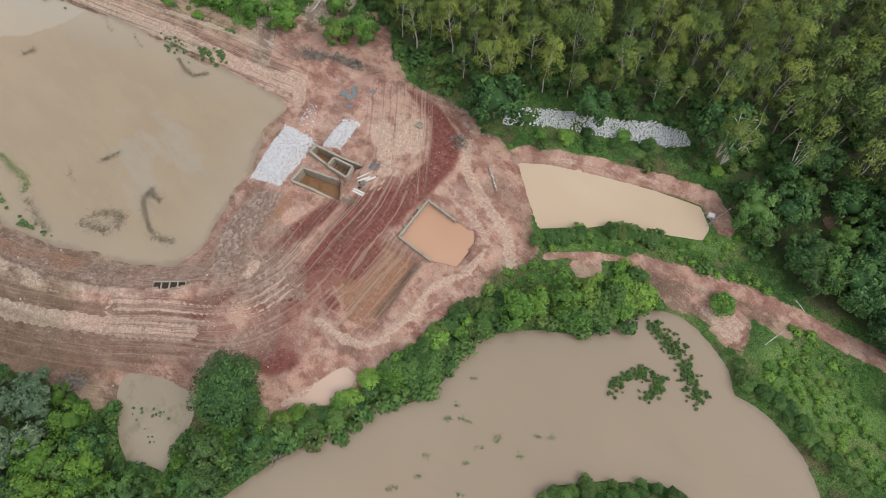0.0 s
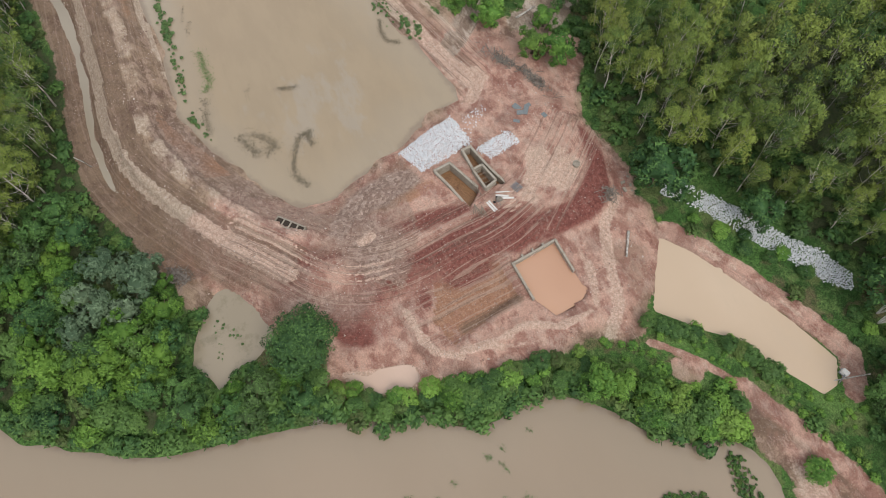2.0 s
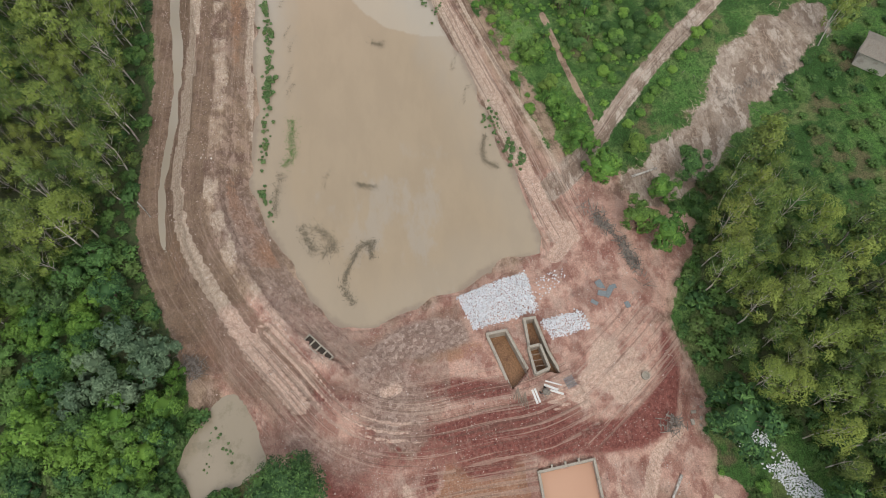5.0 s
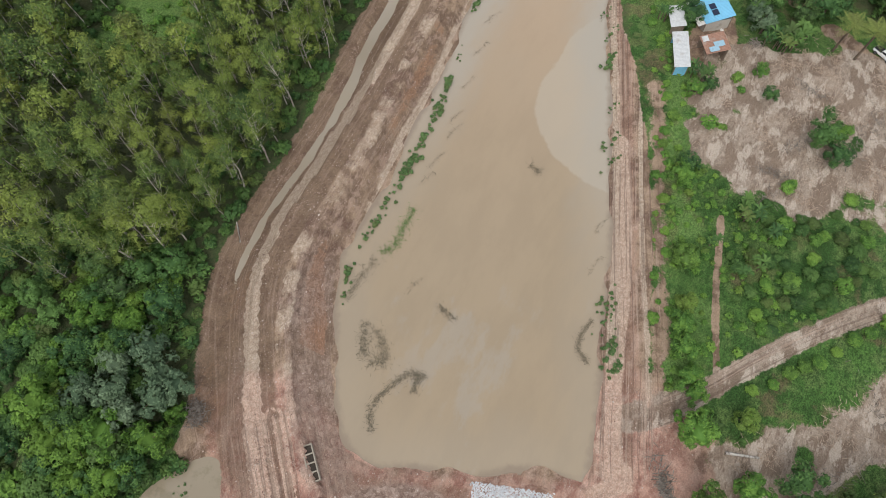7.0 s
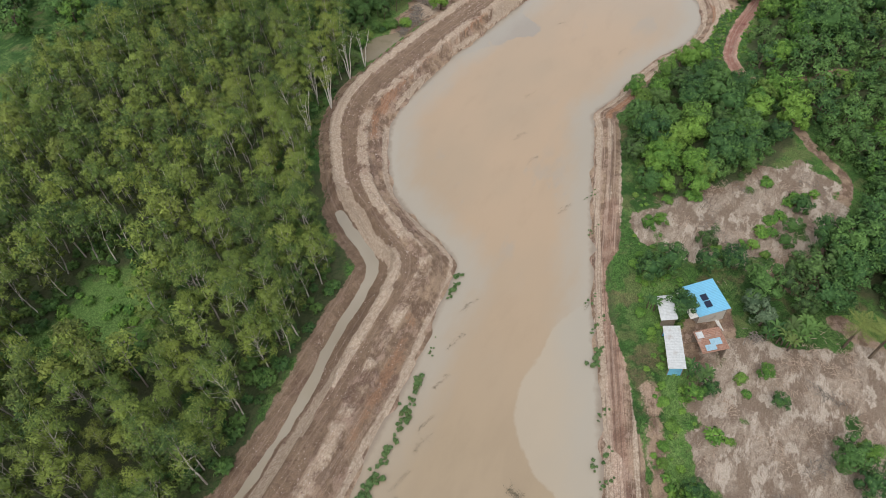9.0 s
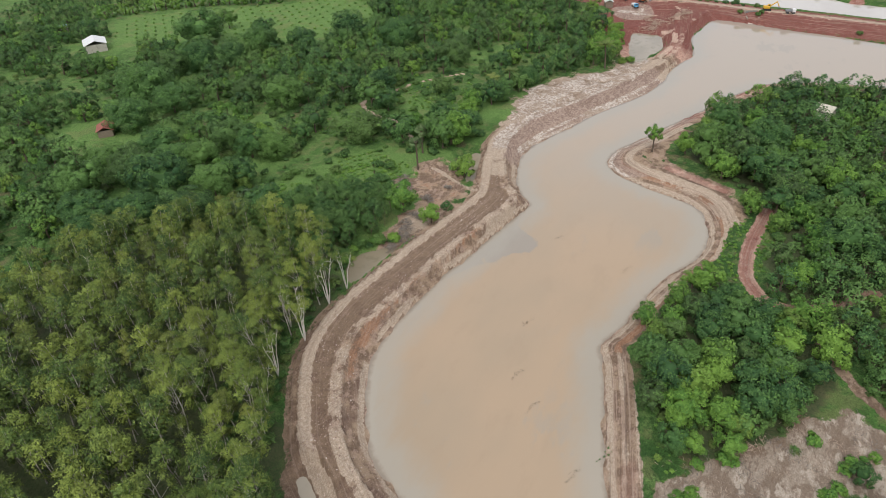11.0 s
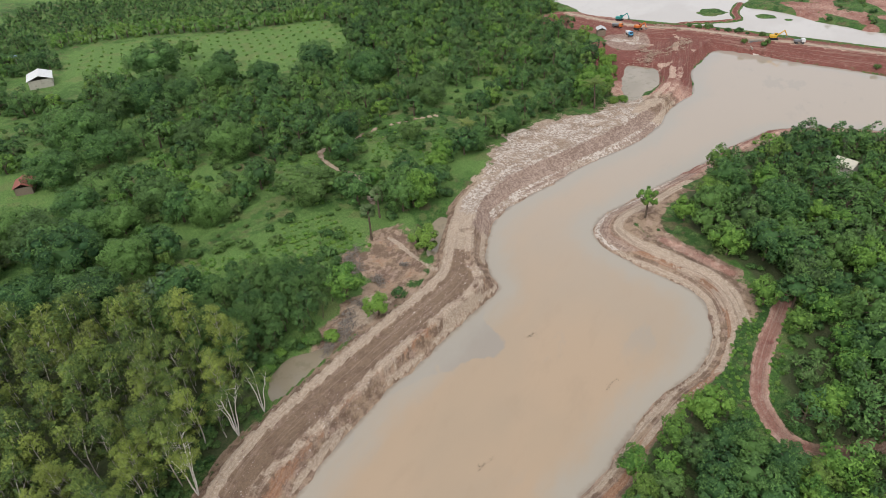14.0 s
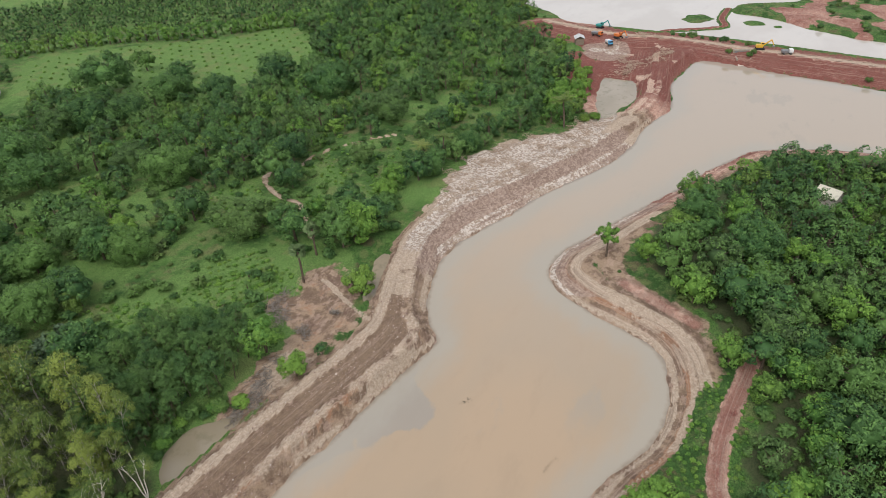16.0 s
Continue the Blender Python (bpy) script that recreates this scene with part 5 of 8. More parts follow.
def fan_palm(seed, tall=6.5):
    """A straight trunk under a round head of pleated, split fan leaves."""
    rng = np.random.default_rng(seed)
    wood = tube([[0, 0, 0], [0, 0.05, tall * 0.5], [0.05, 0, tall]], [0.25, 0.19, 0.2], 7)
    blades, face = [], []
    for d in ball(46, rng):
        d = unit(d * [1, 1, 0.9] + [0, 0, 0.2])
        c = np.array([0, 0, tall + 0.2]) + d * rng.uniform(0.55, 1.15)
        side = unit(np.cross(d, [0.1, 0.2, 1]))
        up = np.cross(side, d)
        for j in range(11):
            a = (j - 5) * 0.27
            way = d * math.cos(a) + side * math.sin(a)
            over = side * math.cos(a) - d * math.sin(a)
            long = rng.uniform(0.62, 0.85)
            blades += [c - d * 0.15, c + way * long * 0.6 + over * 0.06 + up * 0.05, c + way * long - [0, 0, 0.12], c + way * long * 0.6 - over * 0.06 - up * 0.05]
            face += [unit(d * 0.7 + [0, 0, 0.4])] * 4
    v = np.array(blades)
    return wood, (v, np.arange(len(v)).reshape(-1, 4), np.array(face), np.repeat(rng.random(46), 44))


def banana(seed):
    rng = np.random.default_rng(seed)
    wood, blades = [], []
    for k in range(4):
        foot = np.array([rng.uniform(-0.8, 0.8), rng.uniform(-0.8, 0.8), 0])
        tall = rng.uniform(1.3, 2.1)
        wood.append(tube([foot, foot + [0, 0, tall]], [0.1, 0.06], 5))
        for j in range(8):
            a = j * 2.4 + rng.uniform(0, 1)
            d = np.array([math.cos(a), math.sin(a), 0])
            side = np.array([-d[1], d[0], 0]) * 0.15
            s = np.linspace(0, 1, 6)
            L = rng.uniform(1.1, 1.7)
            rib = foot + [0, 0, tall] + np.outer(s, d) * L * 0.8 + np.outer(np.sin(s * 2.4), [0, 0, 0.55 * L])
            w = np.sin(np.pi * np.clip(s * 0.92 + 0.06, 0, 1))[:, None]
            v = np.vstack([rib + side * w - [0, 0, 0.03], rib - side * w - [0, 0, 0.03]])
            q = np.arange(5)
            blades.append((v, np.stack([q, q + 1, q + 7, q + 6], -1)))
    v, f = pile(*blades)
    return pile(*wood), (v, f, np.tile([0.0, 0.0, 1.0], (len(v), 1)), np.full(len(v), 0.4))


# ---- plants: materials ----
def leaf_material(name, dark_leaf, mid_leaf, light_leaf, rough=0.6, aged=(0.17, 0.155, 0.05)):
    m = Nodes(name)
    at, clump, puff = m.node("ShaderNodeAttribute"), m.node("ShaderNodeAttribute"), m.node("ShaderNodeAttribute")
    at.attribute_name, clump.attribute_name, puff.attribute_name = "tone", "clump", "puff"
    tone = m.math("FRACT", m.math("ADD", m.random(), at.outputs["Fac"]))
    other = m.math("FRACT", m.math("MULTIPLY", tone, 17.3))
    c = m.ramp(tone, (0.0, dark_leaf), (0.55, mid_leaf), (1.0, light_leaf))
    c = m.mix(m.step(other, 0.7, 1.0, 0.0, 0.4), c, aged)
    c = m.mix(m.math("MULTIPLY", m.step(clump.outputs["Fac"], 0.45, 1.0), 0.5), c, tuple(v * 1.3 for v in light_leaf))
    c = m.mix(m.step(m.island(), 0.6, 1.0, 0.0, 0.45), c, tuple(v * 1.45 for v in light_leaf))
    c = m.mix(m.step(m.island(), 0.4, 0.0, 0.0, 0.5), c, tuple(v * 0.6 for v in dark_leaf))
    turn = m.node("ShaderNodeVectorTransform")
    turn.vector_type, turn.convert_from, turn.convert_to = "NORMAL", "OBJECT", "WORLD"
    m.link(puff.outputs["Vector"], turn.inputs[0])
    blend = m.node("ShaderNodeMix", data_type="VECTOR")
    blend.inputs[0].default_value = 0.62
    m.link(m.node("ShaderNodeNewGeometry").outputs["Normal"], blend.inputs[4])
    m.link(turn.outputs[0], blend.inputs[5])
    norm = m.node("ShaderNodeVectorMath", operation="NORMALIZE")
    m.link(blend.outputs[1], norm.inputs[0])
    m.link(norm.outputs[0], m.bsdf.inputs["Normal"])
    return m.done(c, rough, specular=0.18)


LEAF_GUM = leaf_material("gum_leaves", (0.054, 0.104, 0.032), (0.122, 0.19, 0.045), (0.255, 0.315, 0.064), aged=(0.24, 0.22, 0.055))
LEAF_BROAD = leaf_material("broad_leaves", (0.034, 0.088, 0.034), (0.07, 0.16, 0.048), (0.14, 0.255, 0.063), aged=(0.115, 0.135, 0.05))
LEAF_SAPLING = leaf_material("young_gum_leaves", (0.042, 0.1, 0.034), (0.07, 0.155, 0.044), (0.12, 0.215, 0.055), aged=(0.11, 0.17, 0.05))
LEAF_LIGHT = leaf_material("young_leaves", (0.075, 0.18, 0.038), (0.118, 0.25, 0.046), (0.2, 0.345, 0.06))
LEAF_SILVER = leaf_material("silvery_leaves", (0.075, 0.13, 0.07), (0.115, 0.18, 0.095), (0.18, 0.25, 0.14), aged=(0.15, 0.2, 0.12))
LEAF_VINE = leaf_material("yellow_green_climbers", (0.062, 0.145, 0.025), (0.1, 0.21, 0.033), (0.165, 0.285, 0.046))
LEAF_PALM = leaf_material("palm_leaves", (0.1, 0.165, 0.06), (0.14, 0.21, 0.08), (0.2, 0.27, 0.12))
LEAF_COCONUT = leaf_material("coconut_leaves", (0.11, 0.17, 0.045), (0.16, 0.22, 0.055), (0.23, 0.27, 0.07))
LEAF_SHRUB = leaf_material("shrub_leaves", (0.042, 0.1, 0.032), (0.07, 0.148, 0.04), (0.12, 0.21, 0.052))


def bark_material(name, light, dark_bark):
    m = Nodes(name)
    return m.done(m.mix(m.step(m.noise(3.0, 4, 0.6, (1, 1, 0.3)), 0.4, 0.65), light, dark_bark), 0.85)


BARK_PALE = bark_material("pale_gum_bark", (0.56, 0.52, 0.46), (0.27, 0.235, 0.2))
BARK_WHITE = bark_material("white_gum_bark", (0.74, 0.7, 0.64), (0.5, 0.45, 0.39))
BARK_BROWN = bark_material("brown_bark", (0.16, 0.12, 0.085), (0.08, 0.06, 0.045))
DEAD_WOOD = bark_material("bleached_dead_wood", (0.3, 0.26, 0.22), (0.13, 0.105, 0.085))


def dressed(shape):
    """Palm and banana leaves face as they lie, turned a little to the sky."""
    v, f = shape
    face = np.zeros(v.shape)
    flat = np.cross(v[f[:, 1]] - v[f[:, 0]], v[f[:, 2]] - v[f[:, 0]])
    flat *= np.where(flat[:, 2:] < 0, -1, 1)
    for k in range(3):
        face[f[:, k]] += flat
    return v, f, unit(face), np.full(len(v), 0.4)


def dress(me, face, tone):
    at = me.attributes.new("puff", "FLOAT_VECTOR", "POINT")
    at.data.foreach_set("vector", np.asarray(face, np.float32).ravel())
    at = me.attributes.new("clump", "FLOAT", "POINT")
    at.data.foreach_set("value", np.asarray(tone, np.float32))
    return me


class Kind:
    """A few variants of one kind of plant, ready to be set out singly or joined."""

    def __init__(self, name, category, label, makers, bark, leaf, group):
        self.name, self.category, self.label, self.bark, self.leaf, self.group = name, category, label, bark, leaf, group
        makers = [(triangles(w), c if len(c) == 4 else dressed(triangles(c))) for w, c in makers]
        self.raw = makers
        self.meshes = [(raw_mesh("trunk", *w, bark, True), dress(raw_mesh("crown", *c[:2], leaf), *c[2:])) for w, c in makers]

    def plant(self, x, y, size=1.0, turn=0.0, variant=0, label="", sink=0.05, stretch=1.0, foot=None):
        w, c = self.meshes[variant % len(self.meshes)]
        root = new(self.name)
        root.matrix_world = Matrix.LocRotScale((x, y, ground_at(x, y) - sink if foot is None else foot), Euler((0, 0, turn)), (size, size, size * stretch))
        root.empty_display_size = 0.5
        for nm, me in (("trunk", w), ("crown", c)):
            ob = new(nm, me)
            ob.parent = root
        return tagged(root, label or self.label, self.category, self.group)


def joined(name, spots, kind, label):
    """Many plants of one kind as one sheet of growth. spots: x, y, size, turn, variant."""
    vs, fs, mats, tones, faces, clumps, base = [], [], [], [], [], [], 0
    rng = np.random.default_rng(len(spots))
    for x, y, size, turn, variant in spots:
        co, si = math.cos(turn), math.sin(turn)
        rot = np.array([[co, -si, 0], [si, co, 0], [0, 0, 1.0]])
        z, tone = max(ground_at(x, y), 0.12) - 0.07, rng.random()
        w, c = kind.raw[variant % len(kind.raw)]
        for k, (v, f, face, clump) in enumerate(((w[0], w[1], np.zeros(w[0].shape), np.zeros(len(w[0]))), c)):
            vs.append(v @ rot.T * size + [x, y, z])
            fs.append(f + base)
            base += len(v)
            mats.append(np.full(len(f), k))
            tones.append(np.full(len(v), tone))
            faces.append(face @ rot.T)
            clumps.append(clump)
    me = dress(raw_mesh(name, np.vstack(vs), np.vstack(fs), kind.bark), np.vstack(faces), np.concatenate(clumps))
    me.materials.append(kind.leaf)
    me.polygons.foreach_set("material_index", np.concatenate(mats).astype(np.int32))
    at = me.attributes.new("tone", "FLOAT", "POINT")
    at.data.foreach_set("value", np.concatenate(tones).astype(np.float32))
    return tagged(new(name, me), label, kind.category, kind="stuff")


def inside_of(points, x, y):
    p, hit = points, False
    for (ax, ay), (bx, by) in zip(p, p[1:] + p[:1]):
        if (ay > y) != (by > y) and x < (bx - ax) * (y - ay) / (by - ay) + ax:
            hit = not hit
    return hit


def scatter(area, gap, seed, avoid=(), clear=0.45, wet=1.2, rows=0.0):
    """Uneven spots inside an area, off bare earth, water and the areas to avoid."""
    rng = random.Random(seed)
    xs, ys = [p[0] for p in area], [p[1] for p in area]
    out = []
    x = min(xs)
    while x < max(xs):
        y = min(ys)
        while y < max(ys):
            px, py = x + rng.uniform(-0.45, 0.45) * gap * (1 - rows), y + rng.uniform(-0.45, 0.45) * gap * (1 - rows)
            y += gap
            if inside_of(area, px, py) and not any(inside_of(a, px, py) for a in avoid) and value_at(bare, px, py) < clear and value_at(d_water, px, py) > wet:
                out.append((px, py))
        x += gap
    return out


GUM = Kind("eucalyptus_tree", "tree", "slender eucalyptus with pale trunk and feathery olive crown", [eucalyptus(s, 8.3 + 0.5 * (s % 4), 2300) for s in range(7)], BARK_PALE, LEAF_GUM, "eucalyptus plantation")
GUM_FAR = Kind("eucalyptus_tree", "tree", "slender eucalyptus", [eucalyptus(20 + s, 8.4 + 0.5 * (s % 3), 900, 4, 0.2) for s in range(5)], BARK_PALE, LEAF_GUM, "eucalyptus plantation")
GUM_PALE = Kind("eucalyptus_tree", "tree", "old eucalyptus with several leaning white stems", [pale_gum(260 + s) for s in range(4)], BARK_WHITE, LEAF_GUM, "eucalyptus plantation")
BROAD = Kind("broadleaf_tree", "tree", "round dense dark green broadleaf tree", [broadleaf(40 + s, 2.9, 5.6 + 0.4 * (s % 3), 16, 2000, 0.78, 0.2) for s in range(6)], BARK_BROWN, LEAF_BROAD, "broadleaf wood")
BROAD_BIG = Kind("broadleaf_tree", "tree", "old spreading dark green broadleaf tree", [broadleaf(170 + s, 5.6, 9.6, 26, 6500, 0.72 + 0.06 * s, 0.23, loose=0.1) for s in range(4)], BARK_BROWN, LEAF_BROAD, "broadleaf wood")
GUM_YOUNG = Kind("eucalyptus_tree", "tree", "young dense dark green eucalyptus", [eucalyptus(240 + s, 6.4, 1100, 4, 0.18) for s in range(5)], BARK_BROWN, LEAF_SAPLING, "eucalyptus plantation")
BROAD_LIGHT = Kind("broadleaf_tree", "tree", "light green bushy broadleaf tree", [broadleaf(60 + s, 2.5, 5.0, 14, 1700, 0.85, 0.2) for s in range(4)], BARK_BROWN, LEAF_LIGHT, "broadleaf wood")
BROAD_FAR = Kind("broadleaf_tree", "tree", "round green tree", [broadleaf(80 + s, 2.7 + 0.3 * (s % 4), 4.6 + 0.6 * (s % 3), 12, 1100, 0.78 + 0.12 * (s % 3), 0.225, far=True) for s in range(7)], BARK_BROWN, LEAF_BROAD, "broadleaf wood")
LEAFY_FAR = Kind("broadleaf_tree", "tree", "light green tree", [broadleaf(90 + s, 2.7, 5.0, 12, 1100, 0.95, 0.225, far=True) for s in range(3)], BARK_BROWN, LEAF_LIGHT, "broadleaf wood")
RUBBER_FAR = Kind("rubber_tree", "tree", "dark plantation tree", [broadleaf(100 + s, 3.0, 6.0, 6, 190, 0.9, 0.48, far=True) for s in range(4)], BARK_BROWN, LEAF_BROAD, "plantation")
SHRUB = Kind("shrub", "shrub", "low leafy green shrub", [shrub(110 + s) for s in range(5)], BARK_BROWN, LEAF_SHRUB, "shrubs")
SHRUB_LIGHT = Kind("shrub", "shrub", "bright yellow-green leafy shrub", [shrub(130 + s) for s in range(4)], BARK_BROWN, LEAF_LIGHT, "shrubs")
SHRUB_VINE = Kind("shrub", "shrub", "yellow-green climber grown over bushes", [shrub(120 + s) for s in range(4)], BARK_BROWN, LEAF_VINE, "shrubs")
VINE_TREE = Kind("broadleaf_tree", "tree", "bushy tree covered in yellow-green climbers", [broadleaf(70 + s, 2.5, 5.0, 14, 1700, 0.8, 0.18) for s in range(3)], BARK_BROWN, LEAF_VINE, "broadleaf wood")
SHRUB_FAR = Kind("shrub", "shrub", "low undergrowth", [shrub(140 + s, 1.1, 125, 0.27) for s in range(4)], BARK_BROWN, LEAF_SHRUB, "shrubs")
SHRUB_LIGHT_FAR = Kind("shrub", "shrub", "low bright undergrowth", [shrub(145 + s, 1.1, 125, 0.25) for s in range(4)], BARK_BROWN, LEAF_LIGHT, "shrubs")
ROUND = Kind("broadleaf_tree", "tree", "large round dense dark green tree", [broadleaf(200, 3.9, 7.0, 46, 8000, 0.9, 0.15, 0.55, loose=-0.1)], BARK_BROWN, LEAF_BROAD, "riverside trees")
SILVER = Kind("silverleaf_tree", "tree", "silvery blue-green soft-leaved tree", [broadleaf(150 + s, 2.0, 4.4, 14, 1300, 0.9, 0.17) for s in range(3)], BARK_BROWN, LEAF_SILVER, "riverside trees")

# ---- plants: set out ----
MEADOW = [(-179.5, -89.7), (-185, -97.2), (-194.3, -83.9), (-201.3, -71.1), (-206, -58), (-205, -50), (-192, -47), (-183, -52), (-178.9, -62.7), (-179.2, -75.6)]
DYKE_WOOD = [(-165.3, -71.2), (-171.4, -67.9), (-177.2, -61.4), (-180.3, -54), (-175, -49), (-167.7, -47.5), (-161.5, -50), (-156, -52), (-150.7, -57), (-155, -63.8)]
ORCHARD = [(-262, -222), (-290, -234), (-326, -186), (-351, -158), (-318, -130), (-283, -138), (-258, -166)]
RUBBER = [(-285, -268), (-325, -240), (-362, -164), (-420, -180), (-420, -300), (-330, -330), (-270, -300)]
SAVANNA = [(-153, -55), (-166, -49), (-180, -55), (-205, -49), (-214, -45), (-232, -48), (-250, -46), (-270, -36), (-287, -25), (-305, -30), (-330, -42), (-372, -52), (-420, -90), (-440, -150), (-362, -164), (-351, -157), (-318, -130),
           (-283, -138), (-258, -166), (-262, -222), (-285, -268), (-240, -280), (-175, -185), (-132, -125), (-138, -98), (-160, -78)]
HUT_LAWN = [(-172, -146), (-190, -156), (-205, -142), (-196, -124), (-180, -126)]
FARM_LAWN = [(-225, -210), (-245, -232), (-266, -218), (-262, -195), (-238, -190)]


def near_far(spots, near, kind, far_kind, label, sizes, seed, most):
    """The spots nearest to the plan point as trees of their own, the rest as one wood."""
    rng = random.Random(seed)
    spots = sorted(spots, key=lambda s: min(math.hypot(s[0] - nx, s[1] - ny) for nx, ny in near))
    for x, y in spots[:most]:
        kind.plant(x, y, rng.uniform(*sizes), rng.uniform(0, 6.3), rng.randrange(99), stretch=rng.uniform(0.9, 1.12))
    rest = [(x, y, rng.uniform(*sizes), rng.uniform(0, 6.3), rng.randrange(99)) for x, y in spots[most:]]
    if rest:
        joined(far_kind.name.replace("_tree", "_wood"), rest, far_kind, label)


near_far(scatter(GUM_WOOD_A, 3.0, 1, (GLADE,)), [(-70, -25), (-100, -27), (-125, -45), (-145, -48), (-60, -28)], GUM, GUM_FAR, "dense eucalyptus wood with olive crowns", (0.75, 1.3), 5, 170)
near_far(scatter(GUM_WOOD_B, 2.75, 2, (ORCHARD_EAST,)), [(-45, 42), (-30, 45), (-12, 56)], GUM, GUM_FAR, "dense eucalyptus wood behind the works", (0.75, 1.2), 6, 80)
near_far(scatter(EAST_WOOD, 3.6, 3), [(4, 44)], BROAD, BROAD_FAR, "dense green riverside wood", (0.6, 1.0), 7, 22)
north = scatter(NORTH_WOOD, 4.0, 4)
near_far([p for k, p in enumerate(north) if k % 5 > 1], [(-155, 10)], BROAD, BROAD_FAR, "round broadleaf trees by the shore", (0.65, 1.15), 8, 120)
near_far([p for k, p in enumerate(north) if k % 5 < 2], [(-155, 10)], BROAD_LIGHT, LEAFY_FAR, "light broadleaf trees by the shore", (0.8, 1.3), 18, 120)
north = [(x, y) for x, y in scatter(NORTH_WOOD_B, 5.0, 5) if not (-258.5 < x < -249 and abs(y - 32.4 + 0.12 * (x + 254.5)) < 3.8)]
near_far([p for k, p in enumerate(north) if k % 4], [(-200, 25), (-220, 8)], BROAD, BROAD_FAR, "broadleaf wood beyond the red road", (0.8, 1.5), 9, 30)
near_far([p for k, p in enumerate(north) if k % 4 == 0], [(-200, 25), (-220, 8)], BROAD_LIGHT, LEAFY_FAR, "light broadleaf trees beyond the red road", (0.8, 1.4), 19, 20)
YARD = [(-131, 39), (-148, 41), (-152, 33), (-160, 34), (-146, 48), (-122, 50), (-119, 46)]
near_far(scatter(YARD, 3.6, 15), [(-120, 25)], BROAD, BROAD_FAR, "bushy trees round the farmstead", (0.6, 0.95), 20, 14)
near_far(scatter([(-97, 62), (-112, 61), (-116, 47), (-140, 50), (-140, 80), (-95, 90), (-84, 66)], 4.2, 17), [(-110, 62)], BROAD, BROAD_FAR, "trees behind the cleared field", (0.6, 1.0), 21, 4)
for k, (x, y, s) in enumerate(((-144.6, -45.6, 1.0), (-149.6, -45.2, 0.85), (-135, -44, 1.0), (-137.3, -48.3, 0.9), (-127.3, -43.6, 0.9), (-122, -41.6, 0.8), (-142.5, -74.9, 1.0), (-131.6, -84.7, 1.0))):
    GUM_PALE.plant(x, y, s, k * 1.7, k)
OPEN_PATCH = [(-207, -101), (-225, -89), (-222, -72), (-210, -60.5), (-203, -72)]
LAWN = [(-241.7, -85.5), (-253.2, -74.6), (-260.7, -63.7), (-237.3, -53.4), (-221.6, -58.3), (-215.5, -63.7), (-216.7, -68.8)]
CLEARING = [(-170.5, -87.6), (-179.5, -81.6), (-182.1, -74.2), (-190, -69.6), (-198.1, -59), (-196.3, -51.6), (-183, -53), (-180.5, -61), (-173, -70), (-165, -74), (-161.5, -75), (-163.5, -80.3)]
OLD_TREES = ((-280, -159, 4.8), (-285, -180, 4.2), (-262, -174, 9.0), (-247, -148, 5.7), (-270, -134, 5.5), (-263, -148, 6.0), (-238, -154, 6.8), (-290, -127, 6.6), (-282, -102, 7.5), (-269, -75, 5.9), (-209, -148, 8.5), (-232, -159, 5.7),
             (-242, -67, 3.2), (-226, -77, 3.5), (-224, -102, 3.0), (-218, -107, 6.0), (-221, -121, 4.8), (-192, -138, 6.6), (-205, -74, 6.0), (-190, -89, 4.5), (-206, -136, 6.5), (-190, -103, 5.6))
BANK_TREES = ((-158, -88, 6.0), (-166, -102, 6.8), (-169, -90, 5.1), (-154, -97, 5.5), (-168, -113, 5.9), (-176, -108, 5.2), (-180, -103, 4.9), (-150, -108, 5.6), (-158, -118, 6.2), (-171, -123, 5.0), (-145, -100, 5.0), (-182, -118, 5.2))
rng = random.Random(61)
for x, y, r in OLD_TREES + BANK_TREES:
    if r > 4.4:
        BROAD_BIG.plant(x, y, r / 5.8, rng.uniform(0, 6), rng.randrange(9), stretch=rng.uniform(0.8, 1.0))
    else:
        BROAD.plant(x, y, r / 3.0, rng.uniform(0, 6), rng.randrange(9), "round dark tree standing alone in grass")
BROAD_LIGHT.plant(-211, -50.5, 1.75, 1.0, 1, "large light green tree beside the dike ditch")
SILVER.plant(-164, -76, 1.6, 0.5, 1, "pale blue-green feathery tree at the meadow edge")
SILVER.plant(-161, -79, 1.3, 2.5, 2, "pale blue-green feathery tree at the meadow edge")
savanna = [(x, y) for x, y in scatter(SAVANNA, 5.6, 6, (MEADOW, HUT_LAWN, FARM_LAWN, OPEN_PATCH, LAWN, CLEARING, DYKE_WOOD)) if all(math.hypot(x - a, y - b) > r * 0.8 + 1.8 for a, b, r in OLD_TREES + BANK_TREES)]
rng = random.Random(16)
savanna = [s for s in savanna if rng.random() < 0.28 + 0.9 * lattice(np.array([s[0]]), np.array([s[1]]), 30, 9)[0]]
near_far([s for k, s in enumerate(savanna) if k % 4], [(-175, -70), (-215, -60)], BROAD, BROAD_FAR, "spreading savanna of round broadleaf trees", (0.75, 1.6), 10, 20)
near_far([s for k, s in enumerate(savanna) if k % 4 == 0], [(-175, -70), (-215, -60)], BROAD_LIGHT, LEAFY_FAR, "lighter green trees among the broadleaf wood", (0.8, 1.4), 11, 8)
near_far(scatter(DYKE_WOOD, 2.2, 14), [(-165, -52), (-172, -60)], GUM_YOUNG, GUM_YOUNG, "young dark wood beside the dike", (0.7, 1.05), 24, 60)
rng = random.Random(12)
joined("rubber_plantation", [(x, y, rng.uniform(0.68, 0.82), rng.uniform(0, 6), rng.randrange(9)) for x, y in scatter(RUBBER, 5.3, 7)], RUBBER_FAR, "dense dark plantation canopy")
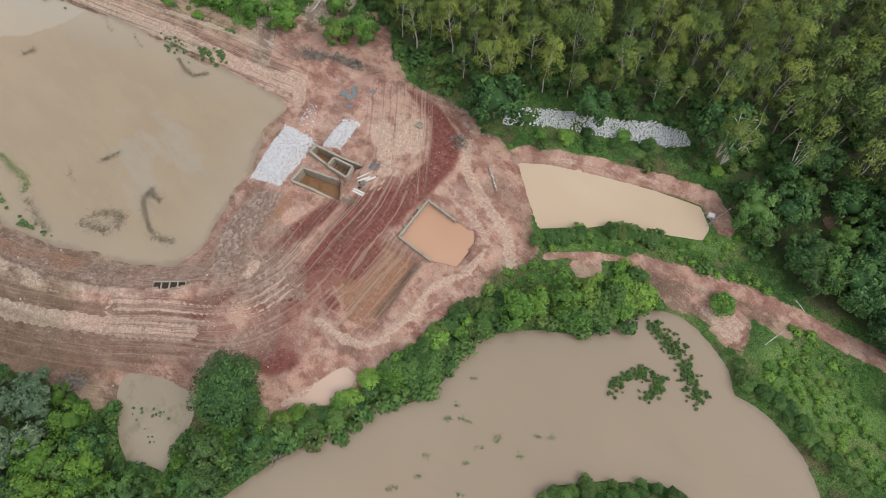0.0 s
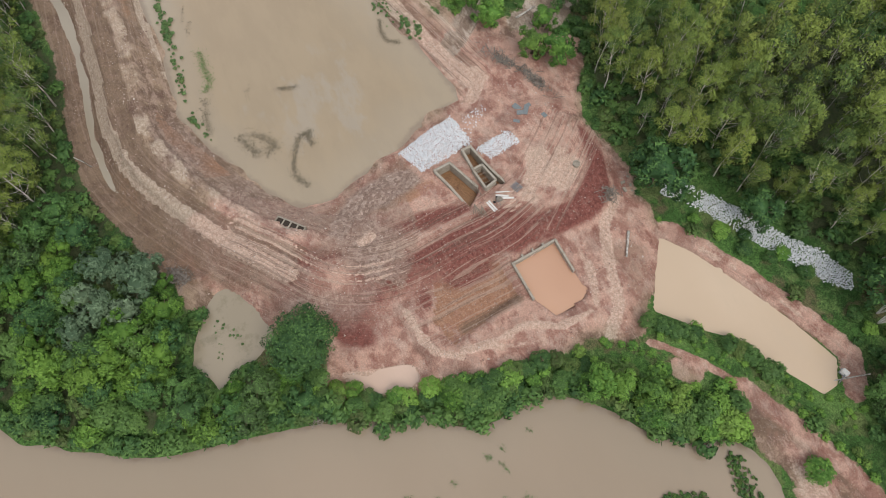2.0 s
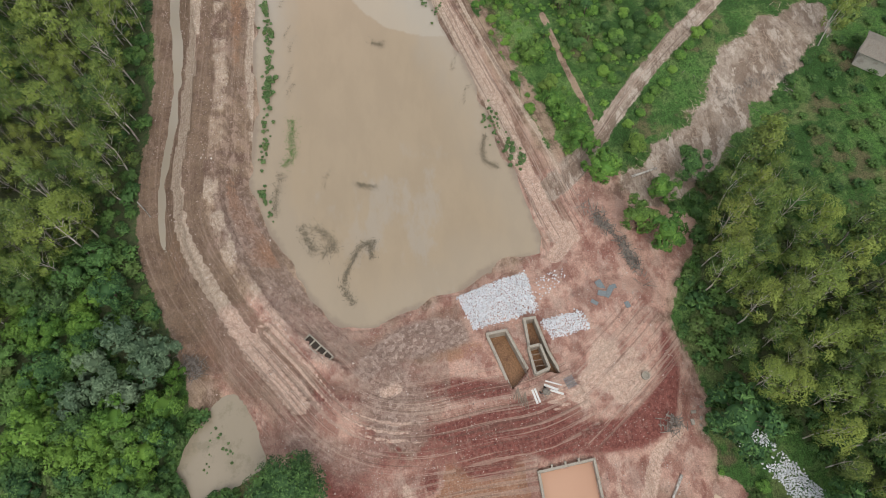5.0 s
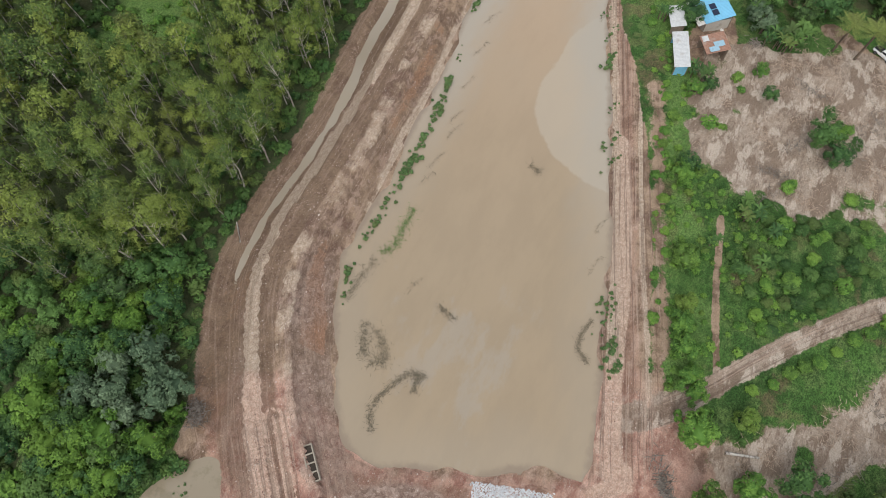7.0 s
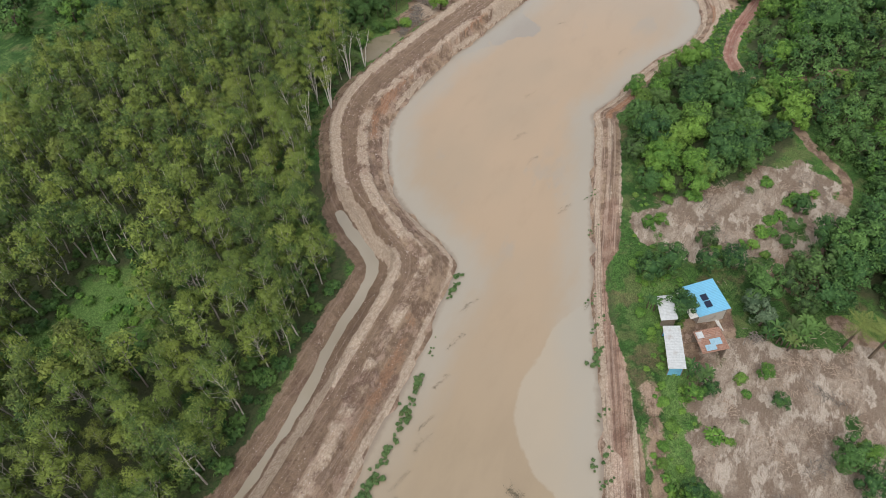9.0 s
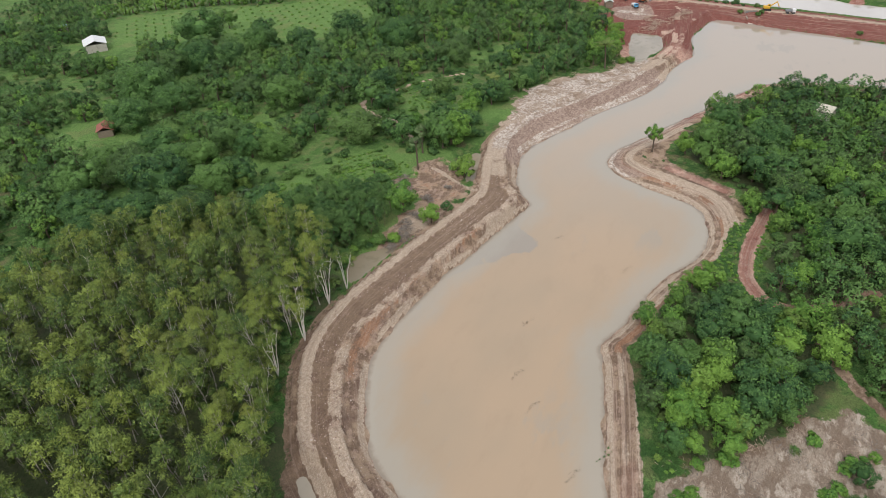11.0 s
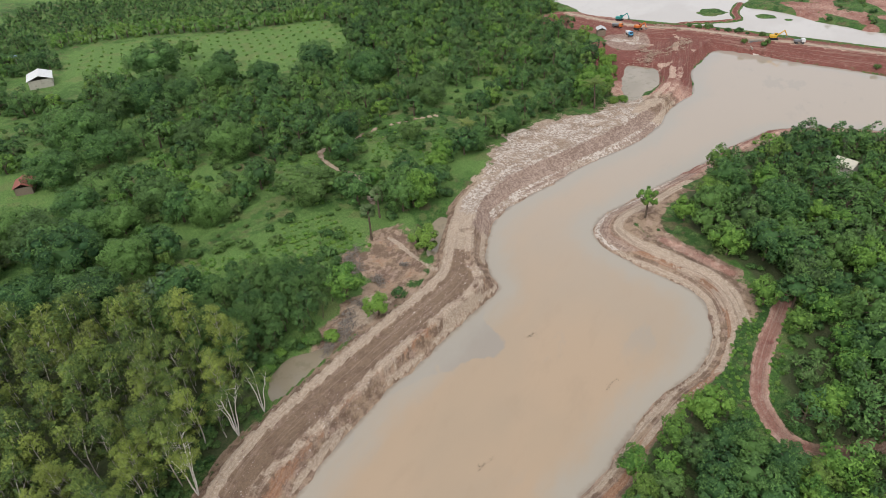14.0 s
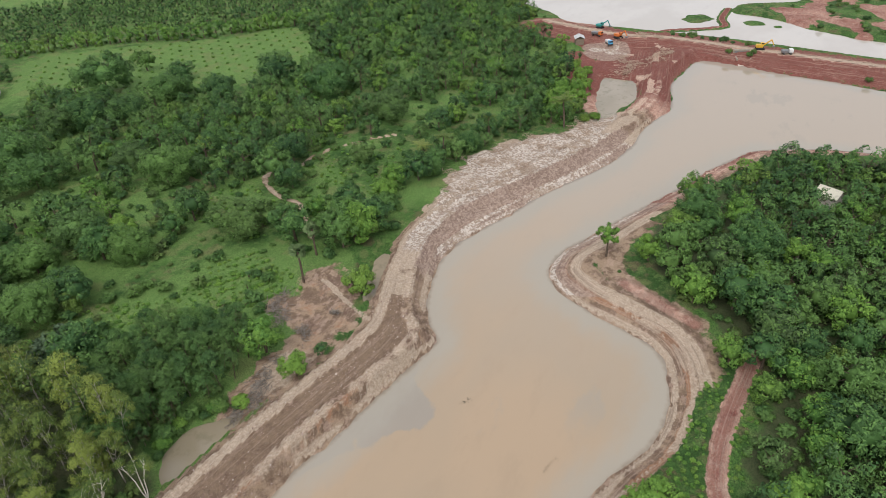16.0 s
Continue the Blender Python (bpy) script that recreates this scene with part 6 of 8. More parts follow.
for x, y in scatter(RIVERSIDE, 2.3, 8, ([(-46, -17), (-40, -16.5), (-37.5, -21), (-38, -27), (-45, -25)],)):
    if math.hypot(x + 27.8, y + 4.6) < 4.4:
        continue
    inland = x < -31 and y > -32 + 0.6 * (x + 40)
    kind = rng.choice((SHRUB_VINE, SHRUB_VINE, VINE_TREE, BROAD, BROAD)) if inland else rng.choice((SHRUB, SHRUB, SHRUB, SHRUB, SHRUB_VINE, BROAD))
    size = rng.uniform(1.0, 1.7) if kind in (SHRUB, SHRUB_VINE) else rng.uniform(0.5, 0.75)
    kind.plant(x, y, size, rng.uniform(0, 6), rng.randrange(9))
joined("bank_scrub", [(x, y, rng.uniform(0.7, 1.3), rng.uniform(0, 6), rng.randrange(9)) for x, y in smooth([(-37, -39.5), (-34, -36), (-31, -33), (-27.5, -28.3), (-24.2, -22), (-22.6, -16), (-21.7, -12), (-20.6, -6.6), (-19, -2.6)], 0.9) + np.array([-0.7, 0])], SHRUB_FAR, "leafy scrub hanging over the river edge")
joined("bank_scrub", [(x, y, rng.uniform(0.5, 0.9), rng.uniform(0, 6), rng.randrange(9)) for x, y in smooth([(-36.5, -14), (-34.2, -16.2), (-31.6, -17), (-29.4, -16), (-27, -14.8), (-27.6, -12.6), (-28.6, -10.4)], 0.8)], SHRUB_FAR, "dark scrub round the small pond")
for x, y in ((-43.9, -19.7), (-41.3, -18.6), (-40.1, -22.9), (-38.8, -20.6), (-39, -26.2), (-43.2, -17.4), (-42.6, -24.5), (-45.5, -22)):
    SILVER.plant(x, y, rng.uniform(0.85, 1.15), rng.uniform(0, 6), rng.randrange(9))
ROUND.plant(-27.8, -4.6, 0.98, 0.3, 0, "large round dense dark green tree by the small pond")

for x, y, s in ((-37.4, -16.9, 0.9), (-36.3, -21.1, 1.1), (-33.6, -25.7, 1.0), (-33.2, -18.4, 0.9), (-36.3, -29.1, 1.1), (-34.8, -23.2, 1.0), (-31.4, -21.5, 0.8)):
    VINE_TREE.plant(x, y, s, rng.uniform(0, 6), rng.randrange(9))

# river bank thicket, pond edges and the strip under the stone line
BANK_LINE = smooth([(-25, -9), (-22.6, -4.5), (-19.4, -1.5), (-17.6, 3), (-17, 6.3), (-15.2, 8.6), (-15, 12.4), (-14.3, 16.5), (-12.6, 20.6), (-9.5, 23.6), (-6, 25.4), (-3.6, 28.6), (-2.2, 32)], 1.25)
for k, (x, y) in enumerate(BANK_LINE):
    for off in (0.0, 1.3):
        big = 0.35 < k / len(BANK_LINE) < 0.5 or k / len(BANK_LINE) > 0.72
        kind = rng.choice((SHRUB_LIGHT, SHRUB_VINE, SHRUB, SHRUB, SHRUB))
        kind.plant(x - off + rng.uniform(-0.5, 0.5), y + off * 0.3 + rng.uniform(-0.5, 0.5), rng.uniform(0.8, 1.15) * (1.35 if big else 1.0), rng.uniform(0, 6), rng.randrange(9))
joined("bank_scrub", [(x + 1.4 + rng.uniform(-0.5, 0.5), y - 0.4 + rng.uniform(-0.5, 0.5), rng.uniform(0.8, 1.3), rng.uniform(0, 6), rng.randrange(9)) for x, y in BANK_LINE], SHRUB_FAR, "green scrub at the foot of the river bank")
for x, y in ((-10.5, 23), (-8.5, 25.5), (-7, 27.2), (-11.5, 21)):
    BROAD_LIGHT.plant(x, y, rng.uniform(0.65, 0.8), rng.uniform(0, 6), rng.randrange(9), "bushy green tree leaning over the river bank")
for x, y in smooth([(-15.4, 29.8), (-13.2, 32), (-12.2, 33.4)], 1.1).tolist() + smooth([(-9.6, 36.2), (-7.6, 37.4), (-5.6, 38.2)], 1.1).tolist():
    SHRUB.plant(x + 0.3, y - 0.4, rng.uniform(0.9, 1.3), rng.uniform(0, 6), rng.randrange(9), "dense dark green bush at the pond edge")
POND_BANK = [(-27.5, 38.2), (-24, 40), (-19, 42.5), (-13, 45.5), (-6, 48), (-2, 49.5), (-8, 51), (-14, 47.8), (-21, 44), (-28, 40.5)]
for x, y in scatter(POND_BANK, 2.3, 31, wet=2.0, clear=0.7):
    rng.choice((SHRUB, SHRUB, SHRUB_LIGHT)).plant(x, y, rng.uniform(0.55, 1.0), rng.uniform(0, 6), rng.randrange(9))
for x, y, s in ((-29.3, 38.6, 1.25), (-20.8, 46.4, 0.85), (-6.5, 52.6, 1.2), (-31, 40.4, 0.6)):
    BROAD.plant(x, y, s, rng.uniform(0, 6), rng.randrange(9), "green tree beside the white stone line")
EAST_BANK = [(-2.5, 36.5), (2, 40.5), (10, 41.5), (19, 38), (30, 30), (22, 28.5), (14.5, 31), (11.5, 32.5), (12, 36), (4, 39.5), (-1, 35)]
joined("bank_scrub", [(x, y, rng.uniform(0.2, 0.55), rng.uniform(0, 6), rng.randrange(9)) for x, y in scatter(EAST_BANK, 1.0, 32, clear=0.45, wet=0.3)], SHRUB_LIGHT_FAR, "bright low scrub on the river bank")
for k, (x, y) in enumerate(smooth([(9.3, 31.6), (12.6, 30.6), (16.3, 30.8), (18.9, 29.5), (22, 29.3), (24.7, 28.9)], 0.9)):
    SHRUB.plant(x + rng.uniform(-0.4, 0.4), y + rng.uniform(-0.4, 0.5), rng.uniform(0.6, 1.0), rng.uniform(0, 6), k, "dark green shrub hanging over the river edge")
for x, y, s in ((-4.7, 51.2, 0.95), (-5.6, 51.8, 0.85), (1.7, 54.2, 0.8)):
    GUM_PALE.plant(x, y, s, rng.uniform(0, 6), rng.randrange(9))
joined("bank_reeds", [(x, y, rng.uniform(0.5, 0.9), rng.uniform(0, 6), rng.randrange(9)) for x, y in scatter(FAR_BANK, 1.2, 33, clear=2, wet=-9)], SHRUB, "dark green scrub on the far river bank")
GUM_EDGE = [(-48, -18.5), (-54, -22), (-62, -22.6), (-75, -22), (-95, -23), (-103, -24.2), (-108, -31), (-117, -37.5), (-128, -43), (-140, -46), (-150, -46), (-152, -56), (-135, -56), (-112, -44), (-100, -34), (-72, -31), (-56, -33), (-46, -30)]
joined("undergrowth", [(x, y, rng.uniform(0.45, 1.1), rng.uniform(0, 6), rng.randrange(9)) for x, y in scatter(GUM_EDGE, 1.9, 34)], SHRUB_FAR, "green undergrowth below the eucalyptus trees")
joined("undergrowth", [(x, y, rng.uniform(0.5, 1.2), rng.uniform(0, 6), rng.randrange(9)) for x, y in scatter([(-49, 40.5), (-41, 38), (-34, 39.5), (-29, 43), (-20, 48.5), (-9, 54), (5, 57), (8, 66), (-12, 62), (-30, 54), (-48, 52), (-62, 55), (-60, 47.5)], 2.0, 35)], SHRUB_FAR, "dark undergrowth at the foot of the wood")
joined("glade_scrub", [(x, y, rng.uniform(0.3, 0.9), rng.uniform(0, 6), rng.randrange(9)) for x, y in scatter(GLADE, 1.5, 68) if rng.random() < 0.45], SHRUB_LIGHT_FAR, "leafy scrub in a forest glade")
joined("undergrowth", [(x, y, rng.uniform(0.5, 1.1), rng.uniform(0, 6), rng.randrange(9)) for x, y in scatter([(-97, -62), (-100, -45), (-90, -37), (-76, -39), (-68, -52), (-80, -62)], 1.9, 69, (GLADE,))], SHRUB_FAR, "green undergrowth round the forest glade")
joined("meadow_scrub", [(x, y, rng.uniform(0.15, 0.5), rng.uniform(0, 6), rng.randrange(9)) for x, y in scatter(CLEARING, 0.95, 36) + scatter(LAWN, 1.5, 66) + scatter(OPEN_PATCH, 1.6, 67) if rng.random() < 0.1 + 0.9 * lattice(np.array([x]), np.array([y]), 6, 5)[0]], SHRUB_LIGHT_FAR, "tufts of bright scrub in the meadow")
rows = []
for k in range(8):
    u = k / 7
    rows += [(x + rng.uniform(-0.3, 0.3), y + rng.uniform(-0.3, 0.3), rng.uniform(0.2, 0.5), rng.uniform(0, 6), rng.randrange(9)) for x, y in smooth([(-192.5 + 8.9 * u, -72.9 + 13 * u), (-196.6 + 9.1 * u, -69.5 + 12.1 * u), (-200.7 + 9.4 * u, -66.1 + 11.2 * u)], 0.9)]
joined("crop_rows", rows, SHRUB_LIGHT_FAR, "uneven rows of bright green crop plants")
joined("savanna_scrub", [(x, y, rng.uniform(0.5, 1.5), rng.uniform(0, 6), rng.randrange(9)) for x, y in scatter(SAVANNA, 3.4, 37, (HUT_LAWN, FARM_LAWN)) if rng.random() < 0.5], SHRUB_FAR, "scattered scrub between the trees")
joined("orchard_saplings", [(x, y, rng.uniform(0.4, 0.65), 0.0, rng.randrange(9)) for x, y in scatter(ORCHARD, 5.2, 38, rows=0.85)], SHRUB_LIGHT_FAR, "rows of young trees in a green orchard")
# young dark saplings beside the dike
for x, y in scatter([(-150, -51), (-156, -50.5), (-166, -52), (-170, -60), (-160, -66), (-152, -60)], 2.4, 39):
    GUM_YOUNG.plant(x, y, rng.uniform(0.6, 0.95), rng.uniform(0, 6), rng.randrange(9))
for x, y, s, kind, label in ((-174.2, -40.2, 0.95, BROAD_LIGHT, "bright green bush against the dike"), (-177, -48, 1.45, BROAD_LIGHT, "light green tree by the felled timber"), (-179.5, -39.2, 0.42, BROAD, "small dark sapling on the dike edge"),
                             (-196.5, -42.2, 1.15, BROAD_LIGHT, "green tree between a ditch and the dike"), (-245.6, 7.5, 1.3, BROAD_LIGHT, "tall light green tree at the head of the spit"), (-221.5, 2.6, 1.1, BROAD_LIGHT, "light green tree beside the spit track"), (-218.6, 6.6, 1.0, BROAD, "dark green tree beside the spit track"), (-216.5, -1.5, 0.35, SHRUB, "small bush on the spit"),
                             (-198.5, 17.5, 1.0, BROAD_LIGHT, "bright green spreading tree beside the red road"), (-193, 22.5, 0.9, BROAD_LIGHT, "bright green tree beside the red road"), (-206, -88, 1.3, BROAD, "round tree in the meadow")):
    kind.plant(x, y, s, rng.uniform(0, 6), rng.randrange(9), label)
for x, y in smooth([(-158, 3.6), (-150, 6.6), (-142, 9.4), (-135.5, 13), (-137, 18)], 3.1):
    BROAD_LIGHT.plant(x + rng.uniform(-0.6, 0.6), y + rng.uniform(-0.6, 0.6), rng.uniform(0.6, 0.85), rng.uniform(0, 6), rng.randrange(9), "bright green feathery tree on the reservoir bank")
for x, y, s in ((-124.4, 33.6, 1.05), (-129.7, 38.0, 1.15), (-131.6, 35.2, 0.9), (-133.9, 40.5, 1.1), (-139.3, 42.2, 1.1), (-127, 37.0, 1.0), (-121.5, 31.0, 0.7)):
    BROAD.plant(x, y, s, rng.uniform(0, 6), rng.randrange(9), "leafy mango tree beside the farm lane")
for x, y, s in ((4.3, 49.3, 1.0), (13.5, 46.5, 1.1), (3.9, 56.6, 0.9), (8.5, 46.5, 0.85)):
    BROAD.plant(x, y, s, rng.uniform(0, 6), rng.randrange(9), "large dark green tree by the river path")
LONE = Kind("broadleaf_tree", "tree", "lone light green tree with a bare trunk on the spit", [broadleaf(64, 1.75, 6.6, 13, 1500, 1.0, 0.19, 0.25, loose=0.15)], BARK_BROWN, LEAF_LIGHT, "broadleaf wood")
LONE.plant(-220.3, -4.6, 1.15, 0.7, 0)
ROUND.plant(-257, -46, 0.85, 0.3, 0, "round dense dark green tree behind the flat")
for x, y in ((-282.5, -23.4), (-285, -21.4)):
    SHRUB_VINE.plant(x, y, 1.5, x, 1, "yellow-green bush beside the side pond")
SHRUB_LIGHT.plant(4.6, 35.9, 1.3, 0.4, 1, "bright green bush on the bare river path")
# right bank: hedge, scrub garden, bushes in the fields
for x, y, s, kind in ((-64, 30.6, 0.62, BROAD_LIGHT), (-67, 29.6, 0.66, BROAD_LIGHT), (-69.5, 28.6, 0.6, BROAD_LIGHT), (-72, 28.5, 0.5, BROAD_LIGHT), (-77, 27.2, 0.72, BROAD_LIGHT), (-62.6, 31.6, 0.5, BROAD_LIGHT), (-88.2, 24.3, 0.62, BROAD_LIGHT), (-90, 24.6, 0.5, BROAD),
                      (-58.8, 32.6, 0.95, BROAD_LIGHT), (-62, 37, 0.55, BROAD_LIGHT), (-58, 42.6, 0.72, BROAD), (-52.5, 35.2, 0.85, BROAD_LIGHT), (-50, 37.6, 0.95, BROAD_LIGHT), (-55.6, 38.6, 0.7, BROAD_LIGHT),
                      (-99.5, 39, 0.72, BROAD), (-97.5, 40.8, 0.6, BROAD), (-101, 40.8, 0.55, BROAD_LIGHT), (-107.6, 30, 0.42, BROAD_LIGHT), (-104.2, 31.8, 0.38, BROAD), (-101.8, 22.8, 0.5, BROAD_LIGHT), (-103, 24.4, 0.4, BROAD),
                      (-117.4, 14.6, 0.72, BROAD), (-120, 16.8, 0.85, BROAD), (-113.4, 19.6, 0.72, BROAD), (-117, 27.6, 0.85, SILVER), (-119.6, 28, 0.9, BROAD), (-115, 28.8, 0.9, SILVER), (-123.5, 24.6, 0.7, BROAD), (-122, 21.5, 0.6, BROAD),
                      (-126, 20.4, 0.5, BROAD), (-137.8, 31.8, 0.55, BROAD), (-133, 31, 0.5, BROAD), (-130, 30.5, 0.4, BROAD), (-126.6, 12.6, 0.5, BROAD_LIGHT), (-128, 14, 0.45, BROAD_LIGHT), (-121, 36, 0.9, BROAD), (-125, 38.4, 0.95, BROAD),
                      (-130, 41, 1.0, BROAD), (-119, 33.2, 0.6, BROAD), (-135, 44, 1.0, BROAD)):
    kind.plant(x, y, s, rng.uniform(0, 6), rng.randrange(9), "green bushy tree at the field edge" if kind is not SILVER else "grey-green feathery tree beside the house")
GARDEN = [(-70, 35), (-77, 31.5), (-88, 30.5), (-93.5, 44), (-84, 48.5), (-74.5, 40.5)]
for x, y in scatter(GARDEN, 1.9, 41):
    rng.choice((SHRUB, SHRUB_LIGHT, SHRUB)).plant(x, y, rng.uniform(0.4, 1.0), rng.uniform(0, 6), rng.randrange(9), "leafy garden shrub among bananas")
for x, y in smooth([(-65.5, 37.4), (-70, 41.6), (-75, 46), (-80, 51.5)], 1.9):
    SHRUB_LIGHT.plant(x + rng.uniform(-0.4, 0.4), y + rng.uniform(-0.4, 0.4), rng.uniform(0.6, 1.0), rng.uniform(0, 6), rng.randrange(9), "bright shrub in the hedge along the dirt road")
for x, y in smooth([(-69, 26), (-80, 23.6), (-92, 21.5), (-104, 18.3), (-114, 14.8), (-124, 11)], 2.4):
    SHRUB_LIGHT.plant(x + rng.uniform(-0.5, 0.5), y + rng.uniform(-1.2, 1.4), rng.uniform(0.3, 0.75), rng.uniform(0, 6), rng.randrange(9), "low bright shrub on the grass strip")
joined("orchard_bushes", [(x, y, rng.uniform(0.5, 0.85), 0.0, rng.randrange(9)) for x, y in scatter(ORCHARD_EAST, 2.6, 43, rows=0.8)], SHRUB_FAR, "rows of dark orchard bushes in grass")
RIGHT_BANK = [(-60, 28), (-66, 27), (-80, 23), (-100, 18.5), (-118, 13), (-131, 9.5), (-141, 8), (-150, 5), (-146, 10), (-133, 12), (-122, 18), (-118, 25), (-112, 24), (-100, 23), (-92, 26), (-84, 36), (-76, 42), (-66, 33)]
joined("bank_weeds", [(x, y, rng.uniform(0.15, 0.55), rng.uniform(0, 6), rng.randrange(9)) for x, y in scatter(RIGHT_BANK, 1.15, 51, clear=0.6) if rng.random() < 0.25 + 0.8 * lattice(np.array([x]), np.array([y]), 5, 3)[0]], SHRUB_LIGHT_FAR, "rank bright green weeds on the reservoir bank")
ROAD_EDGE = [(-166, 14), (-174, 11.5), (-186, 12.5), (-196, 13.5), (-206, 16), (-206, 24), (-195, 23.5), (-180, 20.5), (-172, 19.5), (-160, 24)]
joined("bank_weeds", [(x, y, rng.uniform(0.12, 0.42), rng.uniform(0, 6), rng.randrange(9)) for x, y in scatter(ROAD_EDGE, 1.0, 52, clear=0.5)], SHRUB_LIGHT_FAR, "bright green scrub beside the red road")
FIELD_GREENS = ((-133.4, 14.6), (-135.5, 17), (-125.6, 22.4), (-128, 26), (-131.6, 27.6), (-139, 31), (-141, 32.4), (-136, 29.8), (-134, 28.6), (-127, 28), (-143, 27), (-92, 36), (-98, 27), (-105, 27.6), (-101, 40), (-95, 52), (-108, 50))
joined("field_bushes", [(x + rng.gauss(0, 0.6), y + rng.gauss(0, 0.6), rng.uniform(0.4, 1.0), rng.uniform(0, 6), rng.randrange(9)) for x, y in FIELD_GREENS for k in range(3)], SHRUB_LIGHT_FAR, "small green bushes standing in the field")
STONE_LINE = [(-31, 38), (-30, 44), (-20, 51), (-8, 56), (-3, 53), (-5, 48.5), (-17.5, 43), (-26, 37)]
NEAR_GROUND = [(-62, -30), (-36, -34), (-20, -14), (-12, 8), (2, 36), (6, 44), (4, 58), (-50, 58), (-62, 34)]
around = scatter(NEAR_GROUND, 1.6, 53, (ORCHARD_EAST, LUSH[3], STONE_LINE), 0.4, 0.5)
joined("undergrowth", [(x, y, rng.uniform(0.3, 0.9), rng.uniform(0, 6), rng.randrange(9)) for x, y in around if x < -27 or y > 38], SHRUB_FAR, "tangled green undergrowth round the works")
joined("bank_weeds", [(x, y, rng.uniform(0.3, 0.8), rng.uniform(0, 6), rng.randrange(9)) for x, y in around if not (x < -27 or y > 38)], SHRUB_LIGHT_FAR, "bright green weeds along the river bank")
joined("undergrowth", [(x, y, rng.uniform(0.4, 1.0), rng.uniform(0, 6), rng.randrange(9)) for x, y in scatter(NORTH_WOOD, 1.9, 57)], SHRUB_FAR, "dark undergrowth below the shore trees")
joined("undergrowth", [(x, y, rng.uniform(0.6, 1.3), rng.uniform(0, 6), rng.randrange(9)) for x, y in scatter(NORTH_WOOD_B, 3.0, 58)], SHRUB_FAR, "dark undergrowth beyond the red road")
joined("lawn_weeds", [(x, y, rng.uniform(0.12, 0.4), rng.uniform(0, 6), rng.randrange(9)) for x, y in scatter(LUSH[3], 1.0, 54, (), 0.4, 0.5)], SHRUB_LIGHT_FAR, "bright rank grass tufts by the river path")
joined("lakeside_scrub", [(x, y, rng.uniform(0.6, 1.6), rng.uniform(0, 6), rng.randrange(9)) for x, y in scatter(FAR_LAND, 7.0, 56, clear=0.6, wet=0.5)], SHRUB_FAR, "scattered scrub on the far lake shore")
joined("plantation_edge", [(x + rng.uniform(-1, 1), y + rng.uniform(-1, 1), rng.uniform(1.1, 1.6), rng.uniform(0, 6), rng.randrange(9)) for x, y in smooth([(-285, -250), (-305, -232), (-328, -192), (-345, -172), (-357, -158)], 4.2)], LEAFY_FAR, "row of tall leafy trees along the plantation edge")
for x, y, s in ((-288, -27, 1.0), (-293, -29, 1.1), (-297, -27.5, 0.8), (-302, -31, 1.1), (-306, -29, 0.9), (-312, -32, 1.0), (-318, -31, 0.8), (-299, -34, 1.2), (-290, -33, 1.1), (-322, -36, 0.9)):
    BROAD_LIGHT.plant(x, y, s, rng.uniform(0, 6), rng.randrange(9), "green tree beside the shallow side pond")


# ---- building helpers ----
def block(bm, size, m=None, bevel=0.0):
    """A box with worn edges, centred, moved by m."""
    made = bmesh.ops.create_cube(bm, size=1.0)["verts"]
    bmesh.ops.scale(bm, vec=size, verts=made)
    if bevel:
        edges = list({e for v in made for e in v.link_edges})
        made = list({v for f in bmesh.ops.bevel(bm, geom=edges, offset=bevel, segments=1, affect="EDGES")["faces"] for v in f.verts} | {v for v in made if v.is_valid})
    if m is not None:
        bmesh.ops.transform(bm, matrix=m, verts=made)
    return made


def rod(bm, a, b, r0, r1=None, sides=8):
    a, b = Vector(a), Vector(b)
    m = Matrix.Translation((a + b) / 2) @ (b - a).to_track_quat("Z", "Y").to_matrix().to_4x4()
    bmesh.ops.create_cone(bm, cap_ends=True, segments=sides, radius1=r0, radius2=r0 if r1 is None else r1, depth=(b - a).length, matrix=m)


def part(name, bm, material, parent=None, label=""):
    me = bpy.data.meshes.new(name)
    bm.to_mesh(me)
    bm.free()
    me.materials.append(material)
    ob = new(name, me)
    if parent:
        ob.parent = parent
    if label:
        ob["label"] = label
    return ob


def boxes(*items, bevel=0.0):
    """A bmesh of boxes: (size, place, turn about z in degrees)."""
    bm = bmesh.new()
    for size, at, turn in items:
        block(bm, size, pose(*at, 0, 0, turn), bevel)
    return bm


def base(name, x, y, turn=0.0, label="", category="", group="", z=None):
    root = new(name)
    root.matrix_world = pose(x, y, ground_at(x, y) if z is None else z, 0, 0, turn)
    return tagged(root, label, category, group)


def wall_between(bm, a, b, z0, z1, z2, thick):
    """An upright wall from plan point a to b, its top falling from z1 to z2."""
    a, b = np.array(a, float), np.array(b, float)
    d = (b - a) / np.linalg.norm(b - a)
    n = np.array([-d[1], d[0]]) * thick / 2
    v = [bm.verts.new((*(p + s * n), z)) for p, top in ((a, z1), (b, z2)) for s in (-1, 1) for z in (z0, top)]
    for f in ((0, 1, 3, 2), (4, 6, 7, 5), (0, 4, 5, 1), (2, 3, 7, 6), (1, 5, 7, 3), (0, 2, 6, 4)):
        bm.faces.new([v[i] for i in f])


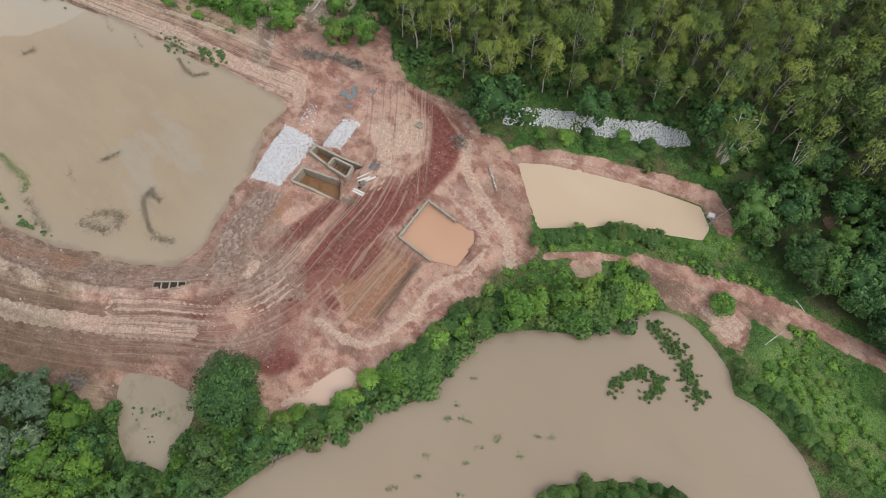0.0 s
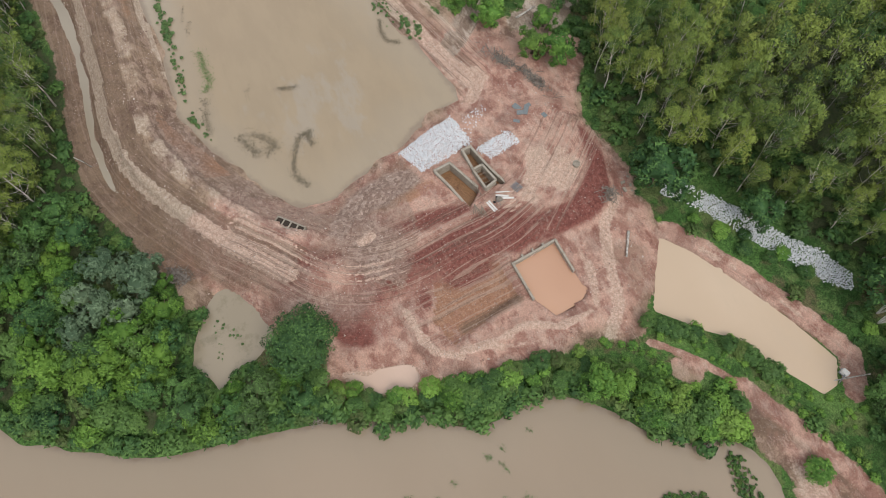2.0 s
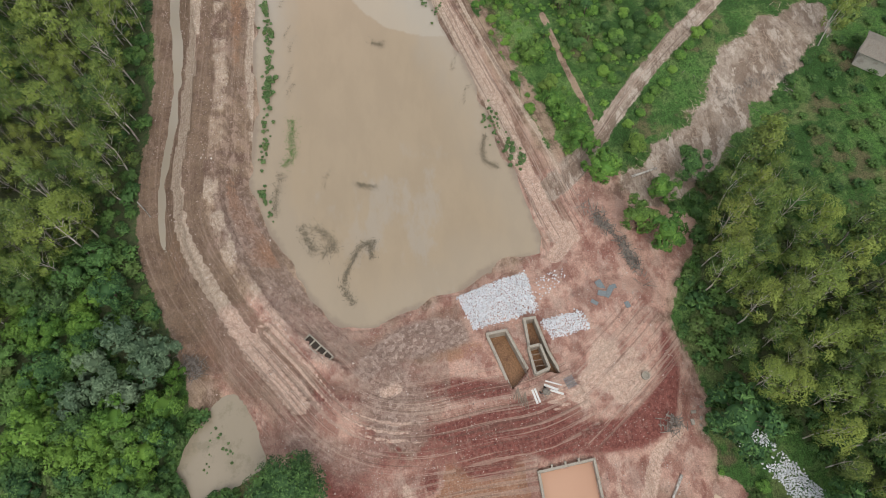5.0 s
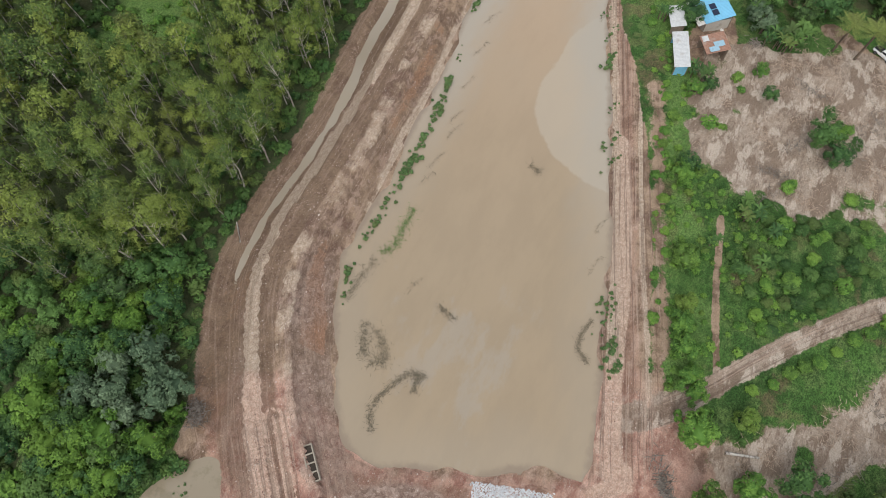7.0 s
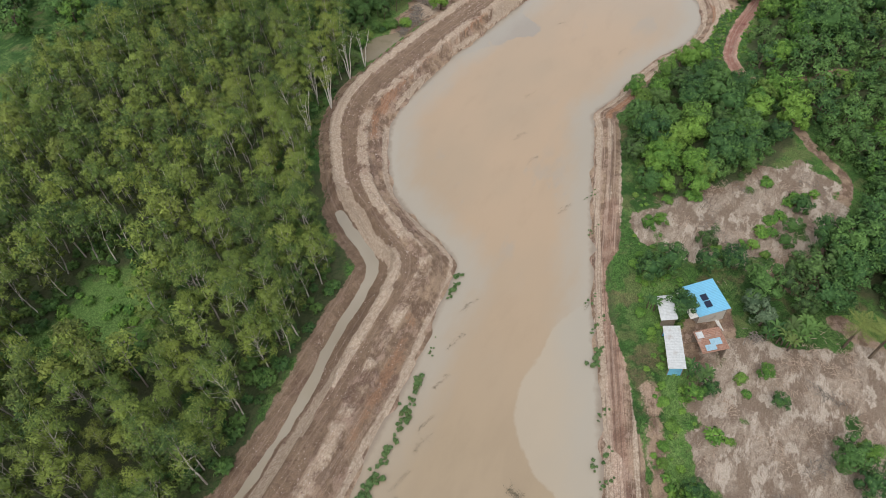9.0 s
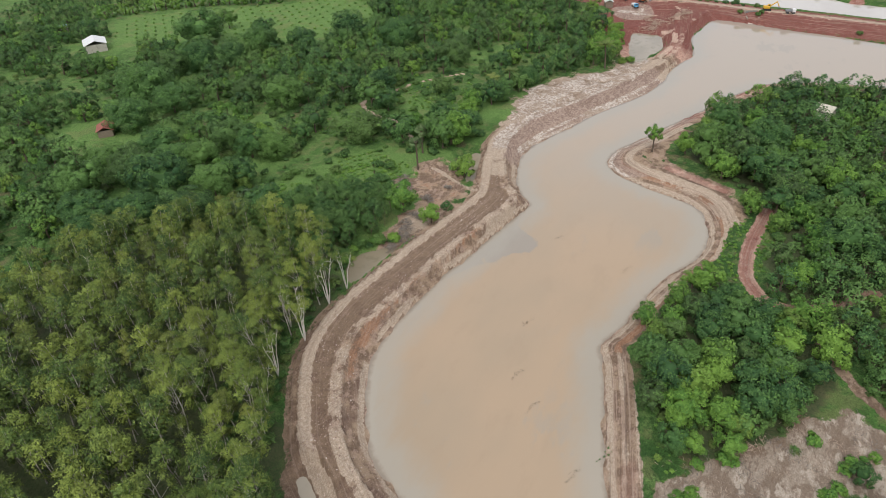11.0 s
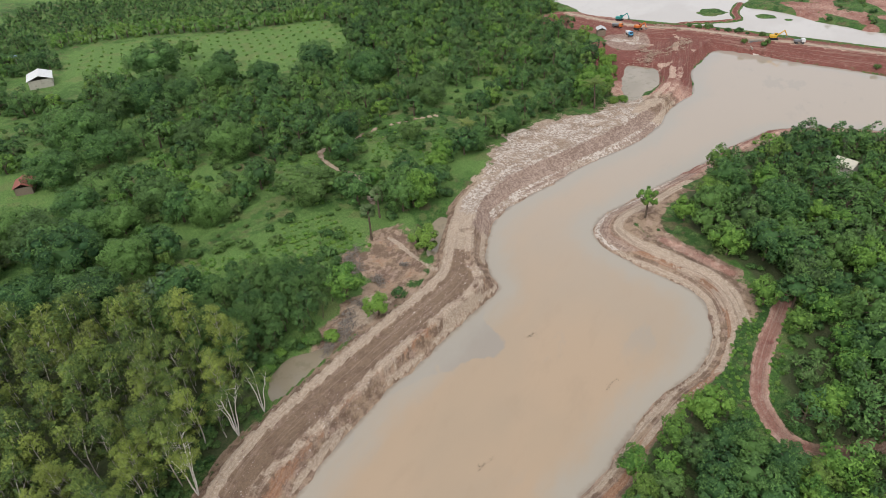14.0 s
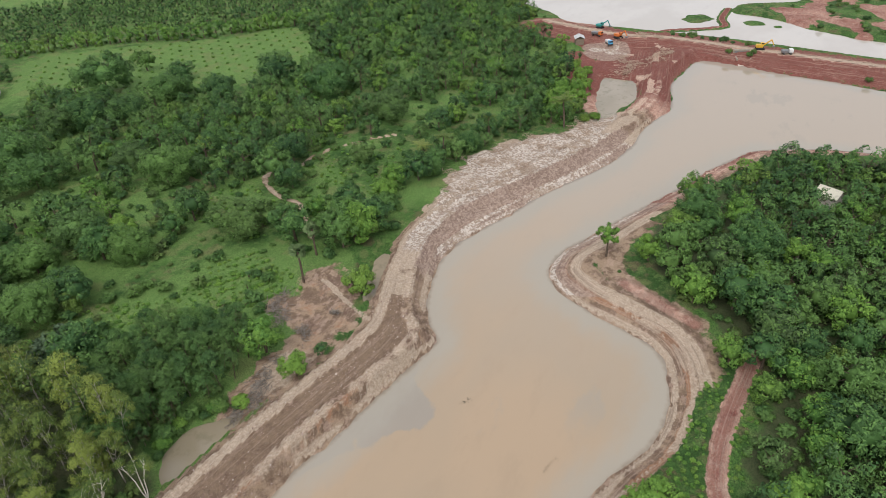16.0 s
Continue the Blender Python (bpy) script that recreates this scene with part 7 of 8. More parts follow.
CONCRETE = plain("weathered_concrete", (0.38, 0.335, 0.27), 0.9, 0.2, 1.5, relief=0.4, dirt=(0.2, 0.15, 0.11), dirty=0.6)
CONCRETE_DARK = plain("stained_concrete", (0.25, 0.22, 0.18), 0.9, 0.25, 1.5, relief=0.4, dirty=0.5)
RUST_MUD = plain("rusty_wet_mud", (0.28, 0.15, 0.075), 0.45, 0.35, 1.2, relief=0.5, dirt=(0.1, 0.045, 0.025), dirty=0.7)
DARK_MUD = plain("dark_mud", (0.05, 0.038, 0.028), 0.7, 0.3, 1.0)
WHITE_BOARD = plain("whitewashed_board", (0.74, 0.71, 0.66), 0.7, 0.12, 2.0, dirty=0.35)
TIMBER = plain("grey_timber", (0.27, 0.21, 0.16), 0.85, 0.3, 3.0)
STEEL = plain("dull_steel", (0.3, 0.31, 0.32), 0.45, 0.2, 3.0, 0.7)
SLATE = plain("blue_grey_sheet", (0.2, 0.22, 0.222), 0.6, 0.2, 2.0)
BLUE_ROOF = plain("light_blue_metal_roof", (0.20, 0.52, 0.74), 0.4, 0.08, 0.8, dirty=0.15)
ZINC = plain("pale_zinc_roof", (0.60, 0.61, 0.60), 0.45, 0.12, 0.7, dirt=(0.3, 0.2, 0.13), dirty=0.55)
ZINC_RUST = plain("rusted_zinc_roof", (0.36, 0.2, 0.14), 0.7, 0.3, 1.0, dirt=(0.42, 0.36, 0.31), dirty=0.7)
RED_ROOF = plain("faded_red_roof", (0.34, 0.12, 0.09), 0.7, 0.2, 0.8, dirty=0.3)
CREAM_ROOF = plain("cream_roof", (0.66, 0.62, 0.5), 0.6, 0.1, 0.8, dirty=0.3)
PLASTER = plain("pale_plaster", (0.5, 0.46, 0.4), 0.9, 0.1, 1.0, dirty=0.4)
PANEL_BLUE = plain("solar_cells", (0.02, 0.03, 0.06), 0.15, 0.1, 4.0, dirty=0.05)
TIN_BLUE = plain("blue_tin_patch", (0.34, 0.52, 0.62), 0.5, 0.15, 1.5)
PAINT_YELLOW = plain("machine_yellow", (0.72, 0.42, 0.05), 0.45, 0.1, 1.5, dirty=0.3)
PAINT_ORANGE = plain("machine_orange", (0.72, 0.2, 0.05), 0.45, 0.1, 1.5, dirty=0.3)
PAINT_TEAL = plain("machine_teal", (0.05, 0.3, 0.27), 0.45, 0.1, 1.5, dirty=0.3)
PAINT_BLUE = plain("cab_blue", (0.12, 0.42, 0.68), 0.35, 0.1, 1.5)
PAINT_WHITE = plain("vehicle_white", (0.78, 0.78, 0.76), 0.35, 0.05, 1.5)
RUBBER_BLACK = plain("black_rubber", (0.025, 0.025, 0.027), 0.85, 0.2, 4.0)
GLASS_DARK = plain("dark_window", (0.02, 0.025, 0.03), 0.1, 0.1, 4.0, dirty=0.05)


# ---- the works: twin-channel sluice ----
def build_sluice():
    root = new("sluice")
    root.matrix_world = pose(0, 0, 0)
    tagged(root, "raw grey concrete twin-channel sluice with an inlet tower", "sluice")
    top = 2.35
    walls = (((-41.0, 16.3), (-38.4, 17.05), 0.3, top, top), ((-38.4, 17.05), (-35.3, 17.95), 0.3, top, 1.75), ((-41.15, 16.2), (-41.35, 18.5), 0.3, top, top), ((-41.2, 18.4), (-37.0, 19.9), 0.3, top, top),
             ((-42.2, 20.45), (-39.2, 20.45), 0.3, top, top), ((-42.3, 20.3), (-42.35, 21.7), 0.3, top, top), ((-42.2, 21.55), (-38.6, 22.3), 0.3, top, top), ((-38.6, 22.3), (-36.2, 23.35), 0.3, top, 1.75))
    for a, b, thick, z1, z2 in walls:
        bm = bmesh.new()
        wall_between(bm, a, b, 0.4, z1, z2, thick)
        bmesh.ops.bevel(bm, geom=bm.edges[:], offset=0.03, segments=1, affect="EDGES")
        part("wall", bm, CONCRETE, root)
    tower = ((-39.15, 20.3), (-39.3, 21.55), (-36.75, 22.1), (-36.3, 20.6))
    for k in range(4):
        bm = bmesh.new()
        wall_between(bm, tower[k], tower[(k + 1) % 4], 0.4, 2.75, 2.75, 0.26)
        bmesh.ops.bevel(bm, geom=bm.edges[:], offset=0.025, segments=1, affect="EDGES")
        part("tower_wall", bm, CONCRETE, root)
    bm = bmesh.new()
    for floor in (((-41.1, 16.4), (-41.2, 18.4), (-36.6, 20.0), (-35.4, 18.1)), ((-42.2, 20.5), (-42.2, 21.5), (-36.3, 23.2), (-35.9, 20.6), (-39.2, 20.4))):
        bm.faces.new([bm.verts.new((x, y, 0.86)) for x, y in floor])
    bmesh.ops.recalc_face_normals(bm, faces=bm.faces)
    part("channel_floor", bm, RUST_MUD, root, "wet rust-coloured channel floor")
    bm = bmesh.new()
    bm.faces.new([bm.verts.new((x, y, 1.25)) for x, y in tower])
    part("tower_floor", bm, RUST_MUD, root, "muddy tower floor with timber props")
    for k in range(5):
        bm = bmesh.new()
        s = k / 4
        rod(bm, (-39.0 + 2.4 * s, 20.5 + 0.15 * s, 2.1), (-39.1 + 2.5 * s, 21.5 + 0.5 * s, 2.1), 0.05, sides=6)
        part("prop", bm, TIMBER, root, "rough timber prop")
    for k in range(6):
        bm = bmesh.new()
        x = -38.2 + 0.42 * k
        rod(bm, (x, 19.55 + 0.15 * k * 0.42, 0.9), (x, 19.55 + 0.15 * k * 0.42, 2.5), 0.045, sides=6)
        part("scaffold_pole", bm, TIMBER, root, "rough scaffold pole")
    for z in (1.5, 2.2):
        bm = bmesh.new()
        rod(bm, (-38.4, 19.5, z), (-35.8, 19.9, z), 0.04, sides=6)
        part("scaffold_rail", bm, TIMBER, root, "rough scaffold rail")
    bm = boxes(((0.25, 5.2, 0.35), (-35.65, 20.6, 1.05), 9.0), bevel=0.03)
    part("sill", bm, CONCRETE, root, "low concrete sill")


build_sluice()


def build_culvert():
    g = ground_at(-41.7, -1.5)
    root = base("culvert_box", -41.75, -1.45, 41.6, "open concrete culvert box with four cells in the dike slope", "culvert", z=g)
    L, W, H, t = 3.7, 0.95, 0.6, 0.13
    for y in (-W / 2, W / 2):
        part("side_wall", boxes(((L, t, H), (0, y, H / 2 - 0.1), 0), bevel=0.02), CONCRETE, root)
    for k in range(5):
        part("cross_wall", boxes(((t, W - t, H - 0.03), (-L / 2 + t / 2 + k * (L - t) / 4, 0, H / 2 - 0.1), 0), bevel=0.02), CONCRETE, root)
    part("floor", boxes(((L - 0.1, W - 0.1, 0.06), (0, 0, 0.26), 0)), DARK_MUD, root, "dark wet floor")


build_culvert()


def build_basin():
    root = new("settling_basin")
    root.matrix_world = pose(0, 0, 0)
    tagged(root, "three-sided concrete basin wall holding orange water", "basin")
    for a, b in (((-22.3, 19.5), (-27.05, 19.4)), ((-27.0, 19.25), (-27.6, 25.1)), ((-27.6, 24.95), (-23.4, 25.05))):
        bm = bmesh.new()
        wall_between(bm, a, b, 0.2, 1.62, 1.55, 0.26)
        bmesh.ops.bevel(bm, geom=bm.edges[:], offset=0.03, segments=1, affect="EDGES")
        part("wall", bm, CONCRETE, root)
    for k in range(3):
        s = (k + 1) / 4
        part("buttress", boxes(((0.5, 0.22, 0.5), (-27.3 - 0.5 * s + 0.1, 19.4 + 5.4 * s, 1.35), 0), bevel=0.02), CONCRETE, root)


build_basin()


# ---- white stone aprons ----
def stone_mesh(seed, stretch=1.0):
    rng = random.Random(seed)
    bm = bmesh.new()
    for k in range(11):
        v = Vector((rng.gauss(0, 1), rng.gauss(0, 1), rng.gauss(0, 0.8))).normalized()
        bm.verts.new(v * rng.uniform(0.42, 0.55))
    bmesh.ops.convex_hull(bm, input=bm.verts[:])
    for v in [v for v in bm.verts if not v.link_faces]:
        bm.verts.remove(v)
    bmesh.ops.recalc_face_normals(bm, faces=bm.faces)
    me = bpy.data.meshes.new("stone")
    bm.to_mesh(me)
    bm.free()
    me.materials.append(LIMESTONE)
    return me


def limestone():
    m = Nodes("white_limestone")
    tone = m.math("FRACT", m.math("ADD", m.random(), m.island()))
    c = m.ramp(tone, (0.0, (0.54, 0.55, 0.56)), (0.35, (0.68, 0.69, 0.70)), (1.0, (0.84, 0.84, 0.84)))
    c = m.mix(m.math("MULTIPLY", m.step(m.noise(5.0, 4), 0.5, 0.7), 0.3), c, (0.42, 0.37, 0.32))
    m.bump(m.noise(14.0, 3), 0.3, 0.03)
    return m.done(c, 0.9)


LIMESTONE = limestone()
STONES = [stone_mesh(s) for s in range(8)]
STONE_RAW = [(np.array([v.co[:] for v in me.vertices]), np.array([p.vertices[:] for p in me.polygons])) for me in STONES]


def apron(area, gap, seed, singles, label, keep=None, size=(0.16, 0.3)):
    rng = random.Random(seed)
    root = new("stone_apron")
    root.matrix_world = pose(0, 0, 0)
    tagged(root, label, "stones")
    xs, ys = [p[0] for p in area], [p[1] for p in area]
    spots = []
    x = min(xs) - 0.5
    while x < max(xs) + 0.5:
        y = min(ys) - 0.5
        while y < max(ys) + 0.5:
            px, py = x + rng.uniform(-0.5, 0.5) * gap, y + rng.uniform(-0.5, 0.5) * gap
            y += gap
            if inside_of(area, px + rng.gauss(0, 0.12), py + rng.gauss(0, 0.12)) and (keep is None or keep(px, py, rng)):
                spots.append((px, py))
        x += gap
    rng.shuffle(spots)
    vs, fs, count = [], [], 0
    for k, (px, py) in enumerate(spots):
        s = rng.uniform(*size)
        m = Matrix.LocRotScale((px, py, ground_at(px, py) + s * 0.18), Euler([rng.uniform(0, 6.3) for _ in range(3)]), (s, s * rng.uniform(0.7, 1.1), s * rng.uniform(0.6, 0.9)))
        which = rng.randrange(len(STONES))
        if k < singles:
            ob = new("stone", STONES[which])
            ob.parent, ob.matrix_world = root, m
        else:
            v, f = STONE_RAW[which]
            mm = np.array(m)
            vs.append(v @ mm[:3, :3].T + mm[:3, 3])
            fs.append(f + count)
            count += len(v)
    if vs:
        ob = new("rubble", raw_mesh("rubble", np.vstack(vs), np.vstack(fs), LIMESTONE))
        ob.parent = root
        tagged(ob, kind="stuff")
    return root


apron([(-46.4, 13.8), (-48.2, 21.6), (-43.4, 22.2), (-41.9, 15.0)], 0.125, 1, 280, "apron of packed white limestone riprap on the reservoir bank")
apron([(-42.1, 22.1), (-42.6, 26.6), (-40.6, 27.2), (-39.9, 23.0)], 0.13, 2, 120, "small apron of white limestone beside the sluice")
apron([(-47.2, 22.4), (-48.2, 26.0), (-46.4, 25.8), (-44.6, 22.6)], 0.27, 3, 40, "thin scatter of white limestone on the bank", lambda x, y, r: r.random() < 0.55)
apron([(-29, 40.2), (-28.8, 41.8), (-25.6, 44), (-20.9, 46.9), (-17.6, 48.5), (-13.8, 51.2), (-10.3, 52.3), (-8.7, 51.2), (-11, 49.2), (-14, 47.6), (-18.1, 45.2), (-21.7, 43.2), (-24.6, 41.8), (-27.9, 39.1)], 0.14, 4, 260,
      "long heap of white limestone rubble along the wood", lambda x, y, r: r.random() < 0.92 and not (-26.8 < x < -25.2 and r.random() < 0.75) and not (-21.4 < x < -20.2 and r.random() < 0.6))


def loose_stones(area, count, seed, label, size=(0.07, 0.2)):
    """Single stones and clods strewn over bare earth."""
    m = Nodes("earthy_stones")
    c = m.ramp(m.island(), (0.0, (0.2, 0.125, 0.1)), (0.45, (0.38, 0.27, 0.215)), (0.8, (0.5, 0.38, 0.31)), (1.0, (0.68, 0.6, 0.53)))
    mat = m.done(c, 0.95)
    rng = random.Random(seed)
    xs, ys = [p[0] for p in area], [p[1] for p in area]
    vs, fs, total, tries = [], [], 0, 0
    while len(vs) < count and tries < count * 30:
        tries += 1
        x, y = rng.uniform(min(xs), max(xs)), rng.uniform(min(ys), max(ys))
        if value_at(bare, x, y) < 0.7 or value_at(d_water, x, y) < 0.2 or value_at(d_basin, x, y) < 0.4 or not inside_of(area, x, y):
            continue
        if rng.random() > 0.15 + 1.3 * max(0.0, float(lattice(np.array([x]), np.array([y]), 3.0, 71)[0]) - 0.3):
            continue
        s = rng.uniform(*size) * (1.7 if rng.random() < 0.08 else 1.0)
        m4 = np.array(Matrix.LocRotScale((x, y, ground_at(x, y) + s * 0.12), Euler([rng.uniform(0, 6.3) for _ in range(3)]), (s, s * 0.85, s * 0.7)))
        v, f = STONE_RAW[rng.randrange(len(STONE_RAW))]
        vs.append(v @ m4[:3, :3].T + m4[:3, 3])
        fs.append(f + total)
        total += len(v)
    return tagged(new("loose_stones", raw_mesh("loose_stones", np.vstack(vs), np.vstack(fs), mat)), label, "stones", kind="stuff")


loose_stones(WORKS_BARE, 3200, 5, "brown and pinkish stones and clods strewn over the works")
loose_stones([(-36, -4), (-48, -16), (-62, -21), (-110, -22), (-112, -14), (-70, -7), (-48, -2)], 2600, 6, "stones and clods strewn along the dike")
loose_stones([(-107, -14), (-112, -26), (-125, -42), (-150, -45), (-192, -40), (-200, -28), (-188, -22), (-150, -31), (-125, -25)], 2200, 7, "stones and clods along the dike slope", (0.1, 0.26))


# ---- loose things at the works ----
def lying_board(x, y, length, width, turn, material=WHITE_BOARD, label="whitewashed timber board lying on red earth", tilt=0.0):
    ob = part("board", boxes(((length, width, 0.06), (0, 0, 0.03), 0), bevel=0.01), material)
    ob.matrix_world = pose(x, y, ground_at(x, y) + 0.06, tilt, 0, turn)
    return tagged(ob, label, "board", "building boards")


lying_board(-34.15, 20.2, 1.5, 0.22, 12)
lying_board(-34.25, 20.48, 1.5, 0.2, 12)
lying_board(-34.9, 22.0, 1.5, 0.25, 62)
lying_board(-34.35, 22.5, 1.4, 0.22, 66)
lying_board(-35.3, 22.3, 1.7, 0.14, 68)
for k in range(9):
    lying_board(-34.7 + 0.12 * k, 18.3 + 0.13 * k, 1.3 + 0.1 * (k % 3), 0.08, -30 + 11 * (k % 5), TIMBER, "thin grey timber offcut on red earth")


def steel_mesh_panel(x, y, turn):
    root = base("steel_mesh", x, y, turn, "bundle of grey steel reinforcing mesh", "mesh")
    for k in range(6):
        bm = bmesh.new()
        rod(bm, (-0.55, -0.45 + 0.18 * k, 0.12), (0.55, -0.45 + 0.18 * k, 0.12), 0.03, sides=6)
        part("bar", bm, STEEL, root)
        bm = bmesh.new()
        rod(bm, (-0.5 + 0.2 * k, -0.5, 0.17), (-0.5 + 0.2 * k, 0.5, 0.17), 0.03, sides=6)
        part("bar", bm, STEEL, root)


steel_mesh_panel(-35.2, 24.0, 20)


def concrete_mixer(x, y, turn):
    root = base("concrete_mixer", x, y, turn, "small dusty grey concrete mixer beside the boards", "mixer")
    bm = bmesh.new()
    rod(bm, (0, 0, 0.55), (0.35, 0, 0.85), 0.34, 0.22, 10)
    rod(bm, (0, 0, 0.55), (-0.22, 0, 0.36), 0.34, 0.2, 10)
    part("drum", bm, CONCRETE_DARK, root)
    for y2 in (-0.35, 0.35):
        bm = bmesh.new()
        rod(bm, (-0.4, y2, 0.02), (0.05, y2, 0.7), 0.03, sides=6)
        rod(bm, (0.45, y2, 0.02), (0.05, y2, 0.7), 0.03, sides=6)
        part("leg", bm, STEEL, root)
        bm = bmesh.new()
        rod(bm, (-0.35, y2 - 0.05, 0.16), (-0.35, y2 + 0.05, 0.16), 0.16, sides=12)
        part("wheel", bm, RUBBER_BLACK, root)


concrete_mixer(-34.45, 21.3, 40)


def pipe_ring(x, y):
    bm = bmesh.new()
    n = 18
    rings = [[bm.verts.new((r * math.cos(2 * math.pi * k / n), r * math.sin(2 * math.pi * k / n), z)) for k in range(n)] for r, z in ((0.42, 0), (0.42, 0.4), (0.33, 0.4), (0.33, 0.2))]
    for a, b in zip(rings, rings[1:]):
        for k in range(n):
            bm.faces.new((a[k], a[(k + 1) % n], b[(k + 1) % n], b[k]))
    bm.faces.new(rings[-1])
    bmesh.ops.recalc_face_normals(bm, faces=bm.faces)
    ob = part("pipe_ring", bm, CONCRETE)
    ob.matrix_world = pose(x, y, ground_at(x, y) - 0.02)
    tagged(ob, "round grey concrete pipe ring standing in red earth", "pipe")


pipe_ring(-34.9, 31.7)
for x, y, turn, a, b in ((-45.2, 29.3, 20, 1.3, 0.7), (-44.3, 30.0, -38, 1.5, 0.6), (-44.2, 29.2, 70, 0.9, 0.6), (-44.9, 30.7, 10, 0.5, 0.5), (-42.6, 31.6, 15, 0.7, 0.5), (-43.3, 28.2, 50, 0.8, 0.4)):
    lying_board(x, y, a, b, turn, SLATE, "broken blue-grey roofing sheet on bare earth", 6)
for x, y, s in ((-31.0, 36.0, 0.5), (-30.3, 36.6, 0.4), (-31.4, 36.9, 0.35), (-30.0, 35.6, 0.6), (-29.6, 36.4, 0.3)):
    ob = part("rubble_block", boxes(((s, s * 0.6, s * 0.5), (0, 0, s * 0.2), 0), bevel=0.04), CONCRETE)
    ob.matrix_world = pose(x, y, ground_at(x, y), 4, 3, x * 90)
    tagged(ob, "broken concrete block at the edge of the wood", "block", "rubble")


def felled_log(points, r0, r1, label, limbs=()):
    p = [(x, y, ground_at(x, y) + r0 * 0.8) for x, y in points]
    pieces = [tube(p, np.linspace(r0, r1, len(p)), 8)]
    for k, dx, dy, dz in limbs:
        q = np.array(p[k])
        pieces.append(tube([q, q + np.array([dx, dy, dz]) * 0.6, q + [dx, dy, dz * 0.8]], [r1 * 0.8, r1 * 0.5, r1 * 0.25], 5))
    me = raw_mesh("log", *pile(*pieces), DEAD_WOOD if "dark" in label else BARK_PALE, True)
    return tagged(new("log", me), label, "log", "felled timber")


felled_log([(-25.2, 33.2), (-24, 32.4), (-22.6, 31.4)], 0.17, 0.12, "bleached white felled trunk on bare earth")
felled_log([(-58.4, 36.0), (-58.8, 37.6), (-59.2, 39.2)], 0.16, 0.12, "bleached pale felled trunk in the clearing")
felled_log([(-157, -46.2), (-157.8, -46.9), (-158.8, -46.6)], 0.12, 0.06, "dark dead trunk in shallow water", [(1, 0.5, 0.7, 0.4)])
felled_log([(-60.6, -20.9), (-61.6, -21.6), (-62.8, -22.6)], 0.12, 0.07, "fallen pale trunk by the ditch")


DRY_STALKS = bark_material("dry_crop_stalks", (0.55, 0.43, 0.33), (0.36, 0.26, 0.19))


def brush_pile(x, y, reach, count, seed, label, spread=(1.0, 1.0), turn=0.0):
    rng = np.random.default_rng(seed)
    pieces = []
    for k in range(count):
        u, v = rng.normal(0, 0.42, 2) * reach * np.array(spread)
        px, py = x + u * math.cos(turn) - v * math.sin(turn), y + u * math.sin(turn) + v * math.cos(turn)
        a = turn + rng.normal(0, 0.9) + (math.pi / 2 if k % 3 else 0)
        L = rng.uniform(0.3, 1.1) if "stalks" in label else rng.uniform(0.5, 1.5)
        z = ground_at(px, py) + rng.uniform(0.03, 0.1 if "stalks" in label else 0.55)
        d = np.array([math.cos(a), math.sin(a), rng.normal(0, 0.15)]) * L
        pieces.append(tube([np.array([px, py, z]) - d / 2, [px, py, z + 0.06], np.array([px, py, z]) + d / 2], [0.03, 0.025, 0.01] if "stalks" in label else [0.05, 0.04, 0.015], 4))
    return tagged(new("brush_pile", raw_mesh("brush_pile", *pile(*pieces), DRY_STALKS if "dry crop" in label else DEAD_WOOD)), label, "brush", kind="stuff")


def water_pump(x, y, turn):
    root = base("water_pump", x, y, turn, "small white pump box at the clay pond edge", "pump")
    part("housing", boxes(((0.75, 0.55, 0.5), (0, 0, 0.3), 0), bevel=0.05), WHITE_BOARD, root)
    part("skid", boxes(((0.9, 0.65, 0.08), (0, 0, 0.03), 0), bevel=0.02), STEEL, root)
    bm = bmesh.new()
    rod(bm, (0.1, -0.2, 0.4), (0.2, -1.3, 0.1), 0.06, sides=8)
    part("hose", bm, STEEL, root, "grey suction hose")


water_pump(-1.9, 44.9, 20)
felled_log([(-1.7, 43.6), (-1.2, 45.3), (-0.7, 47)], 0.07, 0.07, "pale water pipe lying in grass")
felled_log([(10.4, 41.8), (11.1, 41.6), (11.8, 41.3)], 0.06, 0.05, "pale bamboo pole by the path")
felled_log([(10.4, 35.3), (10.7, 36.5), (11.1, 37.8)], 0.06, 0.05, "pale bamboo pole in the grass")


brush_pile(-41.7, -14.9, 1.3, 130, 1, "heap of dry grey branches by the ditch", (1.3, 0.9), 0.5)
brush_pile(-52.6, 31.4, 1.8, 130, 2, "long heap of cut branches along the track", (2.2, 0.5), 0.55)
brush_pile(-48.2, 33.4, 1.6, 120, 3, "long heap of cut branches along the track", (2.0, 0.5), 0.35)
brush_pile(-30.0, 33.5, 1.2, 60, 4, "scattered dry twigs on bare earth")
brush_pile(-20.8, -6.2, 1.0, 60, 5, "dry twigs in the river bank thicket")
brush_pile(-168.5, -43.6, 2.6, 190, 6, "tangle of felled timber beside the dike", (1.3, 1.0))
brush_pile(-184.8, -50.9, 2.4, 120, 7, "dry brush on logged ground", (1.6, 0.8), 0.3)
for k, (x, y, r, turn) in enumerate(((-189.5, -54.0, 2.2, 0.2), (-186.5, -53.4, 1.8, 0.9), (-171.5, -44.6, 2.0, 0.4), (-175.5, -44.2, 1.6, 1.2), (-165.4, -44.8, 1.8, 0.3), (-183, -45.2, 1.5, 0.8))):
    brush_pile(x, y, r, 90, 60 + k, "tangle of felled branches on logged ground", (1.5, 0.8), turn)
brush_pile(-189.2, -43.1, 0.8, 60, 17, "small heap of burnt brush on logged ground")
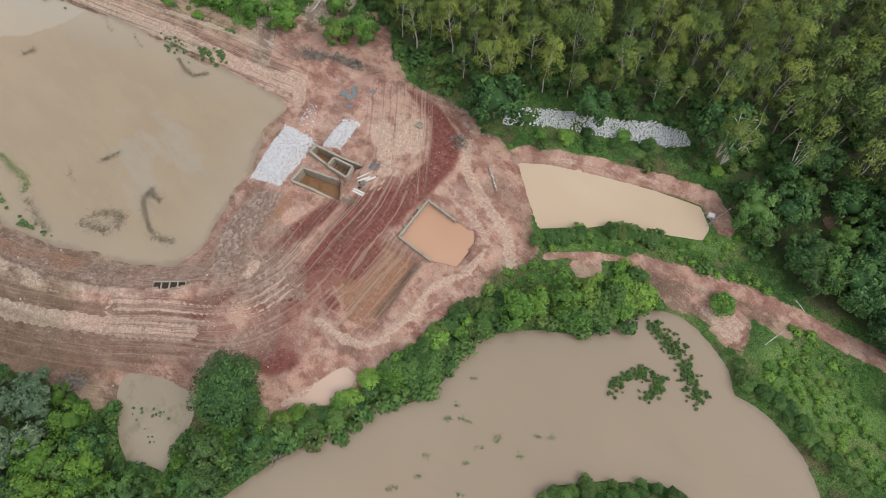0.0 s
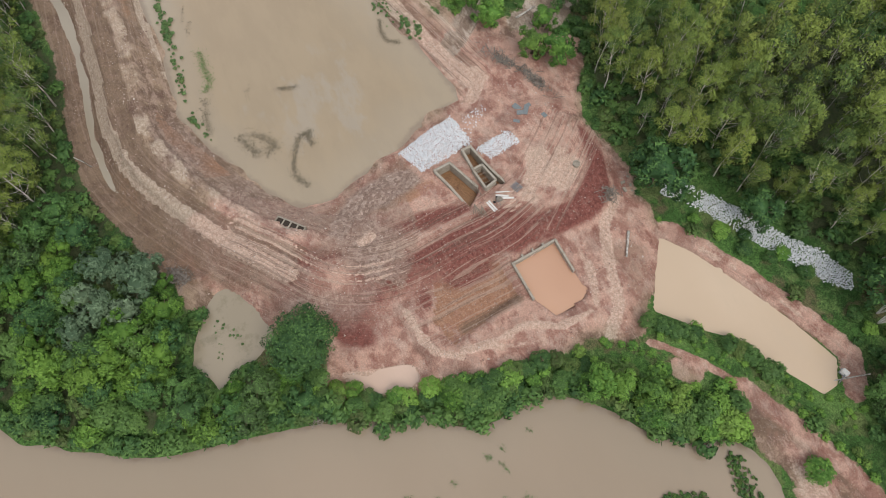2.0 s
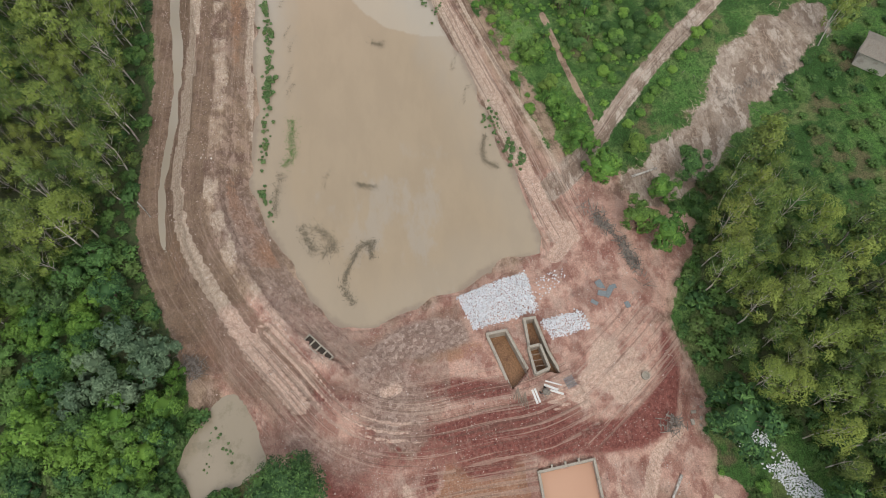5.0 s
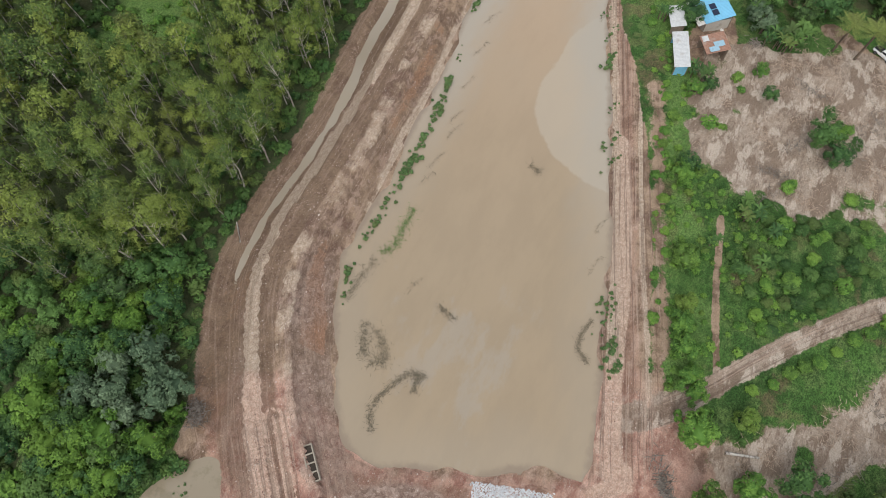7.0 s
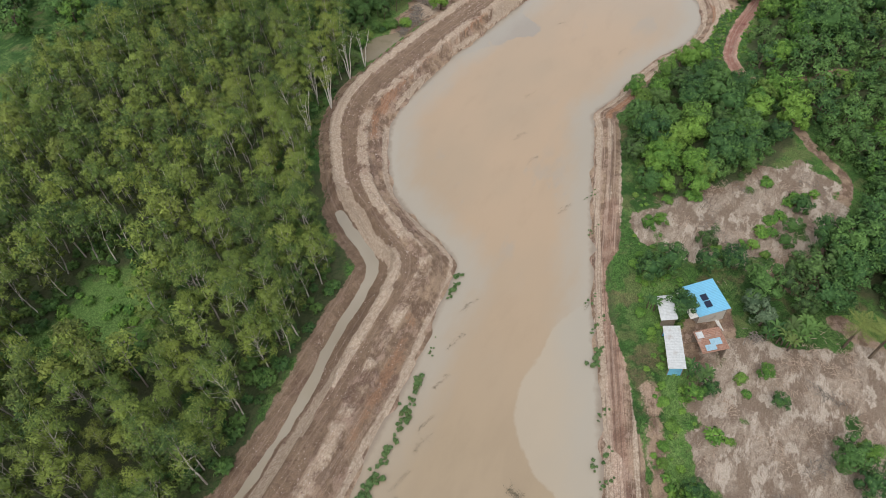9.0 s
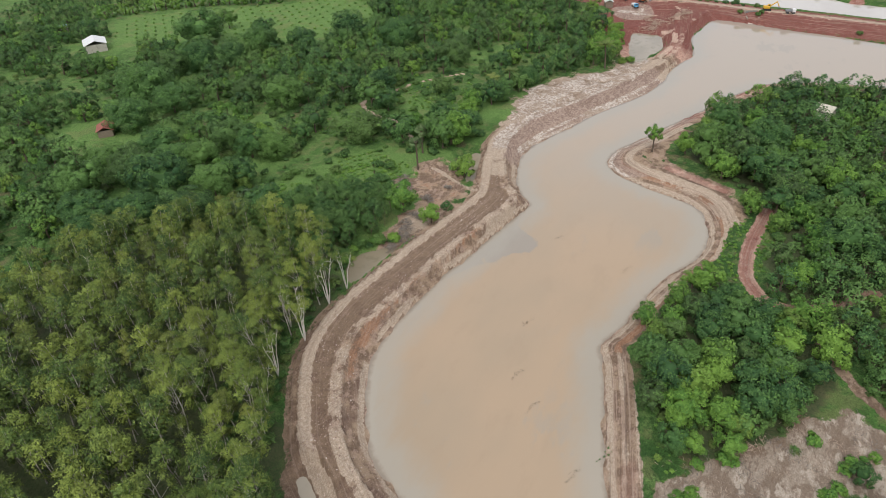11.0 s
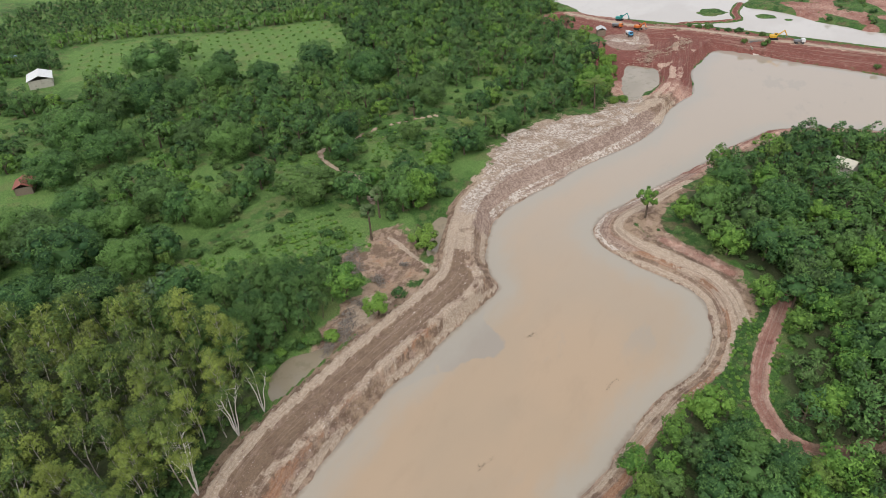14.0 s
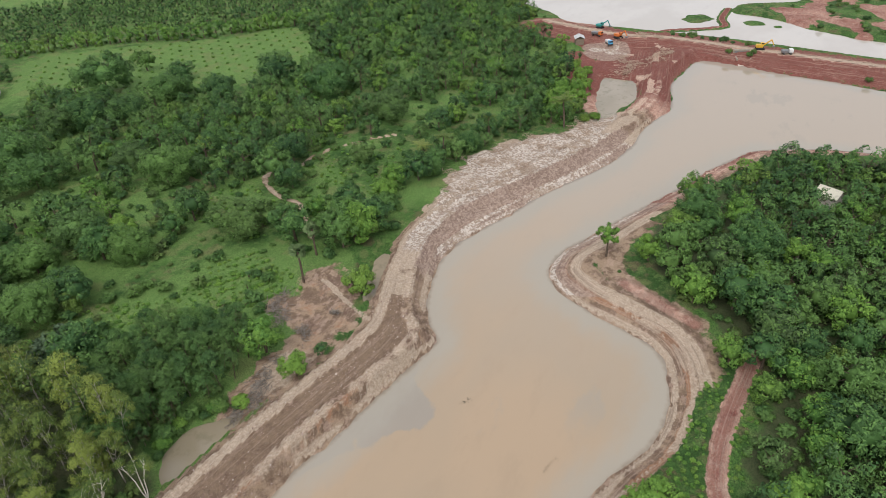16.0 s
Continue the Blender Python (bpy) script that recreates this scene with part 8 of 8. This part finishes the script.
brush_pile(-81.4, -43.3, 2.4, 110, 8, "pile of cut sticks in a forest glade", (1.2, 0.7), 0.4)
brush_pile(-112.5, 28.4, 1.0, 40, 9, "cut sticks behind the sheds")
for seed, (area, count) in enumerate(((FIELD_A, 34), (FIELD_B, 16), (RIGHT_CLEARING, 16))):
    rng = random.Random(90 + seed)
    spots = scatter(area, 4.2, 90 + seed, clear=2.0)
    for k, (x, y) in enumerate(rng.sample(spots, min(count, len(spots)))):
        brush_pile(x, y, rng.uniform(1.6, 3.6), 70, 100 + 40 * seed + k, "dry crop stalks strewn over bare field" if k % 3 else "dark uprooted stalks raked into a heap on bare field", (rng.uniform(1.2, 2.4), 0.6), rng.uniform(0, 3.1))


for seed, (area, count) in enumerate(((FLAT, 22), (FAR_WORKS, 16))):
    rng = random.Random(190 + seed)
    spots = scatter(area, 3.6, 190 + seed, clear=2.0)
    for k, (x, y) in enumerate(rng.sample(spots, min(count, len(spots)))):
        brush_pile(x, y, rng.uniform(2.0, 4.0), 60, 300 + 40 * seed + k, "bleached dry crop wood and roots strewn on silt", (rng.uniform(1.2, 2.2), 0.7), rng.uniform(0, 3.1))


# ---- water plants ----
WEED_DARK = leaf_material("sunken_weed", (0.15, 0.13, 0.09), (0.185, 0.155, 0.105), (0.22, 0.18, 0.125), 0.7, (0.2, 0.165, 0.11))
WEED_GREEN = leaf_material("floating_weed_leaves", (0.06, 0.13, 0.035), (0.08, 0.17, 0.045), (0.11, 0.2, 0.06))


def weed_streak(points, width, count, seed, material, label, lift=0.02, size=0.2):
    rng = np.random.default_rng(seed)
    p = smooth(points, 0.4)
    count = int(count * 3)
    at = p[rng.integers(0, len(p), count)] + rng.normal(0, width * 1.7, (count, 2)) * rng.uniform(0.3, 1.0, (count, 1))
    c = np.c_[at, lift + rng.uniform(0, lift * 1.5, count)]
    up = np.tile([0, 0, 2.6], (count, 1))
    v, f = sprays(c, up, size * 1.4, size * 0.09, rng)
    v[:, 2] = np.clip(v[:, 2], 0.012, None)
    me = dress(raw_mesh("water_weed", v, f, material), np.tile([0, 0, 1.0], (len(v), 1)), np.full(len(v), 0.4))
    return tagged(new("water_weed", me), label, "weed", kind="stuff")


REED = Kind("water_plant", "plant", "green water plant", [shrub(300 + s, 1.1, 150, 0.24) for s in range(3)], BARK_BROWN, leaf_material("water_plant_leaves", (0.075, 0.15, 0.05), (0.11, 0.195, 0.065), (0.15, 0.235, 0.085)), "water plants")
RAFTS = ([(0.1, 29.7), (2.8, 29.5), (5.1, 28.7), (7.3, 26.7), (8.8, 26.1)], [(1.0, 21.2), (1.3, 23.2), (2.6, 25.0), (4.6, 25.1), (4.1, 22.8)])
SUNK = "dark drowned weed showing at the water surface"
weed_streak([(-57.0, -1.6), (-55.6, -0.2), (-54.3, 0.4), (-53.6, -0.8)], 0.35, 130, 1, WEED_DARK, SUNK)
weed_streak([(-57.2, -3.2), (-55.5, -2.6), (-54, -1.8)], 0.3, 90, 2, WEED_DARK, SUNK)
weed_streak([(-54.4, 5.0), (-54.0, 3.4), (-52.6, 2.6), (-50.5, 1.6), (-48.6, 1.4), (-47.2, 2.2)], 0.22, 170, 3, WEED_DARK, SUNK)
weed_streak([(-54.2, 4.6), (-52.6, 4.6)], 0.2, 50, 4, WEED_DARK, SUNK)
weed_streak([(-72.5, -4.2), (-70, -4.2), (-67.4, -4.3), (-66, -5.2)], 0.3, 150, 5, WEED_GREEN, "dark green weed bed in shallow water")
weed_streak([(-65, -5.6), (-62, -6.2), (-59.5, -6.4)], 0.3, 70, 6, WEED_DARK, SUNK)
weed_streak([(-67, 19.8), (-65, 19.2), (-63.3, 19.6), (-62.6, 20.6)], 0.2, 90, 7, WEED_DARK, SUNK)
weed_streak([(-62.3, 3.6), (-61.6, 5.6)], 0.2, 40, 8, WEED_DARK, SUNK)
weed_streak([(-83.9, 7.0), (-83.4, 8.0)], 0.25, 34, 9, WEED_DARK, SUNK)
for k, (x, y) in enumerate(((-84, -4.2), (-79, -4.6), (-76, -4.8), (-86, -5), (-92, -5.4), (-98, -6), (-104, -6.5), (-72.6, 17.8), (-78, 17), (-110, 8), (-126, 0), (-140, -12), (-135, -8), (-152, -14), (-172, -2), (-178, -16), (-62.4, -0.5))):
    weed_streak([(x, y), (x - 1.3, y + 0.3), (x - 2.3, y + 0.9)], 0.16, 8, 30 + k, WEED_DARK, SUNK)
rng = random.Random(76)
for line, wide in ((RAFTS[0], 0.5), (RAFTS[1], 0.36)):
    spots = [(x + rng.gauss(0, wide), y + rng.gauss(0, wide), rng.uniform(0.1, 0.22), rng.uniform(0, 6), rng.randrange(9)) for x, y in smooth(line, 0.12) for k in range(3)]
    joined("water_weed", spots, SHRUB_FAR, "raft of floating leafy green weed on the river")
rng = random.Random(77)
for k in range(26):
    x, y = rng.uniform(-11, 1), rng.uniform(-14, 14)
    weed_streak([(x, y), (x + 0.3, y + 0.2)], 0.12, 8, 80 + k, WEED_GREEN, "small floating weed clump on the river", 0.03, 0.14)
tufts = []
for x, y, s in ((-91.5, -7.4, 0.8), (-88.6, -7.2, 0.6), (-87.2, -7.0, 0.7), (-85.4, -7.0, 0.5), (-82.1, -6.8, 0.75), (-80.8, -6.9, 0.6), (-78.6, -7.1, 0.6), (-77.5, -7.1, 0.8), (-76, -7.2, 0.7), (-72.5, -7.6, 0.6), (-69.6, -7.6, 0.7), (-66.5, -7.8, 0.45),
                (-62.5, -7.6, 0.6), (-60, -7.0, 0.4), (-96.7, -8.0, 0.4), (-107.6, -9.2, 0.8), (-106.4, -9.2, 0.6), (-70.6, 20.6, 0.5), (-68.8, 21, 0.55), (-67.4, 21.3, 0.5), (-65.3, 22.2, 0.6), (-64, 22.6, 0.7), (-62.8, 23.5, 0.6), (-102.8, 11.5, 0.7),
                (-104, 11.2, 0.6), (-107.9, 10.2, 0.5), (-95.9, 13.8, 0.4), (-90.7, 15.2, 0.6), (-88, 16, 0.5), (-112, 8.6, 0.4), (-124, 5.2, 0.4), (-131, 3.2, 0.4), (-35.2, -12.6, 0.35), (-32.6, -11.4, 0.4), (-31.8, -13.4, 0.3), (-33.4, -13.0, 0.25)):
    for k in range(int(14 * s + 3)):
        slope = 0.0 if x > -40 else (-0.28 if y > 0 else 0.05)
        run = rng.gauss(0, 0.9)
        tufts.append((x + run, y + slope * run + rng.gauss(0, 0.28), s * rng.uniform(0.2, 0.5), rng.uniform(0, 6), rng.randrange(9)))
joined("shore_plants", tufts, REED, "tufts of green water plants along the shore")


# ---- farmstead and far buildings ----
def ribbed_sheet(length, width, rise_a, rise_b, ribs=0.22, wave=0.012):
    """A corrugated roof sheet in its own axes: ribs run along its width."""
    n = max(4, int(length / ribs) * 2)
    bm = bmesh.new()
    rows = []
    for k in range(n + 1):
        x = -length / 2 + length * k / n
        dz = wave * (1 if k % 2 else -1)
        rows.append([bm.verts.new((x, -width / 2, rise_a + dz)), bm.verts.new((x, width / 2, rise_b + dz)), bm.verts.new((x, -width / 2, rise_a + dz - 0.04)), bm.verts.new((x, width / 2, rise_b + dz - 0.04))])
    for a, b in zip(rows, rows[1:]):
        bm.faces.new((a[0], b[0], b[1], a[1]))
        bm.faces.new((a[3], b[3], b[2], a[2]))
        bm.faces.new((a[2], b[2], b[0], a[0]))
        bm.faces.new((a[1], b[1], b[3], a[3]))
    for r in (rows[0], rows[-1]):
        bm.faces.new((r[0], r[1], r[3], r[2]))
    bmesh.ops.recalc_face_normals(bm, faces=bm.faces)
    return bm


def shed(name, x, y, turn, length, width, low, high, roof, wall, label, walls=(1, 1, 1, 0), category="shed"):
    root = base(name, x, y, turn, label, category)
    part("roof", ribbed_sheet(length, width, low, high), roof, root)
    for sx in (-1, 1):
        for sy, h in ((-1, low), (1, high)):
            bm = bmesh.new()
            rod(bm, (sx * (length / 2 - 0.25), sy * (width / 2 - 0.2), -0.2), (sx * (length / 2 - 0.25), sy * (width / 2 - 0.2), h - 0.06), 0.06, sides=6)
            part("post", bm, TIMBER, root)
    spans = (((-length / 2 + 0.3, width / 2 - 0.25), (length / 2 - 0.3, width / 2 - 0.25), high), ((-length / 2 + 0.3, -width / 2 + 0.25), (-length / 2 + 0.3, width / 2 - 0.25), low), ((length / 2 - 0.3, -width / 2 + 0.25), (length / 2 - 0.3, width / 2 - 0.25), low), ((-length / 2 + 0.3, -width / 2 + 0.25), (length / 2 - 0.3, -width / 2 + 0.25), low))
    for on, (a, b, h) in zip(walls, spans):
        if on:
            bm = bmesh.new()
            wall_between(bm, a, b, -0.2, h - 0.15, h - 0.15, 0.08)
            part("wall", bm, wall, root)
    return root


house = shed("blue_roofed_house", -115.2, 21.8, 34.5, 4.9, 4.0, 1.9, 2.6, BLUE_ROOF, PLASTER, "small house with a light blue metal roof and solar panels", (1, 1, 1, 1), "house")
for k in (-0.55, 0.55):
    panel = part("solar_panel", boxes(((0.95, 0.8, 0.05), (0, 0, 0), 0), bevel=0.01), PANEL_BLUE, house, "dark solar panel")
    panel.location, panel.rotation_euler = (0.5 + k, -0.2, 2.27), (math.atan2(0.7, 4.0), 0, 0)
part("veranda_roof", ribbed_sheet(4.6, 1.2, 1.6, 1.9), WHITE_BOARD, house, "pale veranda roof").location = (0, -2.3, -0.05)
for k in range(6):
    part("stair_slat", boxes(((0.9, 0.16, 0.05), (-0.6 + 0.2 * k, -2.9 - 0.05 * k, 0.3 + 0.22 * k), 0)), WHITE_BOARD, house, "whitewashed slat")
shed("long_shed", -106.5, 19.5, 16.5, 6.1, 2.0, 1.7, 2.0, ZINC, BLUE_ROOF, "long open shed with a pale zinc roof", (0, 1, 1, 0))
shed("grey_shed", -112.0, 17.6, 21, 3.8, 2.0, 1.8, 2.1, ZINC, TIMBER, "small shed with a stained grey zinc roof")
patched = shed("patched_shed", -108.8, 23.3, 30, 3.2, 3.1, 1.9, 2.4, ZINC_RUST, TIMBER, "low shed with a roof of rusty and blue sheets", (1, 1, 0, 0))
for x, y, a, b in ((0.35, 0.4, 0.9, 1.3), (1.0, -0.4, 0.8, 1.2), (-0.9, -1.0, 0.9, 0.8)):
    p = part("roof_patch", boxes(((a, b, 0.03), (0, 0, 0), 0)), TIN_BLUE if x > 0 else ZINC, patched, "tin patch on the roof")
    p.location, p.rotation_euler = (x, y, 2.15 + 0.161 * y + 0.06), (math.atan2(0.5, 3.1), 0, 0)
lying_board(-113.6, 23.9, 2.0, 0.3, 34, WHITE_BOARD, "pale timber lying before the house")
lying_board(-113.2, 24.4, 1.6, 0.15, 30, WHITE_BOARD, "pale timber lying before the house")


def gable_house(name, x, y, turn, length, width, eave, ridge, roof, wall, label):
    root = base(name, x, y, turn, label, "house")
    for side in (-1, 1):
        ob = part("roof_slope", ribbed_sheet(length, math.hypot(width / 2, ridge - eave) + 0.1, 0, 0, 0.4), roof, root)
        ob.matrix_local = pose(0, side * width / 4, (eave + ridge) / 2, -side * math.degrees(math.atan2(ridge - eave, width / 2)), 0, 0)
    for a, b in (((-1, -1), (1, -1)), ((1, -1), (1, 1)), ((1, 1), (-1, 1)), ((-1, 1), (-1, -1))):
        bm = bmesh.new()
        wall_between(bm, (a[0] * (length / 2 - 0.4), a[1] * (width / 2 - 0.4)), (b[0] * (length / 2 - 0.4), b[1] * (width / 2 - 0.4)), -0.2, eave, eave, 0.15)
        part("wall", bm, wall, root)
    return root


gable_house("red_roofed_hut", -187, -142.2, 45, 6.0, 4.4, 2.0, 3.0, RED_ROOF, TIMBER, "hut with a faded red roof in a lawn")
gable_house("white_roofed_house", -246.5, -211.5, 52, 10.5, 8.0, 2.8, 4.2, PAINT_WHITE, PLASTER, "house with a broad white roof among trees")
gable_house("blue_roofed_shed", -262, -247, 50, 6.0, 4.0, 2.4, 3.2, TIN_BLUE, PLASTER, "far shed with a pale blue roof")
gable_house("cream_roofed_house", -254.5, 32.4, 60, 4.6, 4.0, 2.4, 3.6, CREAM_ROOF, PLASTER, "house with a cream roof deep in the wood")
gable_house("white_roofed_hut", -57.3, 77.2, 65, 4.0, 3.4, 1.5, 2.1, PAINT_WHITE, PLASTER, "hut with a white metal roof by the orchard")
gable_house("grey_roofed_house", -71, 69.8, 50, 4.6, 4.0, 2.4, 3.2, CONCRETE_DARK, PLASTER, "house with a grey roof beyond the wood")
gable_house("grey_roofed_cabin", -352, -42, 20, 4.5, 3.5, 2.2, 3.0, ZINC, TIMBER, "grey cabin at the far works")

for k, (x, y) in enumerate(smooth([(-155.5, -49.6), (-160.7, -50), (-164.5, -47.4), (-167, -44.4)], 1.3)):
    (SHRUB, SHRUB_LIGHT, SHRUB)[k % 3].plant(x - 0.3 * (k % 2), y - 0.5 * (k % 3), 0.8 + 0.35 * (k % 3), k, k, "leafy bush at the edge of a muddy pool")
PALM_COCONUT = Kind("coconut_palm", "palm", "coconut palm with arching fronds by the field", [coconut(3), coconut(5, 5.2)], BARK_BROWN, LEAF_COCONUT, "palms")
PALM_FAN = Kind("sugar_palm", "palm", "sugar palm with a round fan-leaved crown", [fan_palm(7), fan_palm(8, 6.0)], BARK_BROWN, LEAF_PALM, "palms")
BANANA = Kind("banana_plant", "banana", "clump of banana plants with broad leaves", [banana(9), banana(10), banana(11)], BARK_BROWN, LEAF_SHRUB, "bananas")
PALM_COCONUT.plant(-115.0, 38.2, 0.85, 0.4, 0)
PALM_COCONUT.plant(-114.4, 41.0, 0.95, 1.9, 1)
for x, y, s in ((-267, -44.5, 1.0), (-248.5, -49.2, 1.1), (-244, -52.7, 1.0), (-277.6, -27.6, 1.45)):
    PALM_COCONUT.plant(x, y, s, x, int(-x) % 2, "coconut palm with yellowish fronds behind the dike")
for x, y, s in ((-194.8, -53.0, 1.0), (-203, -55.6, 0.95)):
    PALM_FAN.plant(x, y, s, x, int(-x) % 2)
for x, y, s in ((-113.2, 30.2, 1.0), (-114.4, 31.4, 1.1), (-114.4, 33, 1.1), (-115.6, 34.2, 1.0), (-112.6, 31.6, 0.9), (-104.6, 22, 0.8), (-103.6, 23.4, 0.9), (-87, 31.6, 0.8), (-85.4, 32, 0.7), (-86, 33.4, 0.8), (-81, 29.6, 0.6), (-84, 36, 0.8), (-80, 35, 0.7), (-78, 33.6, 0.6),
                (-112.4, 15.6, 0.8), (-188, -60, 0.5), (-190, -62, 0.5), (-192.5, -63, 0.5), (-186, -58.5, 0.5), (-184, -62, 0.5)):
    BANANA.plant(x, y, s, x * 3, int(-x) % 3)


# ---- machines on the far dam ----
def wheel(parent, x, y, r, w):
    bm = bmesh.new()
    rod(bm, (x, y - w / 2, r), (x, y + w / 2, r), r, sides=14)
    tyre = part("wheel", bm, RUBBER_BLACK, parent)
    bm = bmesh.new()
    rod(bm, (x, y - w / 2 - 0.01, r), (x, y + w / 2 + 0.01, r), r * 0.5, sides=10)
    part("rim", bm, STEEL, tyre)


def excavator(x, y, turn, paint, label):
    root = base("excavator", x, y, turn, label, "excavator", "machines")
    root.matrix_world = root.matrix_world @ Matrix.Scale(0.8, 4)
    for s in (-1, 1):
        part("track", boxes(((3.4, 0.55, 0.8), (0, s * 1.05, 0.4), 0), bevel=0.2), RUBBER_BLACK, root)
    part("house", boxes(((2.6, 2.2, 1.1), (-0.4, 0, 1.5), 0), bevel=0.12), paint, root)
    cab = part("cab", boxes(((1.3, 0.95, 1.3), (0.75, 0.6, 2.0), 0), bevel=0.1), paint, root)
    part("window", boxes(((1.1, 0.99, 0.6), (0.85, 0.6, 2.25), 0)), GLASS_DARK, cab)
    bm = bmesh.new()
    block(bm, (3.6, 0.35, 0.45), pose(2.3, -0.3, 2.9, 0, -38, 0), 0.05)
    part("boom", bm, paint, root)
    bm = bmesh.new()
    block(bm, (2.6, 0.3, 0.35), pose(4.3, -0.3, 2.9, 0, 62, 0), 0.05)
    part("stick", bm, paint, root)
    part("bucket", boxes(((0.8, 0.9, 0.7), (4.8, -0.3, 1.5), 0), bevel=0.12), STEEL, root)
    return root


def truck(x, y, turn, cab_paint, label, length=5.0):
    root = base("truck", x, y, turn, label, "truck", "machines")
    root.matrix_world = root.matrix_world @ Matrix.Scale(0.8, 4)
    cab = part("cab", boxes(((1.5, 1.9, 1.5), (length / 2 - 0.7, 0, 1.4), 0), bevel=0.15), cab_paint, root)
    part("windscreen", boxes(((0.06, 1.6, 0.6), (length / 2 + 0.05, 0, 1.75), 0)), GLASS_DARK, cab)
    part("bed", boxes(((length - 1.7, 2.0, 0.9), (-0.85, 0, 1.25), 0), bevel=0.06), PAINT_WHITE if cab_paint is PAINT_BLUE else STEEL, root)
    for sx in (length / 2 - 0.8, -length / 2 + 0.9):
        for sy in (-0.85, 0.85):
            wheel(root, sx, sy, 0.45, 0.3)
    return root


excavator(-353, 16.5, 100, PAINT_YELLOW, "yellow tracked excavator on the far dam")
excavator(-357.5, -29.5, 60, PAINT_ORANGE, "orange tracked excavator at the far works")
excavator(-370.5, -38.8, 80, PAINT_TEAL, "teal tracked excavator at the lake edge")
truck(-353.5, -31.8, 30, PAINT_BLUE, "blue and white tipper truck at the far works")
truck(-349.8, 24.3, 105, PAINT_WHITE, "white truck parked on the dam road", 4.2)
truck(-359.5, -37.4, 70, PAINT_ORANGE, "orange truck beside the far cabin")


def pickup(x, y, turn):
    root = base("pickup", x, y, turn, "white and black pickup parked by the palms", "car")
    root.matrix_world = root.matrix_world @ Matrix.Scale(0.72, 4)
    body = part("body", boxes(((4.3, 1.6, 0.6), (0, 0, 0.65), 0), bevel=0.15), PAINT_WHITE, root)
    cab = part("cabin", boxes(((1.7, 1.45, 0.55), (0.3, 0, 1.2), 0), bevel=0.15), PAINT_WHITE, root)
    part("window", boxes(((1.5, 1.49, 0.32), (0.3, 0, 1.25), 0), bevel=0.05), GLASS_DARK, cab)
    part("load_bed", boxes(((1.5, 1.35, 0.06), (-1.3, 0, 0.96), 0)), RUBBER_BLACK, body)
    for sx in (-1.35, 1.35):
        for sy in (-0.72, 0.72):
            wheel(root, sx, sy, 0.34, 0.22)


pickup(-116.2, 44.4, 55)


def dam_outlet():
    root = base("dam_outlet", -350.5, 11.2, 14, "concrete outlet with a pale chute in the red dam face", "outlet", z=0.0)
    part("headwall", boxes(((0.5, 5.0, 3.0), (0, 0, 1.9), 0), bevel=0.05), CONCRETE, root)
    for s in (-1, 1):
        part("wing_wall", boxes(((5.0, 0.4, 1.6), (2.6, s * 2.0, 1.1), 0), bevel=0.05), CONCRETE, root)
    bm = bmesh.new()
    block(bm, (7.0, 3.6, 0.3), pose(3.4, 0, 1.0, 0, 17, 0), 0.04)
    part("chute", bm, plain("washed_pale_concrete", (0.6, 0.52, 0.44), 0.8, 0.15, 1.0), root)
    for k in range(3):
        part("gate", boxes(((0.2, 1.1, 1.2), (0.3, -1.4 + 1.4 * k, 2.4), 0)), STEEL, root)


dam_outlet()
for k, (x, y) in enumerate(smooth([(-363.5, -12), (-361, -2), (-357.5, 8), (-355.5, 13)], 3.0)):
    SHRUB.plant(x - 2.2, y, 0.8 + 0.4 * (k % 3), k, k, "green shrub on the dam shoulder")
for x, y in ((-349.5, 7.5), (-347.6, 13.8), (-349, 14.8), (-334.5, 46)):
    SHRUB.plant(x, y, 1.0, x, 2, "green shrub beside the dam outlet")

# ---- from plan units to metres ----
bpy.context.view_layer.update()
for ob in list(scene.objects):
    if ob.parent is None and ob.type in ("MESH", "EMPTY"):
        ob.matrix_world = Matrix.Scale(UNIT, 4) @ ob.matrix_world
